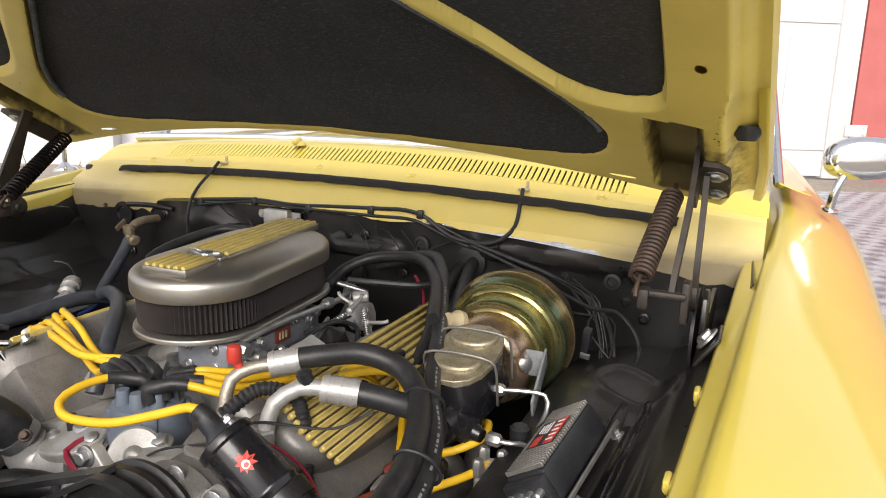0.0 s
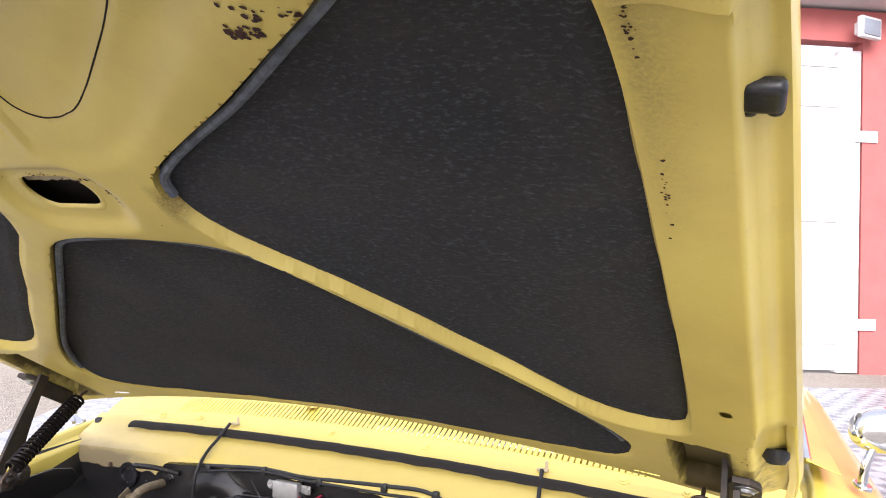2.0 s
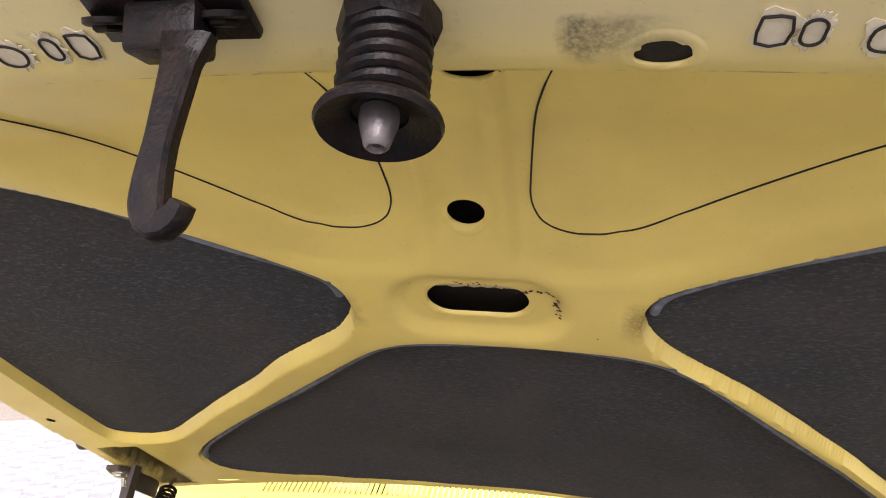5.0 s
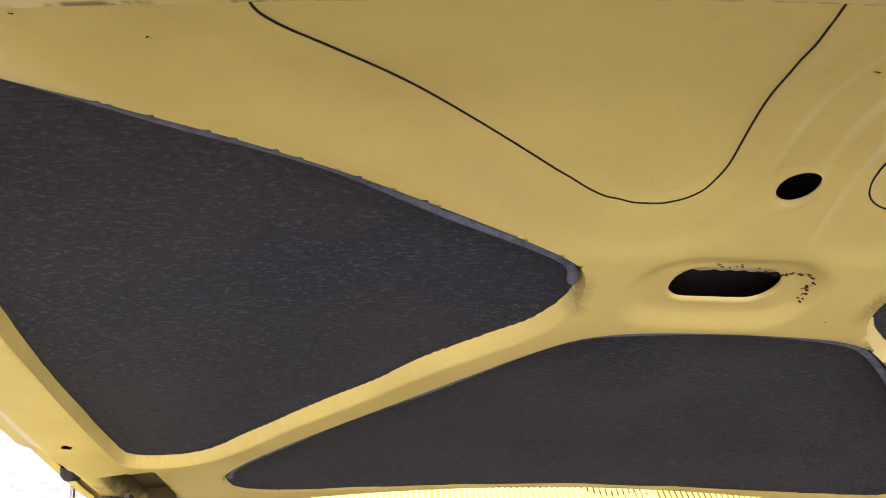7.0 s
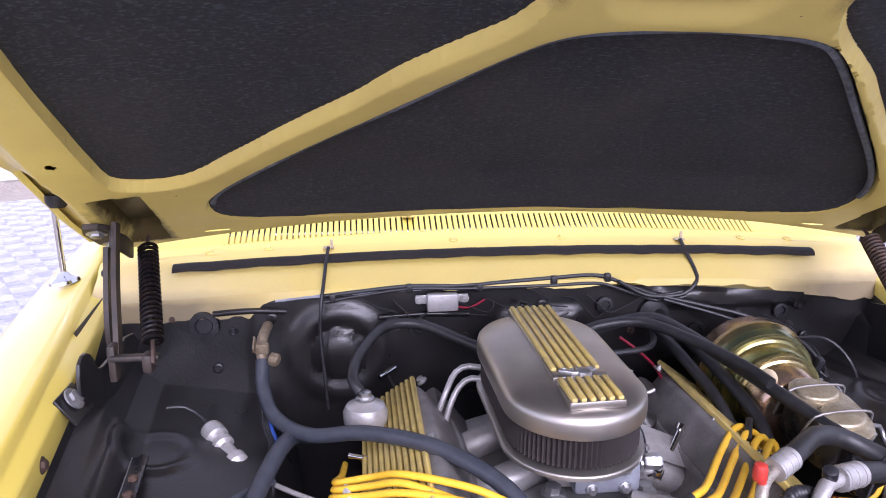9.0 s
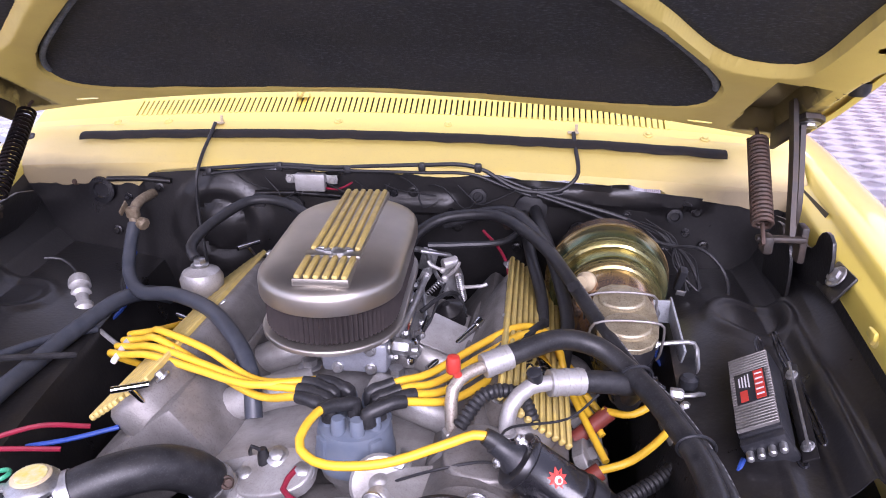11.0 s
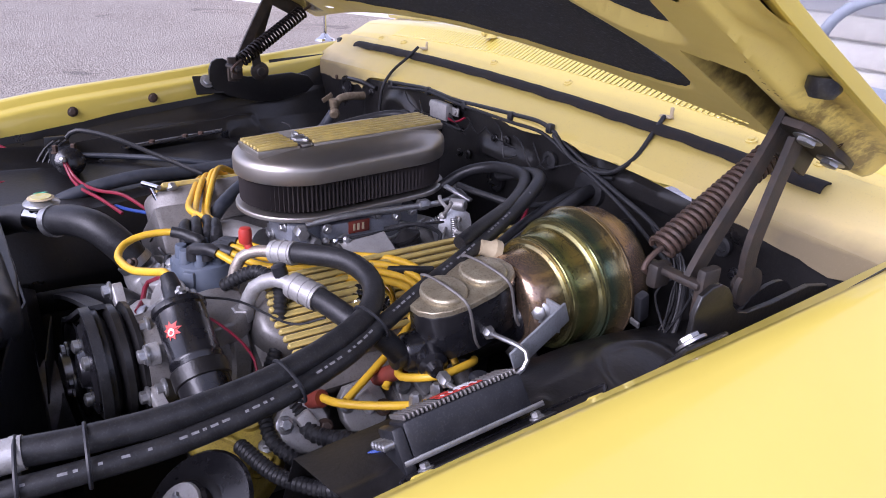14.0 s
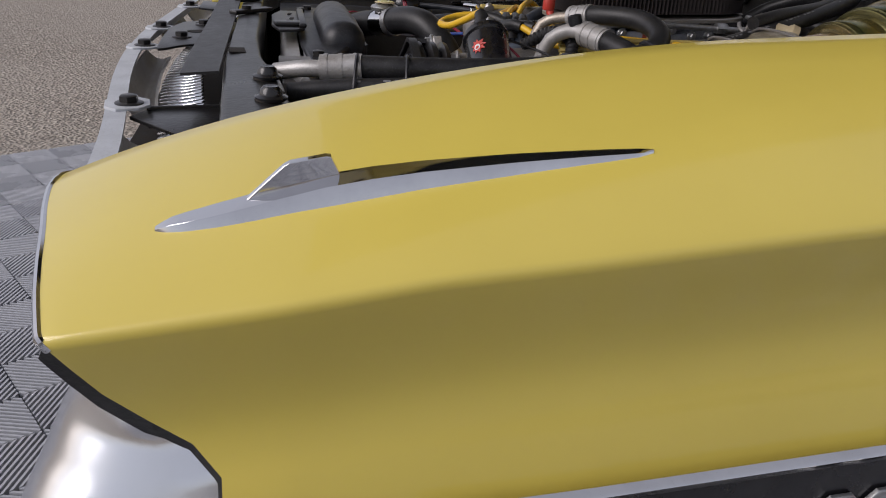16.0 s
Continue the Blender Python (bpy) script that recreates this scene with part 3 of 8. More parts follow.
# rubble heap with grass, and a white pier beside it
rng = random.Random(5)
heap = part("rubble_heap", sheet(lambda u, v: (-12.8 + 3.6 * u, 7.6 + 2.4 * v, 0.62 * math.sin(math.pi * u) * math.sin(math.pi * v) * (0.8 + 0.5 * noise.noise((6 * u, 6 * v, 1))) + 0.05 * noise.noise((22 * u, 22 * v, 4)) - 0.01), np.linspace(0, 1, 46), np.linspace(0, 1, 34)), worn("red_rubble", (0.24, 0.12, 0.09), (0.30, 0.22, 0.17), 0.95, scale=14, amount=0.6, grain=60, bump=1.0, dist=0.02))
tagged(heap, "low heap of reddish rubble on the gravel", "rubble", kind="stuff")
V, Fc = [], []
for _ in range(900):
    x, y = -9.9 + rng.gauss(0, 0.38), 8.0 + rng.gauss(0, 0.35)
    a, h, w = rng.uniform(0, 6.3), rng.uniform(0.18, 0.5), 0.012
    i = len(V)
    V += [(x - w, y, 0), (x + w, y, 0), (x + 0.12 * math.cos(a), y + 0.12 * math.sin(a), h)]
    Fc.append((i, i + 1, i + 2))
grass = part("grass", (V, Fc), worn("dry_grass", (0.14, 0.15, 0.05), (0.26, 0.22, 0.09), 0.8), smooth=0)
tagged(grass, "tuft of dry green grass by the rubble", "grass", kind="stuff")
pier = part("pier", box((0.5, 0.5, 1.3), pose(-8.6, 7.4, 0.65, 0, 0, 30), 0.03), M_WALL)
tagged(pier, "short white painted masonry pier", "pier")

# ---- car body ----
car = thing("car_body", "yellow vintage car front end with black engine bay", "car")


def zt(y):
    """Height of the fender's inner top edge."""
    return float(np.mean([np.interp(y + d, (-0.97, -0.9, -0.82, -0.72, -0.57, -0.42, -0.2, 0.08, 0.5, 0.9, 2.6), (0.880, 0.915, 0.945, 0.975, 1.007, 1.029, 1.046, 1.072, 1.117, 1.14, 1.15)) for d in (-0.06, -0.03, 0.0, 0.03, 0.06)]))


def x_lip(y):
    return 0.762 + 0.085 * min(y, 0.5)


def x_in(y):
    return 0.795 + 0.1 * min(y, 0.6)


def x_out(y):
    return float(np.interp(y, (-0.95, -0.87, -0.75, -0.55, -0.3, 0.0, 0.35, 0.9, 2.6), (0.905, 0.938, 0.953, 0.964, 0.972, 0.985, 1.012, 1.05, 1.05)))


def z_crease(y):
    return float(np.interp(y, (-0.95, -0.865, -0.66, -0.4, 0.0, 0.6, 2.6), (0.874, 0.889, 0.922, 0.946, 0.975, 1.0, 1.0)))


def section(y):
    """Fender section, inner flange to sill, as (across, height) rows."""
    a, b, c, t, k = x_lip(y), x_in(y), x_out(y), zt(y), z_crease(y)
    top = [(b + (c - b) * s, t + (k - t) * f) for s, f in ((0.04, 0.0), (0.14, 0.03), (0.32, 0.14), (0.52, 0.31), (0.70, 0.50), (0.84, 0.68), (0.94, 0.86), (0.985, 0.95), (1.0, 1.0))]
    low = [(c - 0.002, k - 0.006), (c - 0.010, k - 0.024), (c - 0.020, k - 0.05), (c - 0.030, k - 0.08), (c - 0.031, k - 0.105), (c - 0.024, k - 0.13), (c - 0.016, k - 0.155), (c - 0.012, k - 0.2), (c - 0.01, k - 0.32), (c - 0.02, k - 0.5), (c - 0.05, 0.3)]
    return [(a, t - 0.075), (a, t - 0.030), (a + 0.004, t - 0.024), (b - 0.008, t - 0.020), (b - 0.003, t - 0.016), (b - 0.001, t - 0.004)] + top + low


NS = len(section(0.0))
FRONT = [-0.904, -0.904, -0.904, -0.904, -0.904, -0.907, -0.914, -0.917, -0.911, -0.901, -0.893, -0.886, -0.88, -0.877, -0.875, -0.872, -0.865, -0.853, -0.832, -0.806, -0.789, -0.789, -0.791, -0.797, -0.8, -0.8]


def fender(side):
    def fn(k, v):
        k = int(k)
        y = FRONT[k] + (2.4 - FRONT[k]) * v ** 1.9
        X, z = section(y)[k]
        return (S(side * X, y), y, z)
    return sheet(fn, range(NS), np.linspace(0, 1, 90), 0.0012, flip=side > 0)


def edge_rows(side, k0, k1, dy=0.0):
    out = []
    for k in range(k0, k1):
        X, z = section(FRONT[k])[k]
        out.append((S(side * X, FRONT[k]), FRONT[k] + dy, z))
    return out


for side in (1, -1):
    part("fender", fender(side), M_PAINT, car, "glossy yellow fender", smooth=80)
    part("edge_trim", tube(edge_rows(side, 5, 16, -0.001), 0.0026, 8), M_CHROME, car, "thin chrome edge on the fender nose")
    # turned-in front flange of the fender
    rows = edge_rows(side, 14, 22)
    part("nose_flange", sheet(lambda i, v: (rows[int(i)][0] - side * 0.006 * v, rows[int(i)][1] - 0.006 * v + 0.001, rows[int(i)][2] - 0.013 * v), range(len(rows)), (0, 0.3, 0.6, 1.0), 0.001, flip=side < 0), M_BLACK, car)
    # bolts along the inner flange
    for y in (-0.555, -0.385, -0.2, 0.0):
        if side < 0 or y in (-0.385, -0.2):
            part("fender_bolt", bolt((S(side * (x_lip(y) - 0.001), y), y, zt(y) - 0.048), (-side, 0, 0.1), 0.008), M_SPRING if side < 0 else M_UNDER, car)
    # yellow clips over the lip
    for y in (-0.39, -0.2):
        if side > 0:
            part("clip", box((0.008, 0.024, 0.014), pose(S(x_lip(y) - 0.006, y), y, zt(y) - 0.040), 0.004), M_PAINT, car)
    # cowl-side rubber stop at the fender's rear
    part("rubber_stop", box((0.022, 0.03, 0.026), pose(S(side * 0.80, 0.36), 0.36, 1.105, 0, 0, 0), 0.006), M_RUBBER, car)

    y_front = -0.40 if side > 0 else -0.74
    wide, high = (0.0, 0.045) if side > 0 else (0.055, 0.012)

    def apron(u, v):
        y = y_front + (0.32 - y_front) * v
        t = zt(y)
        a = x_lip(y)
        X, z = np.interp(u, range(9), (a + 0.003, a - 0.004, a - 0.030, a - 0.055, a - 0.09, a - 0.15, a - 0.24 - wide, a - 0.29 - wide, a - 0.30 - wide)), np.interp(u, range(9), (t - 0.055, t - 0.085, t - 0.105, 0.925, 0.895, 0.885, 0.862, 0.74, 0.40))
        dome = math.exp(-((y - 0.02) / 0.22) ** 2) * math.exp(-((u - 5.2) / 1.3) ** 2)
        swage = 0.010 * math.exp(-((u - 3.0) / 0.35) ** 2) * (1 if -0.6 < y < 0.05 else 0.2)
        ring = math.hypot(X - 0.648, y - 0.0)
        emb = 0.005 * float(step01(ring, 0.045, 0.055) - step01(ring, 0.062, 0.075)) + (0.004 * float(step01(y, -0.60, -0.59) * (1 - step01(y, -0.14, -0.13))) * (math.exp(-((u - 3.9) / 0.16) ** 2) + math.exp(-((u - 4.7) / 0.16) ** 2)) if side > 0 else 0.0)
        return (S(side * X, y), y, z + high * dome + swage + emb - 0.01 * math.exp(-((y + 0.42) / 0.1) ** 2))
    part("inner_fender", sheet(apron, np.linspace(0, 8, 129), np.linspace(0, 1, 120), 0.0012, flip=side < 0), M_BLACK, car, "satin black inner fender panel")
    if side > 0:
        for uu, y0, y1 in ((3.75, -0.30, -0.05), (4.35, -0.33, -0.08)):
            loop = [(uu - 0.13, y0), (uu - 0.13, y1), (uu + 0.02, y1 + 0.02), (uu + 0.13, y1), (uu + 0.13, y0), (uu, y0 - 0.015)]
            part("pressed_rib", tube([Vector(apron(p, (y - y_front) / (0.32 - y_front))) + Vector((0, 0, 0.001)) for p, y in chaikin(loop, 2) + [chaikin(loop, 2)[0]]], 0.0028, 8), M_BLACKG, car)
    # forward strip of the apron
    if side > 0:
        part("apron_strip", sheet(lambda u, v: (S(x_lip(-0.76 + 0.36 * v) + 0.003 - 0.034 * u * u, -0.76 + 0.36 * v), -0.76 + 0.36 * v, zt(-0.76 + 0.36 * v) - 0.055 - 0.10 * u), np.linspace(0, 1, 10), np.linspace(0, 1, 16), 0.0012, flip=side < 0), M_BLACK, car)
    # hinge bracket
    bm_rows = [(0.0, -0.06), (0.06, -0.06), (0.075, -0.03), (0.06, 0.0), (0.03, 0.012), (0.02, 0.05), (0.03, 0.2), (-0.02, 0.24), (-0.05, 0.10), (-0.03, 0.0)]
    part("hinge_bracket", prism(chaikin([(p[1], p[0]) for p in bm_rows], 1), 0, 0.006, frame3((S(side * 0.735, 0.0), 0.0, 1.015), (0, 1, 0), (0, 0, 1)), 0.002), M_BLACK, car, "grimy black hinge bracket")
    part("bracket_foot", box((0.05, 0.07, 0.006), pose(S(side * 0.745, -0.06), -0.06, 1.02, 0, side * -55, 0), 0.003), M_BLACK, car)
    part("bracket_bolt", bolt((S(side * 0.742, -0.06), -0.062, 1.03), (-side * 0.8, 0, 0.6), 0.012, 0.007), M_STEEL, car)
    # side plates between apron and firewall
    part("side_panel", sheet(lambda u, v: (S(side * (0.80 - 0.10 * u - 0.012 * math.sin(6 * u)), 0.27 - 0.14 * v), 0.30 - 0.17 * v, 1.075 - 0.35 * u - 0.01 * v), np.linspace(0, 1, 16), np.linspace(0, 1, 10), 0.0015, flip=side > 0), M_BLACK, car)

# firewall
def firewall(u, v):
    x, z = -0.80 + 1.62 * u, 0.30 + (0.778 - 0.034 * ((-0.80 + 1.62 * u) / 0.68) ** 2) * v
    y = 0.266 - 0.015 * x
    d = math.hypot(x + 0.34, z - 0.95)
    y -= 0.012 * (1 - step01(d, 0.085, 0.115)) + 0.018 * math.sqrt(max(0.0, 1 - (d / 0.052) ** 2)) - 0.006 * (1 - step01(d, 0.058, 0.075))
    y -= 0.012 * float(step01(x, 0.30, 0.33) * (1 - step01(x, 0.62, 0.65)) * step01(z, 1.015, 1.03) * (1 - step01(z, 1.055, 1.068)))
    y -= 0.010 * float(step01(x, -0.02, 0.0) * (1 - step01(x, 0.14, 0.16)) * step01(z, 0.99, 1.0) * (1 - step01(z, 1.02, 1.03)))
    y -= 0.005 * float(step01(-x, 0.42, 0.44) * (1 - step01(-x, 0.5, 0.52)))
    return (x, y, z)


part("firewall", sheet(firewall, np.linspace(0, 1, 150), np.linspace(0, 1, 90), 0.002), M_BLACK, car, "satin black firewall")
for x, z in ((0.07, 1.04), (-0.05, 0.98), (0.16, 0.97), (-0.47, 1.03), (-0.58, 0.93), (0.62, 1.02), (0.64, 0.95), (0.28, 0.93)):
    part("firewall_bolt", bolt((x, 0.262 - 0.015 * x - 0.002, z), (0, -1, 0), 0.007), M_BLACK, car)


for k, (x, z, r_) in enumerate(((-0.60, 1.02, 0.030), (-0.18, 1.00, 0.022), (0.05, 0.955, 0.026), (0.20, 1.035, 0.018), (0.40, 0.97, 0.020), (0.58, 1.01, 0.016))):
    part("grommet", lathe([(r_, 0), (r_ * 0.95, 0.006), (r_ * 0.6, 0.007), (r_ * 0.5, 0.003), (0.0, 0.003)], axis((x, 0.262 - 0.015 * x, z), (x, 0.0, z)), 20), M_RUBBER if k % 2 else M_BLACKG, car)
for k in range(12):
    x = -0.66 + 0.115 * k
    part("firewall_bolt", bolt((x, 0.264 - 0.015 * x, 1.035 - 0.03 * (k % 3)), (0, -1, 0), 0.006), M_SPRING if k % 4 == 0 else M_BLACKG, car)
for x0, x1, z in ((-0.58, -0.44, 1.045), (-0.26, -0.08, 1.025), (0.42, 0.62, 0.935)):
    part("firewall_rib", tube([(x0, 0.264, z), ((x0 + x1) / 2, 0.262, z + 0.004), (x1, 0.264, z)], 0.006, 10), M_BLACK, car)


def cowl_y(x):
    return 0.330 - 0.018 * x + 0.012 * (x / 0.7) ** 2


def cowl_z(x):
    return -0.022 * (x / 0.68) ** 2


FACE = [(-0.082, 1.082), (-0.079, 1.094), (-0.066, 1.102), (-0.052, 1.113), (-0.036, 1.123), (-0.022, 1.130), (-0.012, 1.138), (-0.004, 1.148), (0.004, 1.153), (0.016, 1.157), (0.026, 1.163), (0.036, 1.171), (0.042, 1.175)]
BACK = [(0.086, 1.198), (0.10, 1.205), (0.13, 1.209), (0.18, 1.208), (0.25, 1.203), (0.30, 1.198), (0.32, 1.18)]


def cowl(rows):
    def fn(u, i):
        x = -0.815 + 1.635 * u
        dy, z = rows[int(i)]
        if int(i) == 0 and rows is FACE:
            z += 0.010 * noise.noise((9 * x, 0.3, 0.7)) + 0.005 * noise.noise((34 * x, 1.1, 0.2)) - 0.030 * float(step01(-x, 0.46, 0.52)) - 0.022 * float(step01(x, 0.5, 0.62)) - 0.01 * noise.noise((40 * x, 2, 2)) * (abs(x) > 0.48)
        return (x, cowl_y(x) + dy, z + cowl_z(x) * (1 if z < 1.16 else 1.4))
    return sheet(fn, np.linspace(0, 1, 120), range(len(rows)), 0.0015)


part("cowl_face", cowl(FACE), M_COWL, car, "yellow cowl with worn paint")
part("cowl_top", cowl(BACK), M_PAINT, car, "yellow cowl top below the windscreen")
for s in (-1, 1):
    part("cowl_end", sheet(lambda u, v: (0.0025 + s * (0.57 + 0.25 * u), cowl_y(s * (0.57 + 0.25 * u)) + 0.042 + 0.044 * v, 1.175 + 0.023 * v + 1.4 * cowl_z(s * (0.57 + 0.25 * u))), np.linspace(0, 1, 20), np.linspace(0, 1, 5), 0.0015, flip=s < 0), M_PAINT, car)
part("plenum", sheet(lambda u, v: (-0.6 + 1.2 * u, cowl_y(0) + 0.03 + 0.07 * v, 1.14 + 0.02 * v), np.linspace(0, 1, 8), np.linspace(0, 1, 4), 0.001), M_COWL, car)
bar_me = None
for k in range(96):
    x = -0.57 + 1.14 * k / 95
    m = frame3((x, cowl_y(x) + 0.064, 1.1865 + 1.4 * cowl_z(x)), (0, 0.044, 0.023), (-1, 0, 0))
    if bar_me is None:
        b = part("louvre_bar", box((0.053, 0.0089, 0.003), Matrix.Identity(4), 0.001, 1), M_PAINT, car)
        bar_me = b.data
    else:
        b = new("louvre_bar", bar_me)
        b.parent = car
    b.matrix_basis = m
# weather strip, clips and bolts on the cowl
part("weather_strip", sheet(lambda u, v: (-0.665 + 1.34 * u, cowl_y(-0.665 + 1.34 * u) - 0.016 + 0.013 * math.cos(3.14 * v) + 0.002 * noise.noise((40 * u, 1, 2)), 1.140 + cowl_z(-0.665 + 1.34 * u) + 0.008 * math.sin(3.14 * v) - 0.006 * v + 0.003 * noise.noise((26 * u, 0, 0)) * v), np.linspace(0, 1, 160), np.linspace(0, 1, 7), 0.003), M_SEAL_SHADE, car, "black rubber weather strip along the cowl")
for x in (-0.357, 0.382):
    part("cowl_clip", join(box((0.022, 0.012, 0.004), pose(x, cowl_y(x) + 0.004, 1.158 + cowl_z(x)), 0.0015), box((0.006, 0.004, 0.018), pose(x + 0.006, cowl_y(x) + 0.008, 1.165 + cowl_z(x)), 0.001)), M_TAN, car)
for x in (-0.6, -0.48, -0.1, 0.13, 0.53, 0.64):
    part("cowl_bolt", bolt((x, cowl_y(x) + 0.020, 1.160 + cowl_z(x)), (0, -0.4, 1), 0.006, 0.004), M_UNDER, car)
part("washer_nozzle", join(lathe([(0.016, 0), (0.015, 0.006), (0.008, 0.010)], pose(-0.19, 0.41, 1.199), 16), box((0.012, 0.03, 0.012), pose(-0.19, 0.40, 1.210, 10), 0.004)), M_UNDER, car)

for s in (-1, 1):
    for y in (0.0, 2.75):
        wh = new("wheel")
        wh.parent = car
        part("tyre", lathe([(0.19, -0.09), (0.28, -0.095), (0.325, -0.08), (0.332, -0.05), (0.332, 0.05), (0.325, 0.08), (0.28, 0.095), (0.19, 0.09)], pose(S(s * 0.80, y), y, 0.332, 0, 90, 0), 40), M_RUBBER, wh)
        part("rim", lathe([(0.18, -0.08), (0.19, -0.085), (0.19, 0.085), (0.12, 0.05), (0.05, 0.07)], pose(S(s * 0.80, y), y, 0.332, 0, 90, 0), 32), M_STEEL, wh)
# windscreen, pillars, dash and cabin
part("windscreen", sheet(lambda u, v: (S(-0.78 + 1.56 * u, 0.7), 0.60 + 0.40 * v + 0.10 * (1 - (2 * u - 1) ** 2) - 0.08, 1.20 + 0.40 * v - 0.02 * (2 * u - 1) ** 2), np.linspace(0, 1, 30), np.linspace(0, 1, 12), 0.004), M_GLASS, car, "clear curved windscreen").visible_shadow = False
part("windscreen_trim", tube([(S(-0.79 + 1.58 * u, 0.7), 0.52 + 0.10 * (1 - (2 * u - 1) ** 2), 1.20 - 0.02 * (2 * u - 1) ** 2) for u in np.linspace(0, 1, 24)], 0.010, 8), M_CHROME, car)
for s in (-1, 1):
    part("pillar", tube([(S(s * 0.80, 0.6), 0.60, 1.17), (S(s * 0.78, 0.8), 0.80, 1.38), (S(s * 0.74, 1.0), 1.02, 1.60)], 0.020, 10), M_CHROME, car, "chrome windscreen pillar")
    part("vent_frame", tube([(S(s * 0.845, 0.6), 0.62, 1.165), (S(s * 0.83, 0.95), 0.80, 1.33), (S(s * 0.79, 1.1), 1.05, 1.58)], 0.010, 8), M_CHROME, car)
    part("door_top", sheet(lambda u, v: (S(s * (0.845 + 0.06 * math.sin(1.57 * v)), 0.6 + 1.6 * u), 0.6 + 1.6 * u, 1.152 + 0.02 * (1 - v) ** 2), np.linspace(0, 1, 12), np.linspace(0, 1, 6), 0.002, flip=s > 0), M_PAINT, car)
part("roof", sheet(lambda u, v: (S(-0.72 + 1.44 * u, 1.5), 1.02 + 1.3 * v, 1.61 + 0.03 * math.sin(3.14 * u)), np.linspace(0, 1, 10), np.linspace(0, 1, 6), 0.01), M_WALL, car)
part("dash", sheet(lambda u, v: (S(-0.80 + 1.60 * u, 0.8), 0.62 + 0.32 * v, 1.185 - 0.01 * v - 0.12 * float(step01(v, 0.8, 1.0))), np.linspace(0, 1, 20), np.linspace(0, 1, 16), 0.004), M_DASH, car, "blue-grey dashboard top")
for k in range(6):
    part("seat_pleat", box((1.3, 0.06, 0.082), pose(0, 1.72 + 0.012 * k, 0.82 + 0.078 * k, -8), 0.03), M_SEAT, car, "pale vinyl bench seat pleat")
part("cabin_rear", box((1.7, 0.03, 0.9), pose(0, 2.45, 1.15), 0.01), M_WALL, car)
wm = axis((0.40, 1.10, 1.16), (0.40, 1.10 - 0.9, 1.16 - 0.45)).inverted().inverted()
part("steering_wheel", join(tube([wm @ Vector((0.205 * math.cos(a), 0.205 * math.sin(a), 0)) for a in np.linspace(0, 2 * math.pi, 40)], 0.013, 10, straight=True), tube([wm @ Vector((-0.2, 0, 0)), wm @ Vector((0, 0, 0.05)), wm @ Vector((0.2, 0, 0))], 0.010, 8)), M_DASH, car, "blue-grey thin steering wheel")

mirror = thing("door_mirror", "chrome door mirror on a slim stalk", "mirror")
part("base", prism(chaikin([(-0.018, -0.03), (0.018, -0.03), (0.018, 0.03), (-0.018, 0.03)]), 0, 0.008, pose(0.942, 0.70, 1.108, 0, 12, 0), 0.003), M_CHROME, mirror)
part("stalk", tube([(0.942, 0.70, 1.112), (0.950, 0.70, 1.16), (0.975, 0.715, 1.215)], (0.010, 0.007), 10), M_CHROME, mirror)
MM = frame3((0.990, 0.72, 1.222), (1, 0.12, 0.05), (-0.05, 0.05, 1))
part("head", prism(chaikin([(-0.075, -0.045), (0.085, -0.045), (0.095, 0.04), (-0.06, 0.05)], 3), -0.03, 0.022, MM, 0.02), M_CHROME, mirror)
part("glass", prism(chaikin([(-0.068, -0.040), (0.078, -0.040), (0.088, 0.035), (-0.054, 0.045)], 3), -0.034, -0.029, MM), M_MIRROR, mirror)

ant = thing("antenna", "chrome aerial on an oval base on the fender", "antenna")
part("base", lathe([(0.030, 0), (0.028, 0.006), (0.016, 0.012), (0.008, 0.022)], pose(-0.877, 0.344, 1.097, 0, -8, 0), 24), M_CHROME, ant)
part("rod", tube([(-0.877, 0.344, 1.11), (-0.879, 0.342, 1.27)], 0.006, 10), M_CHROME, ant)
part("cap", lathe([(0.010, 0), (0.013, 0.006), (0.013, 0.02), (0.006, 0.026)], pose(-0.879, 0.342, 1.265), 14), M_BLACK, ant)

# fender ornament
orn = thing("fender_ornament", "long chrome spear ornament with a small fin", "ornament")


def fender_z(x, y):
    sec = section(y)[6:16]
    return float(np.interp(x - 0.016 + 0.04 * y, [p[0] for p in sec], [p[1] for p in sec]))


def spear(i, k):
    f = float(i) / 30
    y = -0.824 + 0.318 * f
    x = 0.924 + 0.010 * f - 0.009 * (1 - f) ** 4
    w = float(np.interp(f, (0, 0.02, 0.06, 0.12, 0.2, 0.35, 0.6, 0.9, 0.97, 1), (0.002, 0.0062, 0.0095, 0.0112, 0.0120, 0.0112, 0.0088, 0.0056, 0.0044, 0.001)))
    h = float(np.interp(f, (0, 0.03, 0.15, 0.25, 0.33, 0.42, 0.7, 1), (0.003, 0.006, 0.009, 0.012, 0.0145, 0.0145, 0.010, 0.0035)))
    e = float(step01(f, 0.10, 0.30))
    cx, cz = ((-1.0, 0.0), (-0.98, 0.25), (-0.74, 0.97), (-0.70, 1.0), (-0.2, 0.94), (0.66 - 0.16 * e, 0.80 - 0.02 * e), (0.70 - 0.16 * e, 0.74), (0.92 - 0.14 * e, 0.12), (0.94 - 0.13 * e, 0.06), (0.95 - 0.13 * e, 0.0))[int(k)]
    xx = x + w * cx
    base, top = fender_z(xx, y) - 0.002, fender_z(x, y) + h
    return (xx, y, base + (top - base) * cz)


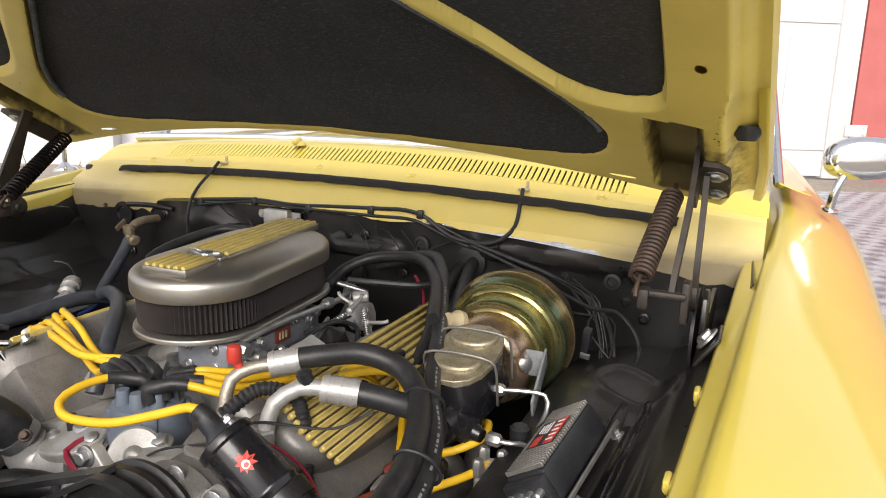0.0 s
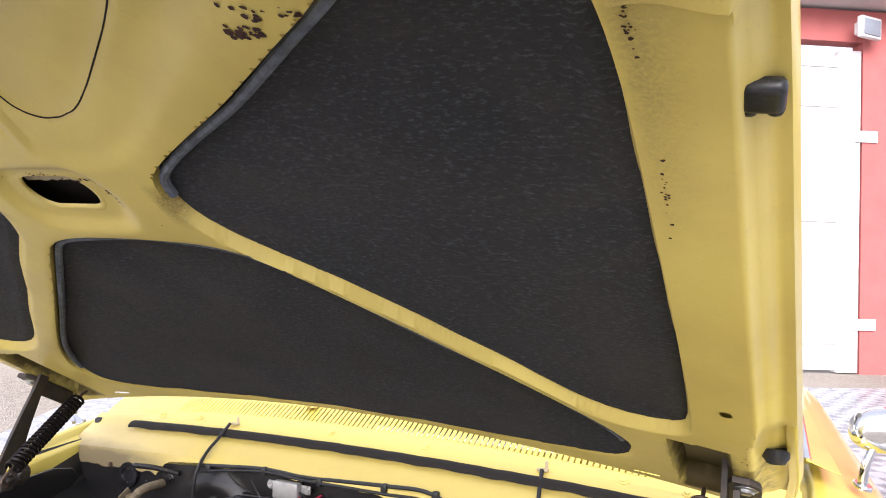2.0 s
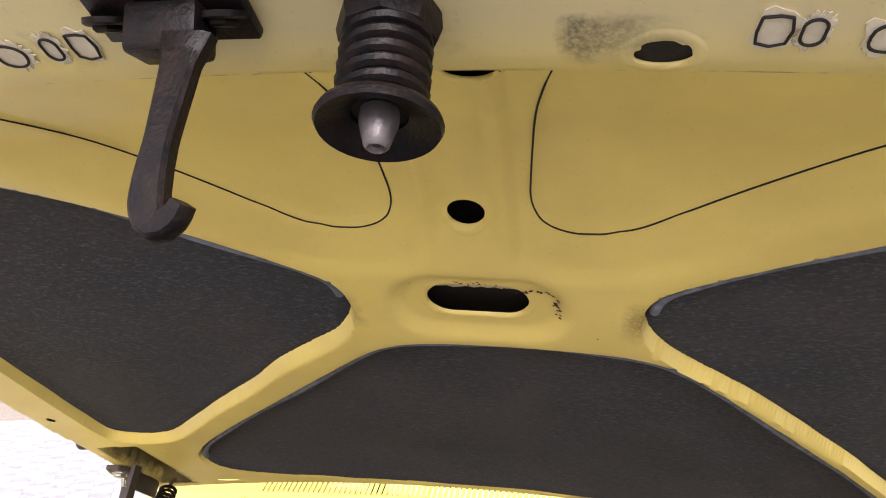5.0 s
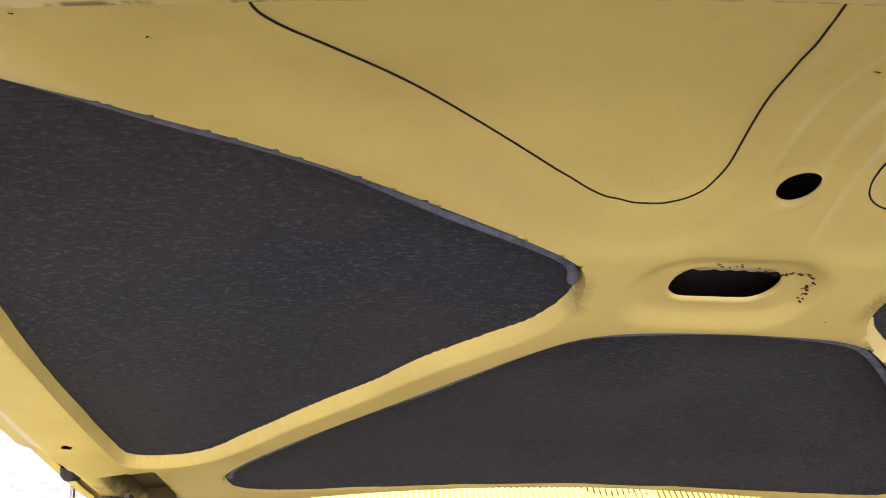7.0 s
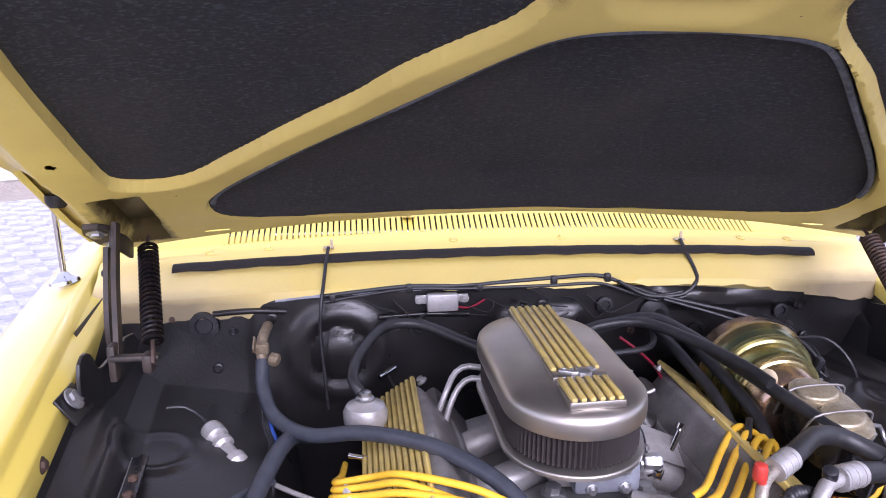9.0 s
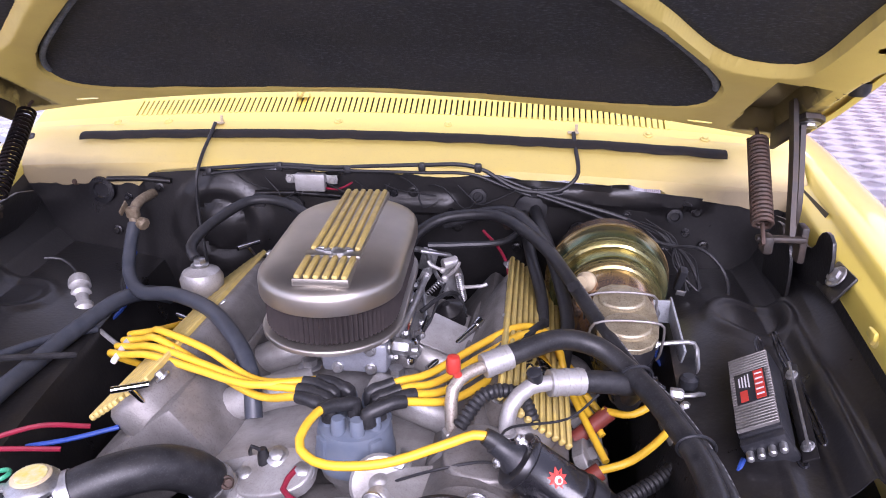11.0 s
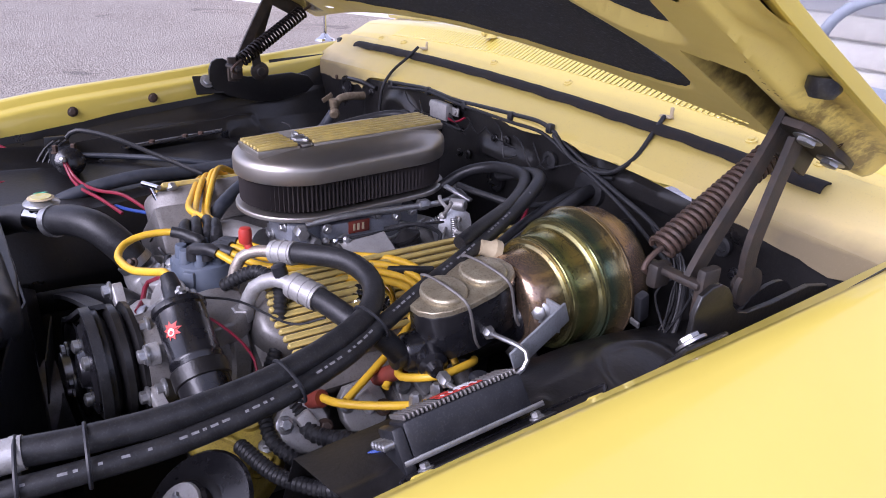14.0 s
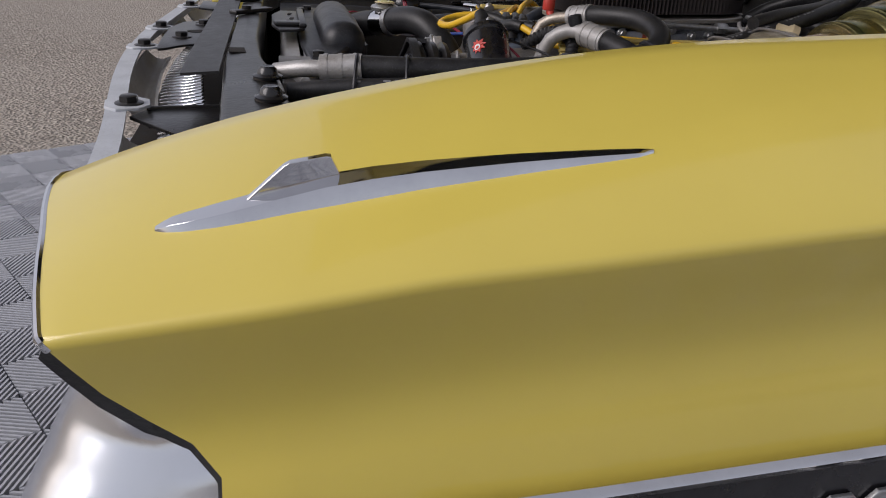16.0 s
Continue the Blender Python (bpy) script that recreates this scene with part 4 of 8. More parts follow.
part("spear", sheet(spear, np.linspace(0, 30, 61), range(10)), M_CHROME, orn, smooth=24)
zf = lambda y: fender_z(0.921, y) - 0.001
part("fin", prism([(-0.786, zf(-0.786) + 0.006), (-0.772, zf(-0.772) + 0.0125), (-0.745, zf(-0.745) + 0.0325), (-0.741, zf(-0.741) + 0.0340), (-0.719, zf(-0.719) + 0.0335), (-0.716, zf(-0.716) + 0.0325), (-0.7085, zf(-0.708) + 0.0150), (-0.702, zf(-0.702) + 0.008), (-0.702, zf(-0.702)), (-0.786, zf(-0.786))], -0.0035, 0.0015, frame3((0.9190 - 0.11 * 0.945, 0.0, 0.0), (0, 1, 0), (0.11, 0, 1)), 0.0006), M_CHROME, orn, "flat chrome fin with a sloping front")

# side moulding, badge and headlight surround
def moulding(u, v):
    y = -0.66 + 1.6 * u
    return (S(x_out(y) - 0.013 + 0.008 * min(1.0, 7 * v, 7 * (1 - v)) + 0.011 * v, y), y, 0.733 + 0.08 * u + 0.018 * v)


part("side_moulding", sheet(moulding, np.linspace(0, 1, 40), np.linspace(0, 1, 11), 0.001, flip=True), M_CHROME, car, "bright side moulding", smooth=60)
part("moulding_base", sheet(lambda u, v: (S(x_out(-0.66 + 1.6 * u) - 0.008 - 0.004 * v, -0.66 + 1.6 * u), -0.66 + 1.6 * u, 0.665 + 0.08 * u + 0.067 * v), np.linspace(0, 1, 30), (0, 0.5, 1), 0.002, flip=True), M_BLACKG, car, "dark inlay below the moulding")
for k in range(5):
    y = -0.325 + 0.042 * k
    bmx = frame3((S(x_out(y) - 0.006, y), y, 0.700 + 0.05 * (y + 0.33)), (0, 1, 0.05), (0, 0, 1))
    part("badge_tile", prism(chaikin([(-0.019, -0.020), (0.019, -0.020), (0.019, 0.020), (-0.019, 0.020)], 1), 0, 0.004, bmx, 0.0015), M_STEEL, car)
    part("badge_mark", prism(chaikin([(-0.012, -0.013), (0.012, -0.013), (0.012, 0.013), (-0.012, 0.013)], 1), 0.004, 0.007, bmx, 0.002), M_CHROME, car)
for s in (1, -1):
    edge = [(S(section(FRONT[k])[k][0], FRONT[k]), FRONT[k], section(FRONT[k])[k][1]) for k in range(17, 24)]
    lead = [(0.862, -0.885, 0.800), (0.862, -0.893, 0.790), (0.862, -0.898, 0.778), (0.860, -0.904, 0.755), (0.858, -0.912, 0.722), (0.856, -0.920, 0.675), (0.85, -0.915, 0.58)]

    def bezel(i, v):
        i0 = min(int(i), 5)
        a, b = Vector(edge[i0]).lerp(Vector(edge[i0 + 1]), i - i0), Vector(lead[i0]).lerp(Vector(lead[i0 + 1]), i - i0)
        w = math.sin(math.pi * min(1.0, v * 1.02)) ** 0.6 * (0.004 + 0.085 * (i / 6) ** 0.9)
        p = a.lerp(b, v)
        return (s * (p.x - 0.006 + w * 0.7 - 0.032) + 0.032 if s < 0 else p.x - 0.006 + w * 0.7, p.y - w + 0.004, p.z - 0.004 * (1 - v) + 0.014 * math.sin(math.pi * v) * (1 - i / 6))
    part("headlight_surround", sheet(bezel, np.linspace(0, 6, 31), np.linspace(0, 1, 20), 0.003, flip=s > 0), M_POLISH, car, "polished headlight surround", smooth=80)
    part("headlight", lathe([(0.08, 0), (0.078, 0.02), (0.05, 0.03), (0.0, 0.034)], pose(S(s * 0.74, -0.9), -0.885, 0.72, 90), 30), M_GLASS, car)

# nose: grille header, brackets, fins
HX = (-0.76, -0.5, -0.277, 0.0, 0.2, 0.36, 0.507, 0.617, 0.72, 0.77)
HI = (-0.908, -0.918, -0.932, -0.947, -0.944, -0.930, -0.910, -0.894, -0.883, -0.879)


def header_y(x):
    return float(np.mean([np.interp(x + d, HX, HI) for d in (-0.05, -0.025, 0, 0.025, 0.05)])) - 0.028


part("grille_header", sheet(lambda u, v: (-0.62 + 1.36 * u, header_y(-0.62 + 1.36 * u) + 0.028 * v, 0.9055 - 0.03 * (1 - min(1, v * 4))), np.linspace(0, 1, 60), np.linspace(0, 1, 9), 0.003), M_PALE, car, "faded silver grille header edge")
for x, w in ((-0.34, 0.05), (-0.026, 0.052), (0.166, 0.05), (0.531, 0.06)):
    y = header_y(x)
    part("header_tab", prism(chaikin([(-w / 2, 0), (w / 2, 0), (w / 2 - 0.006, 0.046), (0.006 - w / 2, 0.046)], 1), 0, 0.003, pose(x, y + 0.006, 0.9055, 0, 0, 9 if x > 0.4 else 0), 0.001), M_PALE, car)
    part("header_bolt", bolt((x, y + 0.031, 0.9085), (0, 0, 1), 0.010, 0.008), M_BLACK, car)
# pressed pans behind the header
for x0, x1 in ((0.085, 0.455), (0.575, 0.73), (-0.30, -0.07), (-0.55, -0.36)):
    part("grille_pan", sheet(lambda u, v: (x0 + (x1 - x0) * u, header_y(x0 + (x1 - x0) * u) + 0.022 + 0.036 * v, 0.889 - 0.026 * math.sin(math.pi * min(1, 1.15 * v)) ** 0.7 * (0.35 + 0.65 * math.sin(math.pi * u) ** 0.4) - 0.012 * v), np.linspace(0, 1, 22), np.linspace(0, 1, 12), 0.002), M_PAN, car, "pale pressed grille panel", smooth=60)
# grille fins
fin = box((0.0075, 0.075, 0.003), Matrix.Identity(4), 0.001, 1)
fin_me = None
for k in range(64):
    m = pose(-0.50 + 1.22 * k / 63, header_y(-0.50 + 1.22 * k / 63) + 0.085, 0.868, 16, 14, -28)
    if fin_me is None:
        o = part("grille_fin", fin, M_POLISH, car, "bright metal grille fin")
        fin_me = o.data
    else:
        o = new("grille_fin", fin_me)
        o.parent = car
    o.matrix_basis = m
for y, z in ((-0.886, 0.846), (-0.828, 0.843)):
    part("grille_rail", box((1.24, 0.006, 0.012), pose(0.11, y, z), 0.002), M_BLACK, car)
# added black sheet stands in for the shade below the fins
part("grille_shade_back", box((1.30, 0.13, 0.004), pose(0.095, -0.875, 0.815), 0.0), M_SEAL_SHADE, car)
part("header_bracket", prism(chaikin([(-0.052, -0.926), (0.194, -0.922), (0.222, -0.914), (0.178, -0.888), (0.162, -0.864), (0.155, -0.815), (-0.12, -0.815), (-0.104, -0.863)], 1), 0.9092, 0.9125, Matrix.Identity(4), 0.001), M_BLACK, car, "black stamped brace plate")
# no cut-outs: thin black plates paint the shade of two holes
part("bracket_hole_shade", prism(stadium(0.011, 0.017), 0, 0.001, pose(0.042, -0.876, 0.9126, 0, 0, 15)), M_SEAL_SHADE, car)
part("bracket_hole_shade", prism(stadium(0.008, 0.020), 0, 0.001, pose(-0.062, -0.876, 0.9126, 0, 0, 70)), M_SEAL_SHADE, car)
for x, y in ((0.105, -0.895), (-0.034, -0.872)):
    part("bracket_bolt", bolt((x, y, 0.9127), (0, 0, 1), 0.010, 0.008), M_BLACK, car)
part("header_bracket", box((0.12, 0.07, 0.004), pose(-0.33, -0.868, 0.909, -4), 0.002), M_BLACK, car)
part("corner_bracket", prism([(0.528, -0.887), (0.513, -0.808), (0.646, -0.803), (0.642, -0.83), (0.556, -0.900)], 0.897, 0.901, Matrix.Identity(4), 0.001), M_BLACK, car, "black triangular corner brace")
part("corner_flange", prism([(0.528, -0.887), (0.513, -0.808), (0.509, -0.808), (0.524, -0.887)], 0.880, 0.904, Matrix.Identity(4), 0.001), M_BLACK, car)
part("hood_bumper", lathe([(0.021, 0.0), (0.022, 0.010), (0.020, 0.016), (0.009, 0.016), (0.008, 0.012), (0.0, 0.012)], pose(0.658, -0.820, 0.890), 24), M_RUBBER, car, "round rubber hood bumper")
part("rubber_flap", sheet(lambda u, v: (-0.39 + 0.913 * u + 0.004 * v, -0.8545 + 0.041 * v + 0.008 * max(0, u - 0.5), 0.9435 + 0.0018 * math.sin(9 * u) - 0.004 * (1 - v)), np.linspace(0, 1, 24), np.linspace(0, 1, 5), 0.003), M_RUBBER, car, "flat black rubber air flap")


def support(u, v):
    x = -0.72 + 1.45 * u
    front = -0.814 + 0.010 * max(0.0, abs(x) - 0.45) / 0.25
    back = float(np.interp(x, (-0.72, -0.60, -0.52, -0.42, 0.25, 0.40, 0.46, 0.52, 0.61, 0.73), (-0.727, -0.733, -0.744, -0.769, -0.771, -0.763, -0.753, -0.740, -0.733, -0.727)))
    prof = np.interp(v, (0, 0.06, 0.12, 0.5, 0.86, 0.93, 1), (-0.05, -0.004, 0, 0.002, 0, -0.004, -0.05))
    return (x, front + (back - front) * v, 0.940 + prof)


part("radiator_support", sheet(support, np.linspace(0, 1, 90), np.linspace(0, 1, 25), 0.002), M_BLACK, car, "satin black radiator support")
for x, y in ((0.548, -0.758), (0.646, -0.754), (-0.55, -0.757), (-0.66, -0.745)):
    # black plate on the uncut support, painted as a slot's shade
    part("support_slot_shade", prism(stadium(0.012, 0.026), 0, 0.003, pose(x - 0.012, y - 0.001, 0.9405, 0, 0, 80), 0.001), M_SEAL_SHADE, car)
    part("support_bolt", lathe([(0.015, 0.0), (0.016, 0.003), (0.011, 0.005), (0.010, 0.010), (0.007, 0.013), (0.0, 0.012)], pose(x, y, 0.942), 20), M_BLACKG, car)
for x in (-0.174, 0.010):
    bar = pose(x, -0.789, 0.9455, 0, 0, -40)
    part("support_strap", join(box((0.092, 0.017, 0.007), bar, 0.002), lathe([(0.008, 0), (0.008, 0.006), (0.0, 0.007)], bar @ Matrix.Translation((0.012, 0, 0.003)), 12)), M_BLACK, car)
part("support_patch", box((0.032, 0.020, 0.001), pose(0.383, -0.797, 0.9425, 0, 0, 6), 0.0), M_SEAL_SHADE, car)
part("core_support", box((1.40, 0.003, 0.50), pose(0.0, -0.774, 0.66), 0.0), M_SEAL_SHADE, car)
part("side_closure", box((0.004, 0.12, 0.56), pose(-0.61, -0.74, 0.645), 0.0), M_SEAL_SHADE, car)
part("bay_floor", box((1.5, 1.2, 0.02), pose(0, -0.3, 0.30), 0.0), M_SEAL_SHADE, car)
part("front_apron", box((1.5, 0.02, 0.6), pose(0, -0.80, 0.52), 0.0), M_SEAL_SHADE, car)


# ---- hood ----
hood = thing("hood", "raised yellow hood with dark fibre pads underneath", "hood")
HY = (-0.83, -0.66, -0.57, -0.50, -0.40, -0.2, -0.05, 0.175, 0.27)
HZ = (1.725, 1.700, 1.664, 1.618, 1.556, 1.447, 1.366, 1.252, 1.203)
GY = np.linspace(-0.95, 0.36, 263)
GK = np.exp(-0.5 * np.linspace(-2.5, 2.5, 21) ** 2)
GZ = np.convolve(np.interp(np.linspace(-1.0, 0.41, 283), (-1.0,) + HY + (0.41,), (1.749,) + HZ + (1.130,)), GK / GK.sum(), "valid")


def hood_z(x, y):
    z = np.interp(np.maximum(y, -0.80), GY, GZ) + 0.45 * np.maximum(-0.80 - y, 0)
    return z - 0.035 * (x / 0.7) ** 2 - np.where(np.asarray(x) > 0, 0.018, 0.006) * x


def mirrored(half):
    return half + [(-a, b) for a, b in reversed(half)]


PAD_SIDE = chaikin([(0.158, -0.44), (0.163, -0.472), (0.185, -0.492), (0.252, -0.527), (0.325, -0.563), (0.375, -0.595), (0.425, -0.629), (0.47, -0.660), (0.505, -0.693), (0.545, -0.736), (0.57, -0.756), (0.605, -0.759), (0.632, -0.737), (0.645, -0.68), (0.651, -0.57), (0.658, -0.45), (0.667, -0.25), (0.668, -0.075), (0.655, -0.04), (0.60, -0.026), (0.54, -0.042), (0.48, -0.105), (0.434, -0.156), (0.36, -0.224), (0.30, -0.285), (0.24, -0.332), (0.195, -0.366), (0.17, -0.398), (0.160, -0.42)])
PAD_MID = chaikin([(a + 0.012 + 0.028 * float(step01(-b, -0.15, 0.37)), b) for a, b in mirrored([(0.0, 0.166), (0.2, 0.166), (0.42, 0.158), (0.52, 0.142), (0.56, 0.11), (0.565, 0.06), (0.55, 0.02), (0.507, -0.038), (0.44, -0.105), (0.37, -0.17), (0.30, -0.235), (0.235, -0.296), (0.18, -0.346), (0.145, -0.368), (0.09, -0.379)])])
PANEL = chaikin([(0.066, -0.70), (0.060, -0.62), (0.057, -0.568), (0.078, -0.546), (0.125, -0.545), (0.165, -0.562), (0.22, -0.599), (0.28, -0.641), (0.345, -0.70), (0.381, -0.735), (0.386, -0.756), (0.38, -0.812), (0.11, -0.815), (0.083, -0.772)])
OVAL = [(x + 0.002, y - 0.447) for y, x in stadium(0.024, 0.051)]
OVAL_RIM = [(x + 0.002, y - 0.443) for y, x in stadium(0.045, 0.087)]
HOLES = [OVAL] + [[(cx + rx * math.cos(a), cy + ry * math.sin(a)) for a in np.linspace(0, 2 * math.pi, 20, endpoint=False)] for cx, cy, rx, ry in (
    (0.004, -0.567, 0.016, 0.016), (0.028, -0.757, 0.017, 0.014), (0.131, -0.803, 0.014, 0.009), (0.652, -0.062, 0.011, 0.006), (0.714, -0.146, 0.009, 0.008), (-0.650, -0.062, 0.011, 0.006), (-0.714, -0.140, 0.009, 0.008), (0.016, 0.180, 0.012, 0.004), (0.585, 0.195, 0.024, 0.004), (-0.553, 0.188, 0.024, 0.004), (0.664, -0.770, 0.006, 0.005))]
HOLES.append([(0.588, -0.808), (0.621, -0.808), (0.621, -0.776), (0.588, -0.776)])
POCKET = [(0.634, -0.010), (0.708, -0.010), (0.708, 0.198), (0.640, 0.198)]


def rear_edge(u):
    return 0.192 + 0.05 * np.minimum(np.abs(u) / 0.66, 1.25) ** 2


nu, nv = 321, 231
U, T = np.meshgrid(np.linspace(-0.80, 0.80, nu), np.linspace(0, 1, nv), indexing="ij")
Y = rear_edge(U) + (-0.935 - rear_edge(U)) * T


mirror_u = [[(-a, b) for a, b in o] for o in (PAD_SIDE, PANEL, POCKET)]
mirror_u[0] = [(a + 0.03 * float((1 - step01(-a, 0.32, 0.60)) * (1 - step01(b, -0.10, 0.02))), b) for a, b in mirror_u[0]]
snaps = HOLES + [PAD_SIDE, PAD_MID, PANEL, POCKET] + mirror_u
for o in snaps:
    xs, ys = [p[0] for p in o], [p[1] for p in o]
    near = (U > min(xs) - 0.02) & (U < max(xs) + 0.02) & (Y > min(ys) - 0.02) & (Y < max(ys) + 0.02)
    u, y = U[near], Y[near]
    d, e = sdf(o, u, y), 1e-4
    gx, gy = (sdf(o, u + e, y) - d) / e, (sdf(o, u, y + e) - d) / e
    k = np.abs(d) < 0.0030
    u[k], y[k] = u[k] - d[k] * gx[k], y[k] - d[k] * gy[k]
    U[near], Y[near] = u, y


def pad_depth(y):
    """The recesses run out towards the hinge end."""
    return 0.006 + 0.018 * (1 - step01(y, 0.0, 0.14))


off = np.zeros_like(U)
for o in (PAD_SIDE, PAD_MID, mirror_u[0]):
    off = np.maximum(off, pad_depth(Y) * step01(-sdf(o, U, Y), -0.001, 0.008))
# the field behind the front lip lies deeper, with the bare panels a little deeper still
near_pad = np.minimum(np.minimum(sdf(PAD_SIDE, U, Y), sdf(mirror_u[0], U, Y)), sdf(PAD_MID, U, Y))
field = step01(near_pad, 0.012, 0.075) * step01(Y, -0.785, -0.779) * (1 - step01(Y, -0.66, -0.50)) * (1 - step01(np.abs(U), 0.38, 0.56))
off = np.maximum(off, 0.015 * field)
for o in (PANEL, mirror_u[1]):
    d = sdf(o, U, Y)
    off += 0.004 * step01(-d, -0.0015, 0.002) * step01(Y, -0.785, -0.779)
    off += 0.004 * (1 - step01(d, 0.036, 0.058)) * step01(Y, -0.785, -0.779)
off += -0.005 * (1 - step01(np.abs(np.abs(U - 0.002) - 0.034), 0.003, 0.010)) * (1 - step01(Y, -0.53, -0.51)) * step01(Y, -0.775, -0.765)
# side rails hang lower than the middle
off -= 0.019 * step01(np.abs(U), 0.662, 0.690) * (1 - step01(Y, -0.13, -0.02)) * step01(Y, -0.73, -0.68)
off -= 0.009 * step01(np.abs(U), 0.62, 0.67) * (1 - step01(Y, -0.72, -0.62))
d = sdf(OVAL_RIM, U, Y)
off += 0.009 * step01(-d, -0.010, 0.012)
off += 0.030 * step01(np.abs(U), 0.738, 0.764) + 0.010 * step01(np.abs(U), 0.764, 0.785)
for o in (POCKET, mirror_u[2]):
    off = np.maximum(off, 0.036 * step01(-sdf(o, U, Y), -0.003, 0.004))
off -= 0.006 * step01(T, 0.985, 1.0)
off += 0.006 * (1 - step01(T, 0.0, 0.012))


def taper(u, y):
    """The hood narrows towards the front: squeezes the strips outside the pads."""
    k = (np.clip(0.793 + 0.083 * y, 0.70, 0.806) - 0.66) / 0.146
    return np.sign(u) * (np.minimum(np.abs(u), 0.66) + np.maximum(np.abs(u) - 0.66, 0.0) * k)


def untaper(u, y):
    k = (np.clip(0.793 + 0.083 * y, 0.70, 0.806) - 0.66) / 0.146
    return np.sign(u) * (np.minimum(np.abs(u), 0.66) + np.maximum(np.abs(u) - 0.66, 0.0) / k)


XW = taper(U, Y) + 0.016 - 0.04 * Y
ZW = hood_z(XW, Y) + off
inside = np.zeros_like(U, bool)
for k, o in enumerate(HOLES):
    inside |= sdf(o, U, Y) < (0.0055 if k < 4 else 0.0006)
Vh = np.stack([XW, Y, ZW], 2).reshape(-1, 3)
Fh = []
for i in range(nu - 1):
    for j in range(nv - 1):
        if not (inside[i, j] and inside[i + 1, j] and inside[i + 1, j + 1] and inside[i, j + 1]):
            Fh.append((i * nv + j, i * nv + j + 1, (i + 1) * nv + j + 1, (i + 1) * nv + j))
part("inner_panel", (Vh, Fh), M_UNDER, hood, "yellow stamped inner panel with worn paint", smooth=50)


def skin(u, t):
    y = rear_edge(u) + (-0.95 - rear_edge(u)) * t
    x = float(taper(u, y)) + 0.016 - 0.04 * y
    return (x, y, float(hood_z(x, max(y, -0.93))) + 0.048 + 0.004 * (1 - (u / 0.8) ** 2) - 0.004 * float(step01(abs(u), 0.76, 0.805)))


# added dark sheets above the panel; their black paints shade into its holes
part("hole_shade_sheet", sheet(lambda u, t: (skin(u, t)[0], skin(u, t)[1], skin(u, t)[2] - 0.010), np.linspace(-0.60, 0.60, 40), np.linspace(0.04, 0.97, 40), 0.001), M_SEAL_SHADE, hood)
for s in (-1, 1):
    part("hole_shade_sheet", sheet(lambda u, t: (skin(u, t)[0], skin(u, t)[1], skin(u, t)[2] - 0.012), np.linspace(s * 0.56, s * 0.74, 8), np.linspace(0.82, 0.975, 12), 0.001), M_SEAL_SHADE, hood)
part("outer_skin", sheet(skin, np.linspace(-0.806, 0.806, 60), np.linspace(-0.004, 1, 60), 0.0015), M_PAINT, hood, "glossy yellow outer skin")
for s in (-1, 1):
    part("side_hem", sheet(lambda t, v: (skin(s * 0.806, t)[0] - s * 0.018 * v, skin(s * 0.806, t)[1], skin(s * 0.806, t)[2] - 0.014 * math.sin(1.57 * min(1, 2.5 * v)) + 0.004 * v), np.linspace(-0.004, 1, 60), np.linspace(0, 1, 8), 0.0012, flip=s < 0), M_PAINT, hood)
part("front_hem", sheet(lambda u, v: (skin(u, 1)[0], skin(u, 1)[1] + 0.03 * v - 0.004 * math.sin(3.14 * v), skin(u, 1)[2] + (float(hood_z(skin(u, 1)[0], -0.92)) - skin(u, 1)[2]) * float(step01(v, 0, 0.8))), np.linspace(-0.806, 0.806, 60), np.linspace(0, 1, 8), 0.0012, flip=True), M_PAINT, hood)


def on_hood(u, y, d=0.0):
    x = u + 0.016 - 0.04 * y
    return (x, y, float(hood_z(x, y)) + d)


def on_panel(u, y, d=0.0):
    """A point d above the stamped underside itself."""
    e = float(rear_edge(u))
    a = min(max((float(untaper(u, y)) + 0.80) / 1.60 * (nu - 1), 0), nu - 1.001)
    b = min(max((y - e) / (-0.935 - e) * (nv - 1), 0), nv - 1.001)
    i, j = int(a), int(b)
    a, b = a - i, b - j
    o = (off[i, j] * (1 - a) + off[i + 1, j] * a) * (1 - b) + (off[i, j + 1] * (1 - a) + off[i + 1, j + 1] * a) * b
    return on_hood(u, y, d + float(o))


# turned edges of the four large holes
for k, o in enumerate(HOLES[:4]):
    cen = np.mean(np.array(o), axis=0)
    dirs = [(np.array(p) - cen) / np.linalg.norm(np.array(p) - cen) for p in o]
    flat = float(np.mean([on_panel(p[0], p[1], 0)[2] - on_hood(p[0], p[1], 0)[2] for p in o]))
    rings = [(0.0005, 0.004 if k == 0 else 0.0018, 0), (0.0, 0.0004, 0), (0.0010, -0.0006, 1), (0.006, -0.0004, 1), (0.0115, 0.0014, 1)]
    Vr = [(on_panel(p[0] + g * d[0], p[1] + g * d[1], h) if free else on_hood(p[0] + g * d[0], p[1] + g * d[1], flat + h)) for g, h, free in rings for p, d in zip(o, dirs)]
    m = len(o)
    part("hole_edge", (Vr, [(q * m + i, q * m + (i + 1) % m, (q + 1) * m + (i + 1) % m, (q + 1) * m + i) for q in range(4) for i in range(m)]), M_UNDER, hood, smooth=60)
    if k == 0:
        part("inner_flange", sheet(lambda u, v: on_hood(0.002 + 0.052 * (2 * u - 1), -0.478 + (0.028 + 0.004 * noise.noise((14 * u, 1, 1))) * v, flat + 0.010 + 0.002 * v), np.linspace(0, 1, 16), (0, 0.5, 1), 0.001), M_TAN, hood, "grimy tan sheet inside the oval hole")
    # added black face just behind the lip hole, in place of its shade
    if k == 3:
        part("hole_shade_backing", ([on_hood(p[0] + 0.004 * d[0], p[1] + 0.004 * d[1], flat + 0.0022) for p, d in zip(o, dirs)], [tuple(range(m))]), M_SEAL_SHADE, hood)


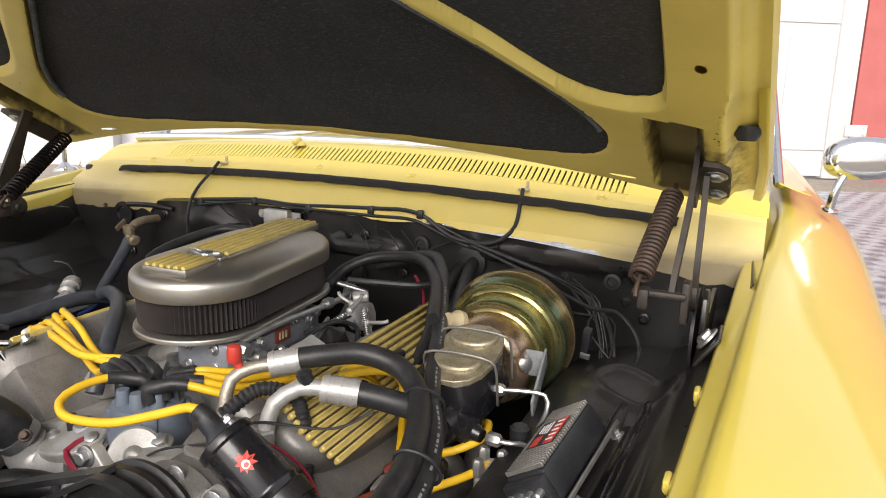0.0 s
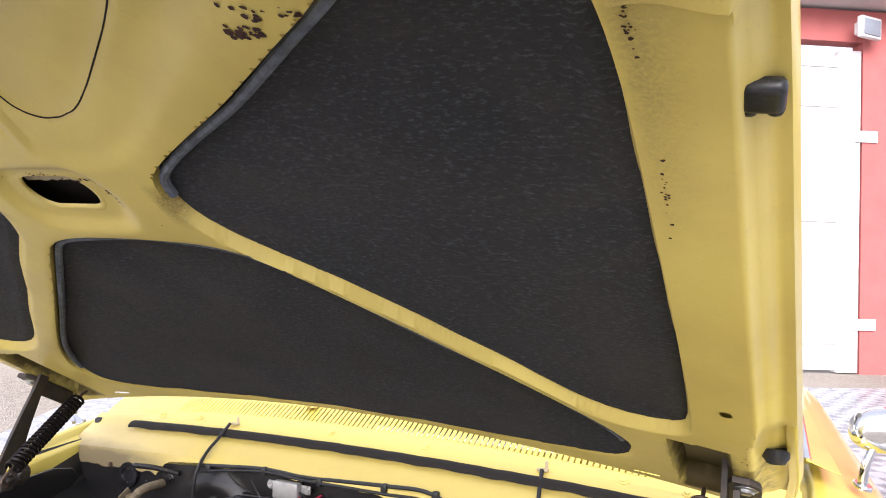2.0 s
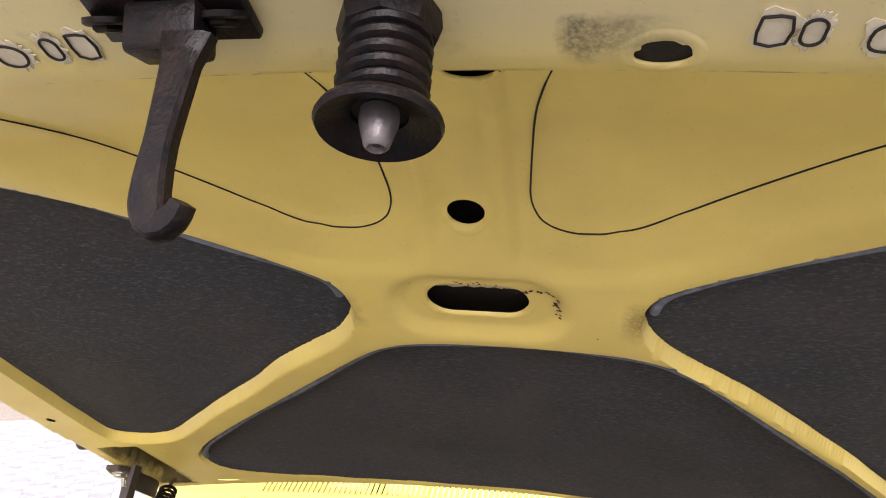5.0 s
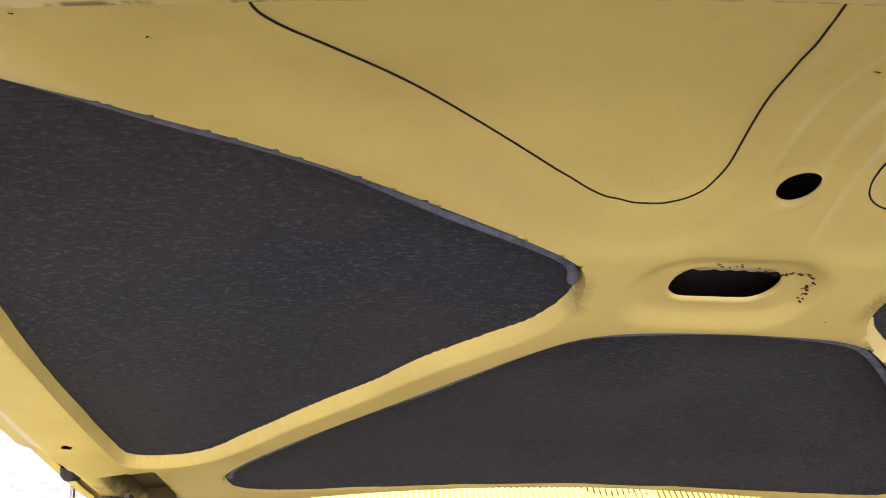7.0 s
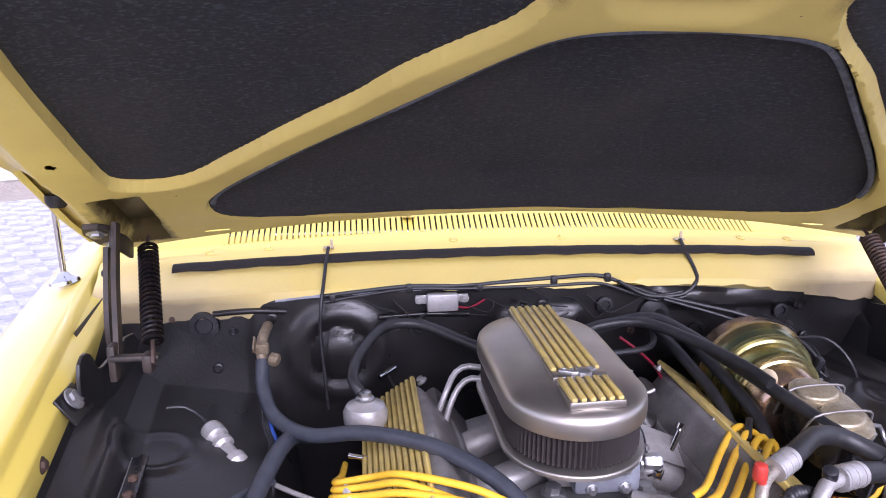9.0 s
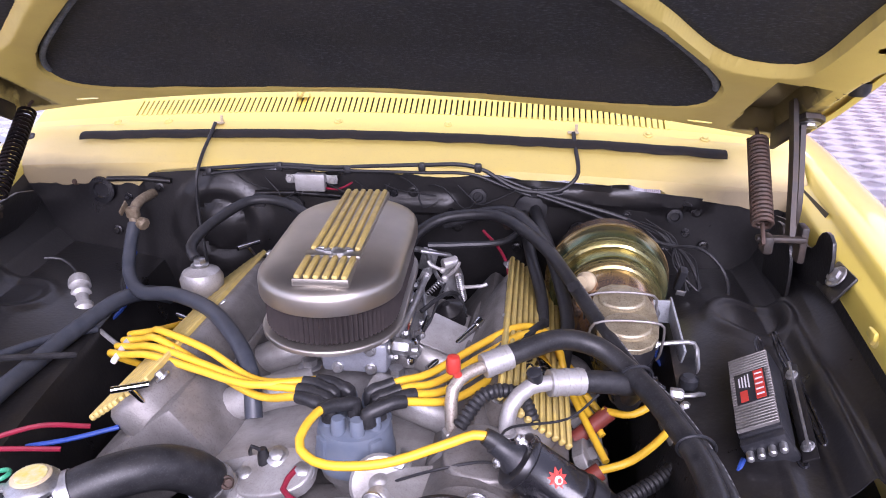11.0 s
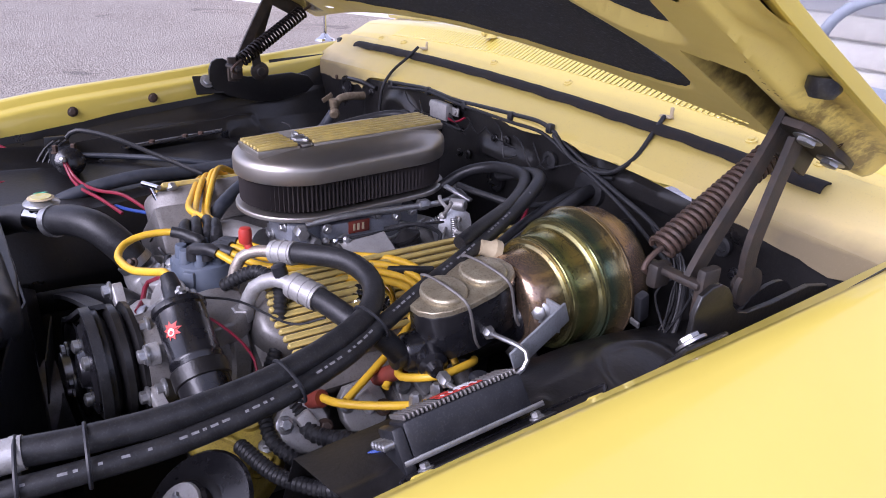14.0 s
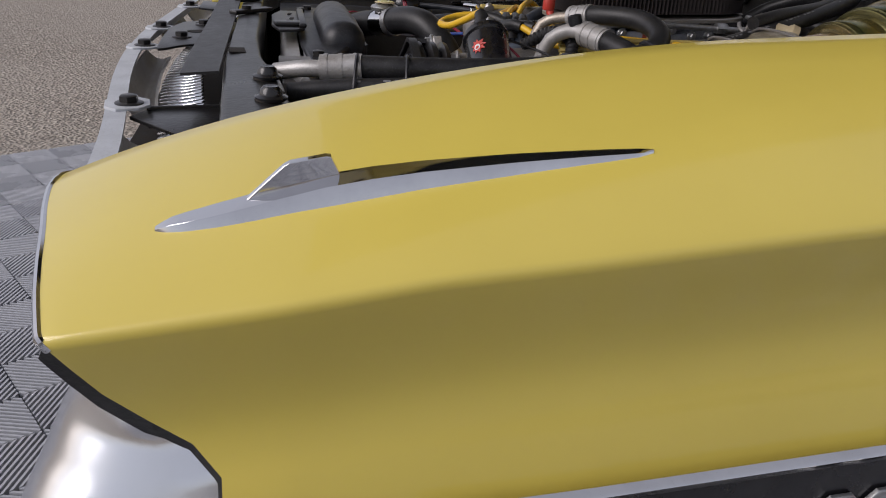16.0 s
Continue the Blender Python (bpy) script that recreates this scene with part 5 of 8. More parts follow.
def pad_mesh(outline, depth, grow=0.004):
    """Fills an outline with a grid that follows the hood."""
    P = np.array(outline)
    us, ys = np.arange(P[:, 0].min() - 0.01, P[:, 0].max() + 0.02, 0.008), np.arange(P[:, 1].min() - 0.01, P[:, 1].max() + 0.02, 0.008)
    A, B = np.meshgrid(us, ys, indexing="ij")
    d, e = sdf(outline, A, B), 1e-4
    gx, gy = (sdf(outline, A + e, B) - d) / e, (sdf(outline, A, B + e) - d) / e
    k = (d > grow - 0.006) & (d < grow + 0.006)
    A, B = np.where(k, A - (d - grow) * gx, A), np.where(k, B - (d - grow) * gy, B)
    keep = sdf(outline, A, B) < grow + 0.001
    X = A + 0.016 - 0.04 * B
    wob = np.array([[0.0022 * noise.noise((11 * a, 11 * b, 3.0)) for a, b in zip(ra, rb)] for ra, rb in zip(A, B)])
    Z = hood_z(X, B) + pad_depth(B) * depth - 0.0022 + wob - 0.004 * np.exp(-((d + 0.016) / 0.008) ** 2)
    n = len(ys)
    V = np.stack([X, B, Z], 2).reshape(-1, 3)
    Fc = [(i * n + j, i * n + j + 1, (i + 1) * n + j + 1, (i + 1) * n + j) for i in range(len(us) - 1) for j in range(n - 1) if keep[i, j] and keep[i + 1, j] and keep[i, j + 1] and keep[i + 1, j + 1]]
    return V, Fc


part("insulation_pad", pad_mesh(PAD_SIDE, 0.85), M_FELT, hood, "dark fibre insulation pad")
part("insulation_pad", pad_mesh(mirror_u[0], 0.85), M_FELT, hood, "dark fibre insulation pad")
part("insulation_pad", pad_mesh(PAD_MID, 0.85), M_FELT, hood, "dark fibre insulation pad")
# frayed grey pad borders along the forward edges
for o in (PAD_SIDE, PAD_MID, mirror_u[0]):
    cen = np.mean(np.array(o), axis=0)
    pts = []
    for (a0, b0), (a1, b1) in zip(o, o[1:] + o[:1]):
        e = np.array((a1 - a0, b1 - b0))
        nrm = np.array((-e[1], e[0])) / (np.linalg.norm(e) + 1e-9)
        m0 = np.array(((a0 + a1) / 2, (b0 + b1) / 2))
        nrm = nrm if np.dot(nrm, cen - m0) > 0 else -nrm
        pts.append((m0 + 0.011 * nrm, nrm[1]))
    start = next(i for i, q in enumerate(pts) if q[1] <= 0.1)
    runs = [[]]
    for p, ny in pts[start:] + pts[:start]:
        if ny > 0.1:
            runs[-1].append(p)
        elif runs[-1]:
            runs.append([])
    for run in runs:
        if len(run) > 2:
            part("pad_border", tube([on_hood(p[0], p[1], 0.42 * float(pad_depth(p[1])) + 0.0012 * math.sin(31 * p[0])) for p in run], 0.0052, 8, 0.012), M_FRAY, hood, "frayed grey edge of the fibre pad")
# dark sealer lines round the bare front panels, and one seam along each side
for o in (PANEL, mirror_u[1]):
    k = next(i for i in range(len(o)) if o[i][1] > -0.778 >= o[i - 1][1])
    part("seam_sealer", tube([on_panel(u, y, -0.0004) for u, y in o[k:] + o[:k] if y > -0.778], 0.0008, 6, 0.02), M_SEAL_SHADE, hood)
for s in (-1, 1):
    part("hem_seam", tube([on_hood(float(taper(s * 0.772, y)), y, 0.036) for y in np.linspace(-0.85, 0.2, 14)], 0.0012, 6), M_SEAL_SHADE, hood)
    part("hood_stop", join(lathe([(0.017, 0), (0.017, -0.012), (0.012, -0.02), (0.010, -0.02)], Matrix.Translation(on_hood(float(taper(s * 0.772, 0.035)), 0.035, 0.036)), 16), box((0.034, 0.016, 0.012), Matrix.Translation(on_hood(float(taper(s * 0.772, 0.035)), 0.035, 0.026)), 0.005)), M_RUBBER, hood, "black rubber hood stop")
    sp = frame3(on_panel(s * 0.727, -0.576, -0.004), (1, 0, -s * 0.1), (0, 0.8, -0.45))
    part("hood_stop", join(box((0.025, 0.024, 0.013), sp, 0.0055, 4), *[box((0.0105, 0.010, 0.011), sp @ Matrix.Translation((q * 0.007, 0.011 * (1 if q < 0 else 0.9), 0.0)), 0.0045, 3) for q in (-1, 1)]), M_RUBBER, hood, "black rubber hood stop", smooth=60)
# flat black disc painted as the shade of a small round recess
part("recess_shade_disc", lathe([(0.0105, 0.001), (0.009, -0.002), (0.006, -0.003), (0.0, -0.003)], Matrix.Translation(on_hood(0.659, -0.800, 0.0)), 18), M_SEAL_SHADE, hood)
# overlapping corner plates at the front of the side rails
for s in (-1, 1):
    part("corner_plate", sheet(lambda u, v: on_panel(s * (0.652 + 0.086 * u + 0.006 * math.sin(3.1 * v)), -0.668 - 0.005 * math.sin(7 * u) - 0.13 * v, -0.0012 - 0.004 * (1 - float(step01(v, 0.0, 0.12)))), np.linspace(0, 1, 16), np.linspace(0, 1, 14), 0.0012, flip=s < 0), M_UNDER, hood)
# small recessed plate with one round and one square hole
oct8 = [(0.595 + 0.0055 * math.cos(a), -0.792 + 0.0110 * math.sin(a)) for a in np.linspace(0, 2 * math.pi, 12, endpoint=False)]
rim8 = [(0.595 + 0.009 * max(-1, min(1, 1.45 * math.cos(a))), -0.792 + 0.0165 * max(-1, min(1, 1.45 * math.sin(a)))) for a in np.linspace(0, 2 * math.pi, 12, endpoint=False)]
Vp, Fp = [on_hood(a, b, 0.004) for a, b in oct8 + rim8], [(i, (i + 1) % 12, 12 + (i + 1) % 12, 12 + i) for i in range(12)]
for u0, u1, y0, y1 in ((0.604, 0.6065, -0.8095, -0.7745), (0.619, 0.6225, -0.8095, -0.7745), (0.6065, 0.619, -0.8095, -0.807), (0.6065, 0.619, -0.7775, -0.7745)):
    i = len(Vp)
    Vp += [on_hood(u0, y0, 0.004), on_hood(u1, y0, 0.004), on_hood(u1, y1, 0.004), on_hood(u0, y1, 0.004)]
    Fp.append((i, i + 1, i + 2, i + 3))
part("hole_plate", (Vp, Fp), M_COWL, hood, "dull recessed plate with two holes", smooth=0)


# flaking dark patches on the lip: torn scales of rust
def flakes(cu, cy, ru, ry, count, seed, d=-0.0008):
    r = random.Random(seed)
    out = []
    for _ in range(count):
        u, y = cu + r.gauss(0, ru * 0.5), cy + r.gauss(0, ry * 0.5)
        k, n = r.uniform(0.25, 1.0) * min(ru, ry) * 0.5, r.randint(6, 10)
        ring = [on_panel(u + k * r.uniform(0.6, 1.5) * math.cos(a), y + k * r.uniform(0.5, 1.1) * math.sin(a), d - 0.00004 * len(out)) for a in np.linspace(0, 6.28, n, endpoint=False)]
        out.append((ring, [tuple(range(n))]))
    return join(*out)


for cu, cy, ru, ry, c, seed in ((0.468, -0.835, 0.024, 0.012, 60, 1), (0.557, -0.822, 0.010, 0.012, 40, 2), (0.408, -0.643, 0.016, 0.008, 22, 3), (0.46, -0.66, 0.05, 0.006, 26, 4), (-0.16, -0.87, 0.03, 0.012, 22, 5), (0.73, 0.0, 0.004, 0.07, 16, 7), (-0.73, 0.12, 0.006, 0.05, 14, 8), (0.045, -0.467, 0.04, 0.004, 20, 9), (0.08, -0.447, 0.004, 0.02, 16, 10), (-0.02, -0.474, 0.05, 0.003, 16, 18), (0.735, 0.16, 0.01, 0.05, 20, 11), (0.660, -0.66, 0.003, 0.04, 26, 12), (0.668, -0.50, 0.003, 0.05, 18, 13), (0.30, -0.786, 0.05, 0.0012, 18, 15), (0.0, -0.786, 0.09, 0.0012, 16, 16), (-0.61, -0.70, 0.03, 0.004, 12, 17)):
    part("rust_scale", flakes(cu, cy, ru, ry, c, seed), M_RUST, hood, smooth=0)["kind"] = "stuff"
r = random.Random(8)
for _ in range(46):
    u, y = r.uniform(-0.72, 0.72), r.uniform(-0.9, 0.2)
    if all(float(sdf(o, np.array([u]), np.array([y]))[0]) > 0.02 for o in (PAD_SIDE, PAD_MID, mirror_u[0], POCKET, mirror_u[2], OVAL_RIM, PANEL, mirror_u[1])):
        part("paint_chip", flakes(u, y, 0.0035, 0.0025, 3, r.randint(0, 999)), M_SEAL_SHADE, hood, smooth=0)["kind"] = "stuff"

# stamped and sealed openings on the lip
def lip_shape(outline, u, y, spin):
    m = frame3(on_hood(u, y, -0.0015), (math.cos(spin), 0.02, -0.05), (0, 1, -0.45))
    r = random.Random(int(1000 * abs(u)) + (u < 0))
    ragged = [(a * g, b * g) for (a, b), g in ((p, r.uniform(1.15, 1.75)) for p in chaikin(outline, 2))]
    part("sealed_stamping", prism(ragged, 0.0005, 0.0013, m), M_CHALK, hood, "patch of bare chalky primer")
    part("stamp_edge", tube([m @ Vector((a, b, -0.0004)) for a, b in outline + outline[:1]], 0.0008, 6, 0.02), M_SEAL_SHADE, hood)


RECT = [(-0.0065, -0.008), (0.0065, -0.008), (0.0065, 0.008), (-0.0065, 0.008)]
DEE = chaikin([(-0.009, -0.008), (0.004, -0.008), (0.010, -0.003), (0.008, 0.005), (0.0, 0.009), (-0.010, 0.006)], 1)
for s, us in ((-1, (0.178, 0.198, 0.226)), (1, (0.177, 0.194, 0.228))):
    lip_shape(RECT, s * us[0], -0.820, 0)
    lip_shape(stadium(0.005, 0.008), s * us[1], -0.819, 0)
    lip_shape(DEE, s * us[2], -0.816, 0)

# safety catch and latch striker
catch = thing("hood_catch", "black steel safety hook hanging from the hood lip", "hook")
CP = Vector(on_hood(-0.106, -0.850, -0.007))
part("plate", join(box((0.086, 0.050, 0.007), frame3(CP + Vector((-0.006, 0.0, 0.0015)), (1, 0, -0.02), (0, 1, -0.45)), 0.0015), box((0.040, 0.024, 0.026), Matrix.Translation(CP + Vector((-0.003, 0.003, -0.014))), 0.004)), M_IRON, catch)
for dx in (-0.040, 0.024):
    part("plate_bolt", bolt(CP + Vector((dx, 0.005, -0.006)), (0, 0.3, -1), 0.008, 0.004), M_IRON, catch)
hk = [CP + Vector((p[0] + 0.001, p[1], p[2] * 1.065)) for p in ((0.010, -0.004, -0.018), (0.009, -0.010, -0.040), (0.009, -0.018, -0.063), (0.0095, -0.026, -0.086), (0.0115, -0.030, -0.100), (0.017, -0.032, -0.1065), (0.025, -0.033, -0.1035), (0.0295, -0.033, -0.097))]
HP = smooth_path(hk, 0.004)
V, Fc = [], []
for i, p in enumerate(HP):
    f = i / (len(HP) - 1)
    w = float(np.interp(f, (0, 0.15, 0.5, 0.75, 0.9, 1.0), (0.0140, 0.0092, 0.0072, 0.0088, 0.0066, 0.0040)))
    t = (HP[min(i + 1, len(HP) - 1)] - HP[max(i - 1, 0)]).normalized()
    sd = t.cross(Vector((0, -1, 0.3))).normalized()
    dn = sd.cross(t).normalized()
    V += [tuple(p + w * c0 * sd + 0.0055 * c1 * dn) for c0, c1 in ((-1, -0.6), (-0.75, -1), (0.75, -1), (1, -0.6), (1, 0.6), (0.75, 1), (-0.75, 1), (-1, 0.6))]
for i in range(len(HP) - 1):
    Fc += [(8 * i + q, 8 * i + (q + 1) % 8, 8 * i + 8 + (q + 1) % 8, 8 * i + 8 + q) for q in range(8)]
Fc += [tuple(range(7, -1, -1)), tuple(range(8 * len(HP) - 8, 8 * len(HP)))]
part("hook", (V, Fc), M_IRON, catch, "bent steel hook worn to bare metal")
striker = thing("latch_striker", "rusty coil spring and cup around the hood latch pin", "latch")
SP = Vector(on_hood(0.000, -0.834, -0.006))
SQ = SP + Vector((0.002, -0.018, -0.050))
part("seat_ring", lathe([(0.025, -0.004), (0.026, 0.006), (0.024, 0.013), (0.020, 0.015)], axis(SP, SQ), 8), M_IRON, striker)
part("spring", helix(SP + (SQ - SP) * 0.08, SQ, 0.0190, 0.0038, 6.0), M_IRON, striker)
part("core", lathe([(0.0165, 0.0), (0.0165, 0.04)], axis(SP, SQ), 18), M_SEAL_SHADE, striker)
part("cup", lathe([(0.014, 0.0), (0.024, 0.001), (0.0288, 0.004), (0.0300, 0.007), (0.0285, 0.0097), (0.0265, 0.0088), (0.018, 0.005), (0.0135, 0.002), (0.0125, -0.004), (0.009, -0.006)], axis(SQ, SQ + (SQ - SP)), 36), M_IRON, striker, "dished rusty spring cup")
part("pin", lathe([(0.0085, -0.02), (0.0095, 0.006), (0.0075, 0.013), (0.0060, 0.018), (0.0045, 0.0195), (0.003, 0.017)], axis(SQ, SQ + (SQ - SP)), 14), M_WORN, striker, "worn steel latch pin")

# hinges
for s in (-1, 1):
    hg = new("sprung_hinge")
    hg.parent = hood
    hg["label"] = "rusty coil-spring hinge with flat black arms"
    c = lambda p: (S(s * p[0], p[1]), p[1], p[2])
    low, top = ((0.66, -0.02, 1.078), (0.681, 0.157, 1.195)) if s > 0 else ((-0.613, -0.03, 1.085), (-0.666, 0.186, 1.212))
    lo, to = Vector(low), Vector(top)
    part("spring", join(helix(lo + (to - lo) * 0.08, lo + (to - lo) * 0.94, 0.0145, 0.0034, 22, 6, 14)), M_SPRING if s > 0 else M_IRON, hg, "rust-brown coil spring" if s > 0 else "oily black coil spring")
    part("spring_hook", tube([lo + (to - lo) * 0.09, lo, lo + Vector((0.0, -0.008, -0.012)), lo + Vector((0, 0.004, -0.02))], 0.0034, 8), M_SPRING, hg)
    part("spring_hook", tube([lo + (to - lo) * 0.93, to, to + Vector((0, 0.012, 0.006))], 0.0034, 8), M_SPRING, hg)
    part("lower_lug", join(box((0.075, 0.016, 0.010), Matrix.Translation(lo + Vector((s * 0.03, 0.008, -0.010))), 0.004), box((0.016, 0.028, 0.030), Matrix.Translation(lo + Vector((s * 0.01, 0.008, -0.018))), 0.005), box((0.012, 0.03, 0.06), Matrix.Translation(lo + Vector((s * 0.065, 0.02, -0.02))), 0.004)), M_HINGE, hg)
    for pts in ((c((0.702, 0.105, 1.262)), c((0.702, 0.094, 1.238)), c((0.700, 0.066, 1.19)), c((0.696, 0.036, 1.14)), c((0.692, 0.012, 1.098)), c((0.690, -0.004, 1.066))), (c((0.718, 0.100, 1.222)), c((0.718, 0.092, 1.20)), c((0.718, 0.074, 1.15)), c((0.718, 0.060, 1.098)), c((0.718, 0.066, 1.05)))):
        P = smooth_path(pts, 0.008)
        w = 0.011
        V, Fc = [], []
        for i, p in enumerate(P):
            t = (P[min(i + 1, len(P) - 1)] - P[max(i - 1, 0)]).normalized()
            n = t.cross(Vector((1, 0, 0))).normalized()
            for dx, dn in ((-0.004, -w), (0.004, -w), (0.004, w), (-0.004, w)):
                V.append(tuple(p + Vector((dx, 0, 0)) + n * dn))
        for i in range(len(P) - 1):
            for q in range(4):
                Fc.append((4 * i + q, 4 * i + (q + 1) % 4, 4 * i + 4 + (q + 1) % 4, 4 * i + 4 + q))
        Fc += [(3, 2, 1, 0), tuple(range(4 * len(P) - 4, 4 * len(P)))]
        part("arm", (V, Fc), M_HINGE, hg, "flat black hinge arm")
    hp = frame3(on_panel(s * 0.727, 0.135, -0.007), (1, 0, -s * 0.05), (0, 1, -0.5))
    part("hood_plate", join(prism(chaikin([(-0.026, -0.070), (0.020, -0.066), (0.026, -0.015), (0.020, 0.0), (0.026, 0.015), (0.022, 0.064), (-0.026, 0.068)], 1), -0.004, 0.005, hp, 0.0015), box((0.008, 0.10, 0.030), hp @ Matrix.Translation((-s * 0.024, 0.0, -0.014)), 0.002)), M_HINGE, hg)
    for y in (-0.036, 0.038):
        part("plate_bolt", bolt(hp @ Vector((s * 0.004, y, -0.004)), hp.to_3x3() @ Vector((0, 0, -1)), 0.011, 0.006), M_STEEL, hg)
    part("pivot", lathe([(0.024, 0), (0.024, 0.006), (0.018, 0.009), (0.012, 0.012), (0.010, 0.018), (0.0, 0.019)], axis(c((0.722, 0.070, 1.052)), c((0.60, 0.070, 1.052))), 16), M_HINGE, hg)
    if s > 0:
        part("side_plate", prism(chaikin([(-0.05, -0.10), (0.07, -0.12), (0.08, 0.0), (0.05, 0.05), (-0.02, 0.045), (-0.06, 0.0)], 2), -0.002, 0.003, frame3(c((0.722, 0.10, 1.0)), (0, 1, 0), (0, 0, 1))), M_BLACK, hg)


# ---- engine bay things ----
def at(*p):
    return Matrix.Translation(p)


# radiator, shroud and filler
rad = thing("radiator", "aluminium radiator with a black pressed fan shroud", "radiator")
part("core", box((0.66, 0.055, 0.45), pose(0.04, -0.715, 0.675), 0.004), M_ALUD, rad)
part("tank", prism(chaikin([(-0.34, -0.030), (0.34, -0.030), (0.34, 0.030), (-0.34, 0.030)], 2), 0.86, 0.912, at(0.04, -0.712, 0), 0.012), M_ALU, rad, "bright aluminium top tank")
part("tank_strap", join(box((0.085, 0.060, 0.004), pose(0.312, -0.716, 0.915), 0.001), box((0.085, 0.004, 0.05), pose(0.312, -0.688, 0.893), 0.001)), M_ALUD, rad)


part("shroud_plate", prism(chaikin([(-0.31, -0.712), (0.30, -0.712), (0.295, -0.676), (0.155, -0.632), (0.10, -0.600), (-0.27, -0.592), (-0.31, -0.62)], 1), 0.902, 0.918, Matrix.Identity(4), 0.005), M_PLASTIC, rad, "black pressed fan shroud")
part("shroud_hump", box((0.335, 0.070, 0.080), pose(0.005, -0.644, 0.912, 0, 0, 0), 0.033, 6), M_PLASTIC, rad, smooth=60)
part("shroud_back", sheet(lambda u, v: (-0.27 + 0.37 * u, -0.592 - 0.008 * u - 0.01 * v, 0.908 - 0.36 * v), np.linspace(0, 1, 10), np.linspace(0, 1, 8), 0.003), M_PLASTIC, rad)
part("shroud_wing", sheet(lambda u, v: (0.10 + 0.195 * u, -0.600 - 0.078 * u, 0.910 - 0.10 * u * u - (0.34 - 0.05 * u) * v), np.linspace(0, 1, 10), np.linspace(0, 1, 8), 0.003), M_PLASTIC, rad)
for x, y in ((0.272, -0.690), (-0.27, -0.685), (-0.23, -0.70)):
    part("shroud_bolt", bolt((x, y, 0.915), (0, 0, 1), 0.009, 0.010), M_BLACK, rad)
mount = part("mount_bracket", join(prism(chaikin([(-0.105, -0.756), (0.14, -0.756), (0.13, -0.706), (0.065, -0.700), (-0.10, -0.697)], 1), 0.930, 0.934, Matrix.Identity(4), 0.001), box((0.20, 0.012, 0.008), pose(0.01, -0.706, 0.937), 0.003), box((0.03, 0.05, 0.007), pose(0.085, -0.727, 0.937, 0, 0, 8), 0.003)), M_BLACK, rad, "black stamped radiator mount")
# slots are thin black plates whose colour gives the openings' shade
for x, y in ((-0.055, -0.725), (0.005, -0.722), (0.045, -0.738)):
    part("slot", prism(stadium(0.003, 0.011), 0, 0.001, pose(x, y, 0.9341, 0, 0, 80)), M_SEAL_SHADE, mount)
part("warning_sticker", box((0.05, 0.001, 0.04), pose(-0.17, -0.588, 0.845, 4), 0.0), M_WHITE, rad)
fan = thing("cooling_fan", "black engine fan behind the shroud", "fan")
for k in range(6):
    a = k * math.pi / 3
    part("blade", sheet(lambda r, w: (0.05 + r * math.cos(a) - w * math.sin(a), -0.585 + 0.3 * w, 0.72 + r * math.sin(a) + w * math.cos(a)), np.linspace(0.05, 0.17, 6), np.linspace(-0.035, 0.035, 4), 0.002), M_BLACK, fan)
part("hub", lathe([(0.06, 0), (0.06, 0.025), (0.03, 0.04)], pose(0.05, -0.572, 0.72, 90), 20), M_ALUD, fan)

hose = thing("radiator_hose", "thick black upper radiator hose with steel clamps", "hose")
part("rubber", tube([(-0.085, -0.412, 0.852), (-0.095, -0.432, 0.885), (-0.125, -0.462, 0.915), (-0.17, -0.492, 0.918), (-0.215, -0.518, 0.906)], 0.027, 18), M_RUBBER, hose)
part("rubber", tube([(-0.262, -0.538, 0.898), (-0.30, -0.56, 0.89), (-0.34, -0.60, 0.87)], 0.027, 18), M_RUBBER, hose)
part("clamp", tube([(-0.085, -0.412, 0.852), (-0.0885, -0.4195, 0.8635)], 0.0295, 20), M_STEEL, hose)
part("clamp_screw", bolt((-0.06, -0.425, 0.868), (0.5, -0.6, 0.5), 0.006, 0.01), M_SPRING, hose)
part("clamp", tube([(-0.20, -0.510, 0.910), (-0.213, -0.517, 0.9066)], 0.029, 20), M_STEEL, hose)
fil = thing("filler_neck", "polished inline filler neck with a radiator cap", "radiator cap")
part("neck", join(tube([(-0.205, -0.513, 0.909), (-0.268, -0.541, 0.8965)], 0.026, 20), lathe([(0.022, 0), (0.021, 0.03), (0.025, 0.034)], at(-0.237, -0.526, 0.895), 20)), M_CHROME, fil)
part("cap", join(lathe([(0.029, 0), (0.030, 0.005), (0.027, 0.009), (0.016, 0.012), (0.012, 0.016)], at(-0.237, -0.526, 0.928), 24), box((0.072, 0.014, 0.005), pose(-0.237, -0.526, 0.932, 0, 0, 20), 0.002)), M_STEEL, fil, "stamped radiator cap with pale label")
part("cap_label", lathe([(0.022, 0.0), (0.020, 0.0015), (0.0, 0.0015)], at(-0.237, -0.526, 0.9425), 24), M_TAN, fil, "pale yellow cap label")
part("cap_label", lathe([(0.017, 0), (0.017, 0.0012)], at(-0.237, -0.526, 0.944), 20), worn("cap_yellow_label", (0.55, 0.48, 0.10), (0.6, 0.6, 0.5), 0.5, scale=90), fil)
part("petcock", join(lathe([(0.006, -0.004), (0.0085, 0.0), (0.0085, 0.022), (0.006, 0.026), (0.006, 0.034), (0.009, 0.036), (0.009, 0.042), (0.004, 0.045)], at(-0.285, -0.535, 0.884), 14), tube([(-0.258, -0.532, 0.905), (-0.285, -0.535, 0.905)], 0.005, 10)), worn("milky_plastic", (0.60, 0.62, 0.58), (0.42, 0.45, 0.42), 0.35, scale=60), fil, "milky plastic drain cock")
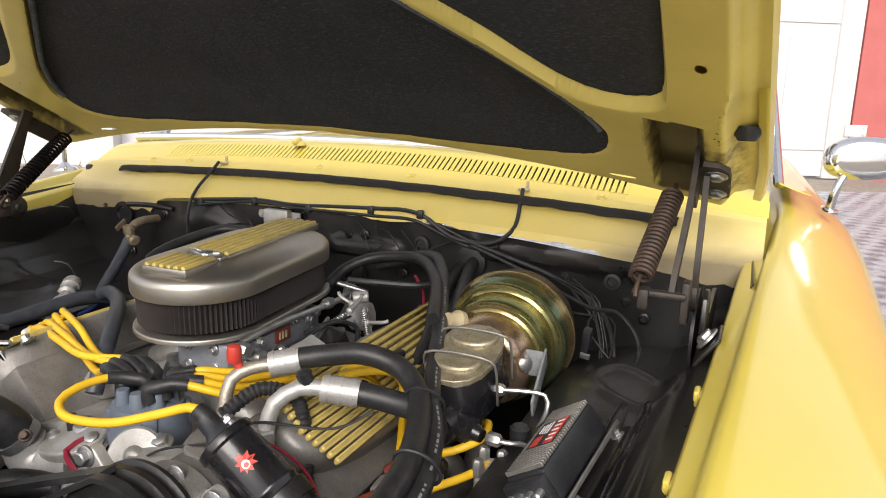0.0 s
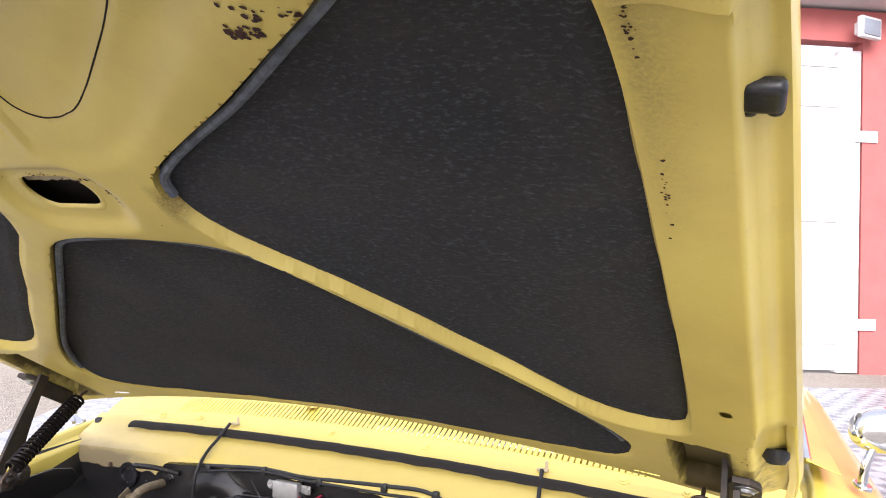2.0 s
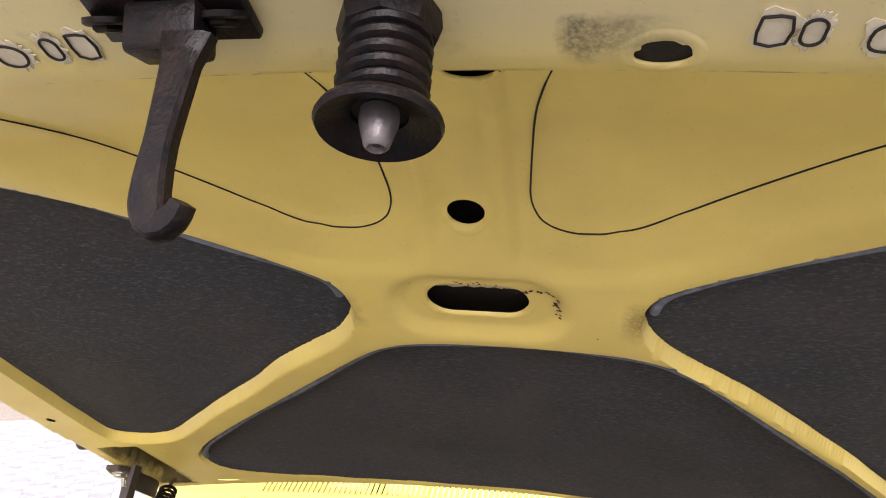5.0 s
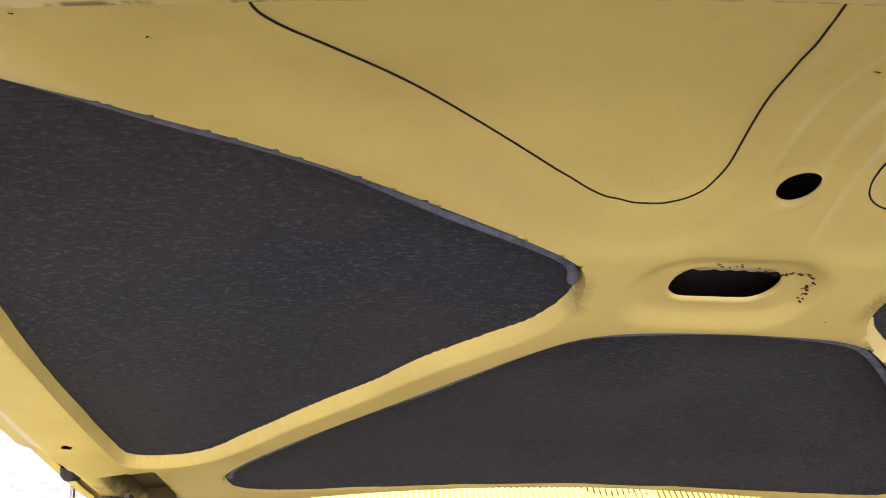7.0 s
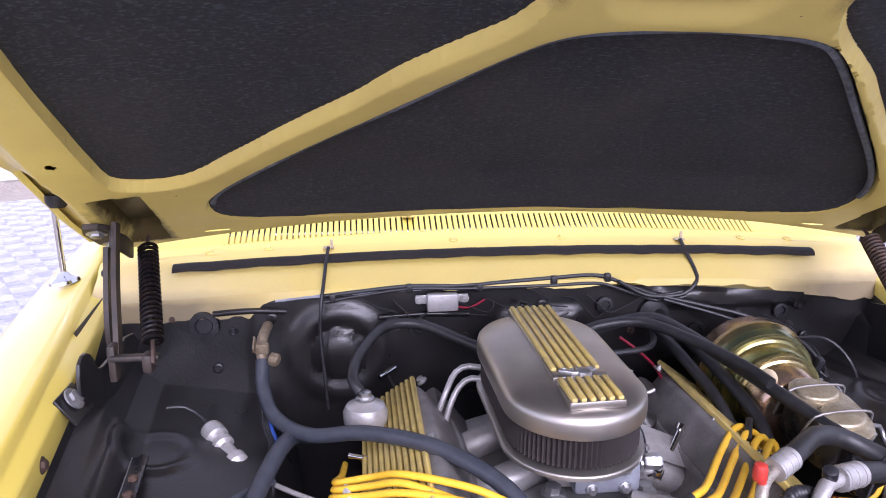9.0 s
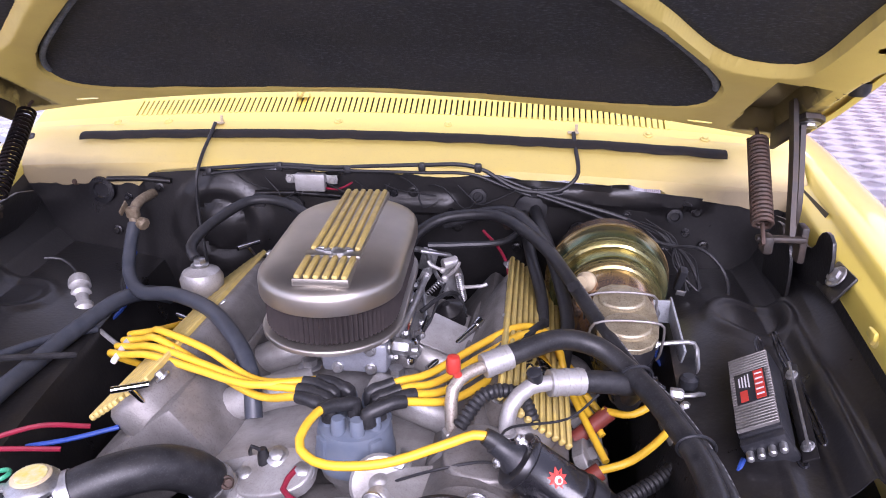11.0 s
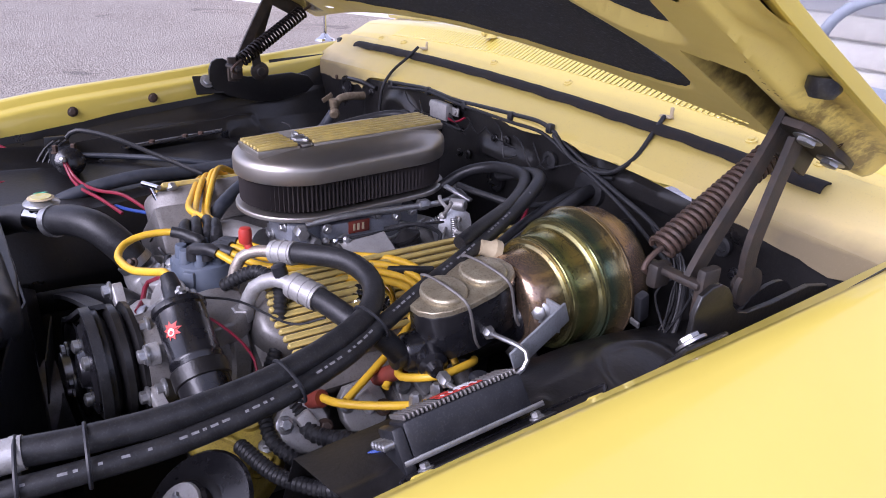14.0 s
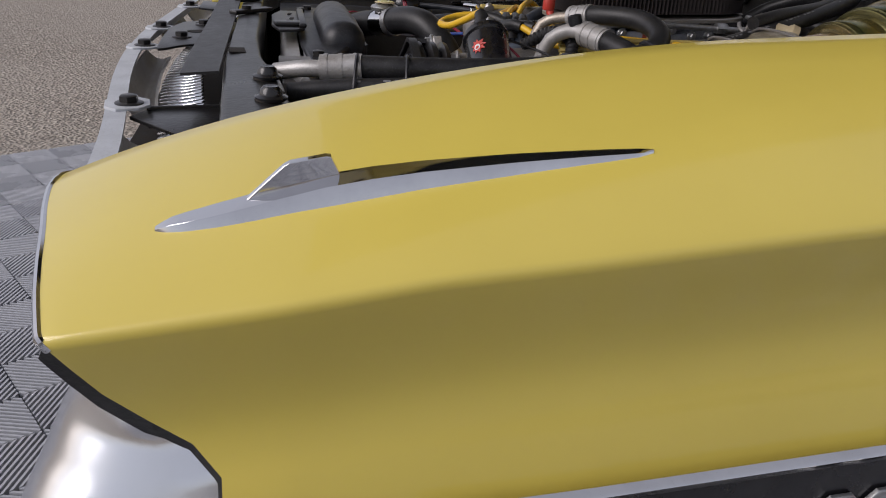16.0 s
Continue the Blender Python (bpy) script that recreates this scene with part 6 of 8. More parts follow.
part("ring", tube([(-0.283 + 0.013 * math.cos(a), -0.520 + 0.010 * math.sin(a), 0.934 + 0.003 * math.cos(a)) for a in np.linspace(0, 2 * math.pi, 20)], 0.0028, 8, straight=True), worn("green_plastic_ring", (0.03, 0.30, 0.16), (0.02, 0.20, 0.10), 0.4), fil, "green plastic ring")

# engine block, heads, intake
eng = thing("engine", "V8 engine with dirty aluminium intake manifold", "engine")
part("block", box((0.34, 0.52, 0.30), pose(0.04, -0.10, 0.66), 0.03), M_ALUD, eng)
for s in (-1, 1):
    part("head", box((0.17, 0.52, 0.11), pose(0.04 + s * 0.235, -0.10, 0.83, 0, s * 38, 0), 0.012), M_ALUD, eng)
part("intake", sheet(lambda u, v: (0.04 + 0.20 * (2 * u - 1), -0.37 + 0.52 * v, 0.875 - 0.045 * abs(2 * u - 1) ** 1.5 + 0.012 * math.cos(14 * v) * (1 - abs(2 * u - 1)) * float(step01(abs(2 * u - 1), 0.15, 0.4))), np.linspace(0, 1, 40), np.linspace(0, 1, 50), 0.02), M_ALU, eng, "cast aluminium intake manifold")
for k, (x, y) in enumerate(((-0.12, -0.20), (-0.12, -0.06), (-0.12, 0.08), (0.19, -0.22), (0.19, -0.05), (0.19, 0.10), (-0.02, -0.33), (0.15, -0.33))):
    part("intake_bolt", bolt((x, y, 0.855), (0.2 if x > 0 else -0.2, 0, 1), 0.009, 0.008), M_STEEL, eng)
for y in (-0.25, -0.12, 0.02):
    for s in (-1, 1):
        part("runner", tube([(0.04 + s * 0.05, y + 0.03, 0.885), (0.04 + s * 0.11, y, 0.885), (0.04 + s * 0.19, y, 0.850)], 0.026, 12), M_ALU, eng)
part("carburettor_spacer", box((0.15, 0.15, 0.025), pose(0.06, -0.08, 0.895), 0.006), M_ALU, eng)
part("timing_cover", box((0.22, 0.06, 0.26), pose(0.06, -0.385, 0.70), 0.02), M_ALUD, eng)
part("water_neck", join(tube([(-0.083, -0.411, 0.854), (-0.082, -0.407, 0.832), (-0.066, -0.400, 0.815), (-0.035, -0.392, 0.815), (0.0, -0.385, 0.822)], (0.0275, 0.040), 20), prism(chaikin([(-0.050, -0.030), (0.0, -0.040), (0.055, -0.028), (0.055, 0.028), (0.0, 0.040), (-0.050, 0.030)], 2), -0.006, 0.012, pose(-0.012, -0.386, 0.852, 18, -12, 0), 0.004)), M_ALU, eng, "cast aluminium thermostat housing", smooth=50)
for p in ((0.028, -0.392, 0.866), (-0.052, -0.386, 0.848), (-0.012, -0.372, 0.872)):
    part("neck_bolt", bolt(p, (0.1, -0.5, 0.9), 0.010, 0.010), M_STEEL, eng)
part("bypass_pipe", join(tube([(0.03, -0.41, 0.815), (0.05, -0.43, 0.828), (0.075, -0.445, 0.84)], 0.013, 14), lathe([(0.016, 0), (0.017, 0.003), (0.017, 0.012), (0.016, 0.014)], axis((0.045, -0.425, 0.825), (0.07, -0.443, 0.838)), 18)), M_STEEL, eng)
part("front_casting", prism(chaikin([(-0.05, -0.02), (0.02, -0.035), (0.06, -0.01), (0.05, 0.03), (-0.04, 0.03)], 2), -0.03, 0.02, pose(0.085, -0.435, 0.825, 30, 10, 20), 0.008), M_ALU, eng, "pale cast pump housing")
part("yellow_cover", prism(chaikin([(-0.04, -0.02), (0.04, -0.02), (0.04, 0.02), (-0.04, 0.02)], 2), 0, 0.02, pose(-0.01, -0.435, 0.785, 50, 0, 10), 0.006), M_GOLD, eng)
part("temp_sender", join(lathe([(0.008, 0), (0.008, 0.02), (0.005, 0.03)], at(-0.03, -0.375, 0.855), 12), tube([(-0.03, -0.375, 0.88), (-0.04, -0.385, 0.895), (-0.05, -0.37, 0.87), (-0.06, -0.33, 0.85)], 0.0025, 6)), M_RUBBER, eng)
part("front_bracket", prism(chaikin([(-0.06, -0.03), (0.05, -0.04), (0.09, 0.02), (0.03, 0.04), (-0.06, 0.03)], 1), 0, 0.014, pose(0.19, -0.425, 0.868, 25, 5, 10), 0.003), M_ALU, eng, "cast accessory bracket")
for x, y, z in ((0.13, -0.455, 0.868), (0.175, -0.455, 0.872), (0.235, -0.46, 0.880), (0.27, -0.40, 0.905), (0.155, -0.40, 0.895)):
    part("bracket_bolt", bolt((x, y, z), (0, -0.5, 0.9), 0.010, 0.010), M_STEEL, eng)
part("breather_dome", lathe([(0.020, -0.02), (0.030, -0.004), (0.036, 0), (0.037, 0.004), (0.034, 0.008), (0.014, 0.010), (0.009, 0.016), (0.006, 0.018)], axis((0.132, -0.418, 0.880), (0.172, -0.52, 0.935)), 30), M_ALU, eng, "round cast vacuum advance can")
part("vacuum_stem", join(lathe([(0.014, 0), (0.014, 0.03), (0.010, 0.034)], axis((0.112, -0.395, 0.858), (0.132, -0.418, 0.880)), 6), tube([(0.13, -0.42, 0.862), (0.11, -0.43, 0.85), (0.09, -0.44, 0.852)], 0.004, 8)), M_ALU, eng)
part("pump_body", lathe([(0.07, 0), (0.07, 0.05), (0.045, 0.07), (0.04, 0.09)], pose(0.06, -0.40, 0.72, 90), 24), M_ALUD, eng)
part("yellow_tag", box((0.05, 0.004, 0.03), pose(-0.04, -0.43, 0.785, 30, 0, 10), 0.001), M_GOLD, eng)
part("exhaust_manifold", join(*[tube([(0.37, y, 0.79), (0.41, y, 0.76), (0.42, -0.02, 0.70)], 0.020, 12) for y in (-0.30, -0.18, -0.06, 0.06)]), M_ALUD, eng)
for y in (-0.335, -0.245, -0.155):
    em_ = frame3((0.405, y, 0.800), (0.55, 0.1, -0.8), (0, 1, 0.1))
    part("exhaust_flange", join(prism(chaikin([(-0.035, -0.030), (0.02, -0.036), (0.035, -0.010), (0.035, 0.02), (0.01, 0.036), (-0.035, 0.028)], 1), -0.012, 0.006, em_, 0.003), box((0.03, 0.022, 0.016), em_ @ pose(-0.004, 0.004, 0.010, 0, 0, 20), 0.004)), M_ALU, eng, "pale cast exhaust flange")
    for e in (-1, 1):
        part("flange_bolt", bolt(em_ @ Vector((0.012 * e, 0.024 * e, 0.008)), em_.to_3x3() @ Vector((0, 0, 1)), 0.008, 0.010), M_SPRING if e > 0 else M_STEEL, eng)


def valve_cover(s):
    vc = thing("valve_cover", "grey cast valve cover with yellow painted fins", "valve cover", "valve covers")
    o = Vector((0.04 + s * 0.262, -0.095, 0.895))
    m = frame3(o, (s * 0.80, 0.0, -0.60), (0, 1, 0)) if s > 0 else frame3(o, (0.80, 0.0, 0.60), (0, 1, 0))
    out = chaikin([(-0.072, -0.262), (0.072, -0.262), (0.072, 0.262), (-0.072, 0.262)], 3)
    part("cover", join(prism(out, -0.05, 0.028, m, 0.016), prism([(a * 1.09, b * 1.025) for a, b in out], -0.056, -0.044, m, 0.003)), M_ALUD, vc, "dull cast cover")
    for k in range(11):
        x = (-0.058 if s > 0 else -0.068) + 0.0113 * k
        part("fin", box((0.0082, 0.49 - 0.004 * abs(k - 5), 0.010), m @ at(x, 0, 0.0305), 0.0022, 1), M_GOLD, vc, "yellow painted cast fin")
    for y in (-0.22, 0.0, 0.22):
        p = m @ Vector((-s * 0.058, y, 0.02)) if s > 0 else m @ Vector((0.058, y, 0.02))
        part("cover_screw", bolt(p, (m.to_3x3() @ Vector((0, 0, 1))), 0.007, 0.008), M_STEEL, vc)


for side in (1, -1):
    valve_cover(side)
for (x, y, z), a in (((-0.217, -0.346, 0.942), 20), ((-0.249, 0.173, 0.942), 50), ((-0.185, 0.07, 0.915), 70), ((-0.30, -0.02, 0.875), -30)):
    w = thing("wing_bolt", "chrome T-handle wing bolt on the valve cover", "bolt", "wing bolts")
    low = Vector((x + 0.035, y + 0.02, z - 0.075))
    part("stem", tube([low, (x, y, z)], 0.0042, 10), M_CHROME, w)
    part("handle", tube([Vector((x, y, z)) + 0.024 * Vector((math.cos(radians(a)), math.sin(radians(a)), 0.2)), Vector((x, y, z)) - 0.024 * Vector((math.cos(radians(a)), math.sin(radians(a)), -0.1))], 0.005, 10), M_CHROME, w)
w = thing("wing_bolt", "chrome T-handle wing bolt on the valve cover", "bolt", "wing bolts")
part("stem", tube([(0.155, -0.155, 0.885), (0.232, -0.062, 0.925)], 0.0052, 10), M_CHROME, w)
part("handle", lathe([(0.008, 0), (0.009, 0.012), (0.006, 0.016)], axis((0.224, -0.072, 0.921), (0.240, -0.052, 0.929)), 12), M_CHROME, w)
br = thing("breather", "dull metal breather cap with a rubber hose elbow", "breather cap")
part("can", lathe([(0.016, -0.03), (0.030, -0.026), (0.038, -0.012), (0.039, 0.006), (0.033, 0.018), (0.016, 0.026), (0.010, 0.034)], at(-0.292, 0.045, 0.925), 28), M_ALU, br)
part("nut", bolt((-0.292, 0.045, 0.955), (0, 0, 1), 0.011, 0.012), M_STEEL, br)
part("elbow_hose", tube([(-0.300, 0.045, 0.968), (-0.312, 0.06, 0.985), (-0.300, 0.12, 1.005), (-0.25, 0.20, 1.028), (-0.18, 0.21, 1.025), (-0.10, 0.16, 1.005), (-0.03, 0.12, 0.985)], 0.010, 12), M_RUBBER, br)
part("hose_clip", box((0.024, 0.02, 0.026), pose(-0.234, 0.215, 1.026, 0, 0, 10), 0.004), M_RUBBER, br)
oc = thing("oil_cap", "polished chrome push-in oil filler cap", "oil cap")
part("cap", lathe([(0.030, -0.02), (0.042, -0.012), (0.044, 0.0), (0.040, 0.010), (0.026, 0.020), (0.008, 0.024)], axis((0.312, -0.185, 0.910), (0.345, -0.195, 0.96)), 30), M_CHROME, oc)

# air cleaner
ac = thing("air_cleaner", "oval brushed aluminium air cleaner with yellow ribs", "air cleaner")
AM = pose(0.009, -0.031, 0.0, 2.0, 0, 2.0)
part("base", join(prism([(a, b) for a, b in stadium(0.107, 0.198, 20)], 0.966, 0.974, AM, 0.003)), M_BRUSH, ac, "aluminium base plate")
per = np.array(stadium(0.0995, 0.1905, 40) + [(0.0995, 0.091)])
cum = np.concatenate([[0], np.cumsum(np.hypot(*np.diff(per, axis=0).T))])
pl = [(float(np.interp(d, cum, per[:, 0])), float(np.interp(d, cum, per[:, 1]))) for d in np.linspace(0, cum[-1], 260, endpoint=False)]
pleats = [(p[0] * (0.945 if i % 2 else 1.0), p[1] * (0.972 if i % 2 else 1.0)) for i, p in enumerate(pl)]
part("filter", prism(pleats, 0.980, 1.034, AM), M_PAPER, ac, "dark red-brown pleated filter", smooth=0)
# lid: rim, shoulder and crowned top
rows = [(0.1035 - d, 0.1945 - d, z) for d, z in ((0.0, 1.027), (-0.0025, 1.028), (-0.0035, 1.032), (-0.0035, 1.050), (-0.002, 1.056), (0.002, 1.0605), (0.007, 1.0635), (0.012, 1.0655), (0.02, 1.068), (0.04, 1.0712), (0.06, 1.0735), (0.085, 1.0745))]
V, Fc = [], []
for hw, hl, z in rows:
    V += [tuple(AM @ Vector((a, b, z))) for a, b in stadium(hw, hl, 28)]
n = len(stadium(0.1, 0.2, 28))
for k in range(len(rows) - 1):
    Fc += [(k * n + i, k * n + (i + 1) % n, (k + 1) * n + (i + 1) % n, (k + 1) * n + i) for i in range(n)]
Fc += [tuple(range(n - 1, -1, -1)), tuple(range((len(rows) - 1) * n, len(rows) * n))]
part("lid", (V, Fc), M_BRUSH, ac, "brushed aluminium lid")
for y0, y1 in ((-0.082, 0.186), (-0.180, -0.106)):
    part("rib_panel", box((0.080, y1 - y0, 0.012), AM @ at(0.006, (y0 + y1) / 2, 1.0720), 0.002), M_BRUSH, ac)
    for k in range(6):
        part("rib", box((0.0088, y1 - y0 - 0.004, 0.009), AM @ at(-0.0270 + 0.0132 * k, (y0 + y1) / 2, 1.0785), 0.003, 2), M_GOLD, ac, "yellow painted rib")
part("cross_bar", box((0.083, 0.020, 0.006), AM @ at(0.006, -0.094, 1.0765), 0.002), M_BRUSH, ac)
part("emblem", join(lathe([(0.013, 0), (0.012, 0.004), (0.006, 0.007), (0.0, 0.007)], AM @ at(0.014, -0.093, 1.079), 8), *[box((0.026, 0.008, 0.005), AM @ pose(0.006 + q * 0.016, -0.094 + 0.004 * abs(q), 1.081, 0, 0, 24 * q), 0.0025) for q in (-1, 0, 1)], *[box((0.010, 0.005, 0.005), AM @ pose(-0.014 + 0.010 * q, -0.084 - 0.004 * (q % 2), 1.082, 0, 0, 40 * q), 0.002) for q in range(5)]), M_STEEL, ac, "worn metal emblem")

# carburettor
cb = thing("carburettor", "grey zinc four-barrel carburettor with linkage", "carburettor")
part("main_body", box((0.125, 0.15, 0.045), pose(0.055, -0.085, 0.928), 0.008), M_CARB, cb)
part("float_bowl", box((0.10, 0.055, 0.050), pose(0.055, -0.185, 0.930), 0.008), M_CARB, cb)
part("float_bowl", box((0.10, 0.045, 0.050), pose(0.055, 0.015, 0.930), 0.008), M_CARB, cb)
part("air_horn", box((0.11, 0.17, 0.02), pose(0.045, -0.08, 0.958), 0.006), M_CARB, cb)
part("name_plate", box((0.002, 0.040, 0.022), pose(0.1195, -0.095, 0.940), 0.0005), M_RUSTRED, cb, "worn red plate")
for k, y in enumerate((-0.105, -0.097, -0.088)):
    part("plate_mark", box((0.001, 0.004, 0.012), pose(0.1212, y, 0.940), 0.0), M_TAN, cb)
for x, y, z in ((0.119, -0.06, 0.955), (0.119, -0.02, 0.945), (0.119, -0.155, 0.945), (0.107, -0.20, 0.945), (0.107, -0.175, 0.915), (0.107, 0.02, 0.945), (0.107, 0.0, 0.92), (0.03, -0.214, 0.945), (0.08, -0.214, 0.945), (0.03, -0.214, 0.915), (0.08, -0.214, 0.915)):
    part("carb_screw", bolt((x, y, z), (1, 0, 0) if x > 0.1 else (0, -1, 0), 0.006, 0.007), M_STEEL, cb)
part("fuel_pipe", join(tube([(0.112, -0.19, 0.955), (0.125, -0.13, 0.965), (0.128, -0.02, 0.962), (0.128, 0.07, 0.960), (0.118, 0.115, 0.968), (0.085, 0.125, 0.972), (0.05, 0.10, 0.970)], 0.0055, 10), lathe([(0.010, 0), (0.010, 0.018), (0.007, 0.022)], axis((0.127, 0.02, 0.962), (0.128, 0.07, 0.962)), 6)), M_STEEL, cb, "bare steel fuel pipe")
part("choke_pull", lathe([(0.016, 0), (0.018, 0.012), (0.014, 0.022), (0.008, 0.028)], axis((-0.015, -0.10, 0.935), (-0.075, -0.11, 0.945)), 18), M_STEEL, cb)
part("linkage", join(tube([(0.125, -0.17, 0.915), (0.14, -0.12, 0.905), (0.138, -0.05, 0.912), (0.12, 0.04, 0.93)], 0.0035, 8), tube([(0.135, -0.15, 0.93), (0.142, -0.13, 0.895)], 0.004, 8), helix((0.128, -0.155, 0.908), (0.142, -0.095, 0.905), 0.007, 0.0016, 9, 5, 10), box((0.004, 0.03, 0.035), pose(0.130, -0.135, 0.915, 20), 0.002)), M_STEEL, cb)
part("throttle_bracket", join(box((0.03, 0.004, 0.045), pose(0.12, 0.115, 0.955, 0, 15, 0), 0.002), box((0.06, 0.012, 0.006), pose(0.135, 0.10, 0.975, 0, 14, 20), 0.002), tube([(0.12, 0.11, 0.96), (0.15, 0.07, 0.93), (0.19, 0.03, 0.915)], 0.004, 8), helix((0.13, 0.10, 0.945), (0.10, 0.12, 0.905), 0.006, 0.0014, 10, 5, 10)), M_STEEL, cb)
TB = Vector((0.168, 0.070, 0.935))
part("throttle_plate", prism(chaikin([(-0.028, -0.024), (0.020, -0.030), (0.034, -0.004), (0.022, 0.028), (-0.022, 0.022)], 1), -0.002, 0.002, frame3(TB, (0.55, 0.75, -0.1), (-0.2, 0.2, 1)), 0.0005), M_STEEL, cb, "worn throttle bracket plate")
for dx, dy, dz, ex_, ez_ in ((-0.010, -0.012, 0.012, 0.020, 0.034), (0.012, 0.006, 0.010, 0.010, -0.044), (0.020, -0.004, -0.008, 0.034, 0.010), (-0.016, 0.004, 0.020, -0.020, 0.018)):
    p0 = TB + Vector((dx, dy - 0.006, dz))
    part("throttle_lever", join(tube([p0, p0 + Vector((ex_, -0.004, ez_ * 0.6)), p0 + Vector((ex_ * 1.3, -0.002, ez_))], 0.0034, 8), lathe([(0.006, -0.003), (0.006, 0.004), (0.003, 0.006)], axis(p0, p0 + Vector((0.3, -1, 0.3))), 10)), M_ALU, cb)
part("return_spring", helix(TB + Vector((0.014, -0.012, 0.016)), TB + Vector((0.022, -0.010, -0.034)), 0.0055, 0.0013, 13, 5, 10), M_STEEL, cb)
part("return_spring", helix(TB + Vector((-0.012, -0.012, 0.010)), TB + Vector((-0.05, -0.05, -0.02)), 0.0045, 0.0012, 12, 5, 10), M_STEEL, cb)
part("choke_barrel", lathe([(0.010, -0.014), (0.011, -0.012), (0.011, 0.012), (0.009, 0.014)], axis(TB + Vector((-0.004, 0.01, 0.030)), TB + Vector((0.03, 0.03, 0.034))), 16), M_ALU, cb)
part("dashpot", lathe([(0.018, -0.025), (0.021, -0.02), (0.022, 0.006), (0.024, 0.008), (0.024, 0.013), (0.016, 0.018), (0.006, 0.026)], axis((0.178, -0.030, 0.918), (0.165, -0.045, 0.96)), 24), M_BLACK, cb, "black dashpot can")
part("heat_shield", prism([(-0.05, -0.03), (0.05, -0.04), (0.055, 0.03), (-0.03, 0.045)], 0, 0.003, pose(0.185, -0.105, 0.912, 18, 22, 10), 0.0008), M_ALU, cb, "bare sheet-metal shield")
part("control_rod", tube([(0.125, -0.17, 0.925), (0.15, -0.10, 0.935), (0.155, 0.0, 0.938), TB + Vector((-0.01, -0.015, 0.0))], 0.0024, 8), M_RUBBER, cb)
part("control_rod", tube([(0.13, -0.05, 0.93), (0.165, -0.01, 0.945), (0.185, 0.03, 0.925), (0.20, 0.0, 0.90)], 0.004, 8), M_RUBBER, cb)
rq = random.Random(12)
for k in range(9):
    p0 = Vector((0.128 + rq.uniform(0, 0.014), -0.195 + 0.016 * k, 0.905 + rq.uniform(0, 0.026)))
    part("linkage_joint", join(lathe([(0.0055, -0.004), (0.0065, -0.002), (0.0065, 0.004), (0.003, 0.007)], axis(p0, p0 + Vector((1, rq.uniform(-0.6, 0.6), rq.uniform(-0.2, 0.5)))), 8), tube([p0, p0 + Vector((rq.uniform(-0.005, 0.012), rq.uniform(0.008, 0.03), rq.uniform(-0.022, 0.016)))], 0.0024, 6)), M_CHROME if k % 3 == 0 else M_STEEL, cb)
part("fuel_inlet", join(lathe([(0.010, 0), (0.012, 0.003), (0.012, 0.022), (0.009, 0.026)], axis((0.112, -0.20, 0.948), (0.16, -0.21, 0.95)), 6), tube([(0.112, -0.188, 0.936), (0.145, -0.185, 0.934)], 0.008, 12)), M_STEEL, cb)
part("throttle_cable", tube([(0.12, 0.11, 0.985), (0.18, 0.12, 0.985), (0.26, 0.15, 0.985), (0.30, 0.25, 0.99)], 0.006, 8), M_RUBBER, cb)
part("stud_nut", bolt((-0.02, -0.19, 0.90), (0, 0, 1), 0.012, 0.012), M_STEEL, cb)
part("stud_nut", bolt((0.115, -0.20, 0.90), (0, 0, 1), 0.012, 0.012), M_STEEL, cb)

# distributor with leads
ds = thing("distributor", "blue-grey distributor cap with yellow ignition leads", "distributor")
DX, DY = 0.088, -0.352
part("body", lathe([(0.030, 0.80), (0.034, 0.845), (0.046, 0.852), (0.050, 0.868)], at(DX, DY, 0), 30), M_ALUD, ds)
part("cap", lathe([(0.0505, 0.866), (0.0525, 0.870), (0.0525, 0.884), (0.050, 0.890), (0.049, 0.912), (0.046, 0.921), (0.030, 0.926), (0.012, 0.926)], at(DX, DY, 0), 36), M_CAP, ds, "blue-grey plastic cap")
for k in range(4):
    a = radians(45 + 90 * k)
    part("cap_rib", box((0.012, 0.02, 0.04), pose(DX + 0.047 * math.cos(a), DY + 0.047 * math.sin(a), 0.898, 0, 0, 45 + 90 * k), 0.004), M_CAP, ds)
part("clip", box((0.02, 0.012, 0.03), pose(DX - 0.045, DY + 0.03, 0.915, 0, 0, 30), 0.003), M_STEEL, ds)
tow = [(DX + 0.032 * math.cos(radians(20 + 45 * k)), DY + 0.032 * math.sin(radians(20 + 45 * k))) for k in range(8)]
for x, y in tow + [(DX, DY)]:
    part("tower", lathe([(0.010, 0.918), (0.009, 0.940), (0.008, 0.944)], at(x, y, 0), 14), M_CAP, ds)


def lead(points, boot_len=0.045, end_boot=None):
    """One yellow lead with its black boot at the cap."""
    P = smooth_path(points, 0.006)
    k = next((i for i, p in enumerate(P) if (p - P[0]).length > boot_len), 4)
    part("lead_boot", tube([P[0] + Vector((0, 0, -0.016)), P[0]] + P[2:k + 1:3], (0.0105, 0.0085), 12, 0.008), M_RUBBER, ds, "black lead boot")
    part("lead", tube(points, 0.0056, 10), M_WIRE, ds, "yellow silicone ignition lead")


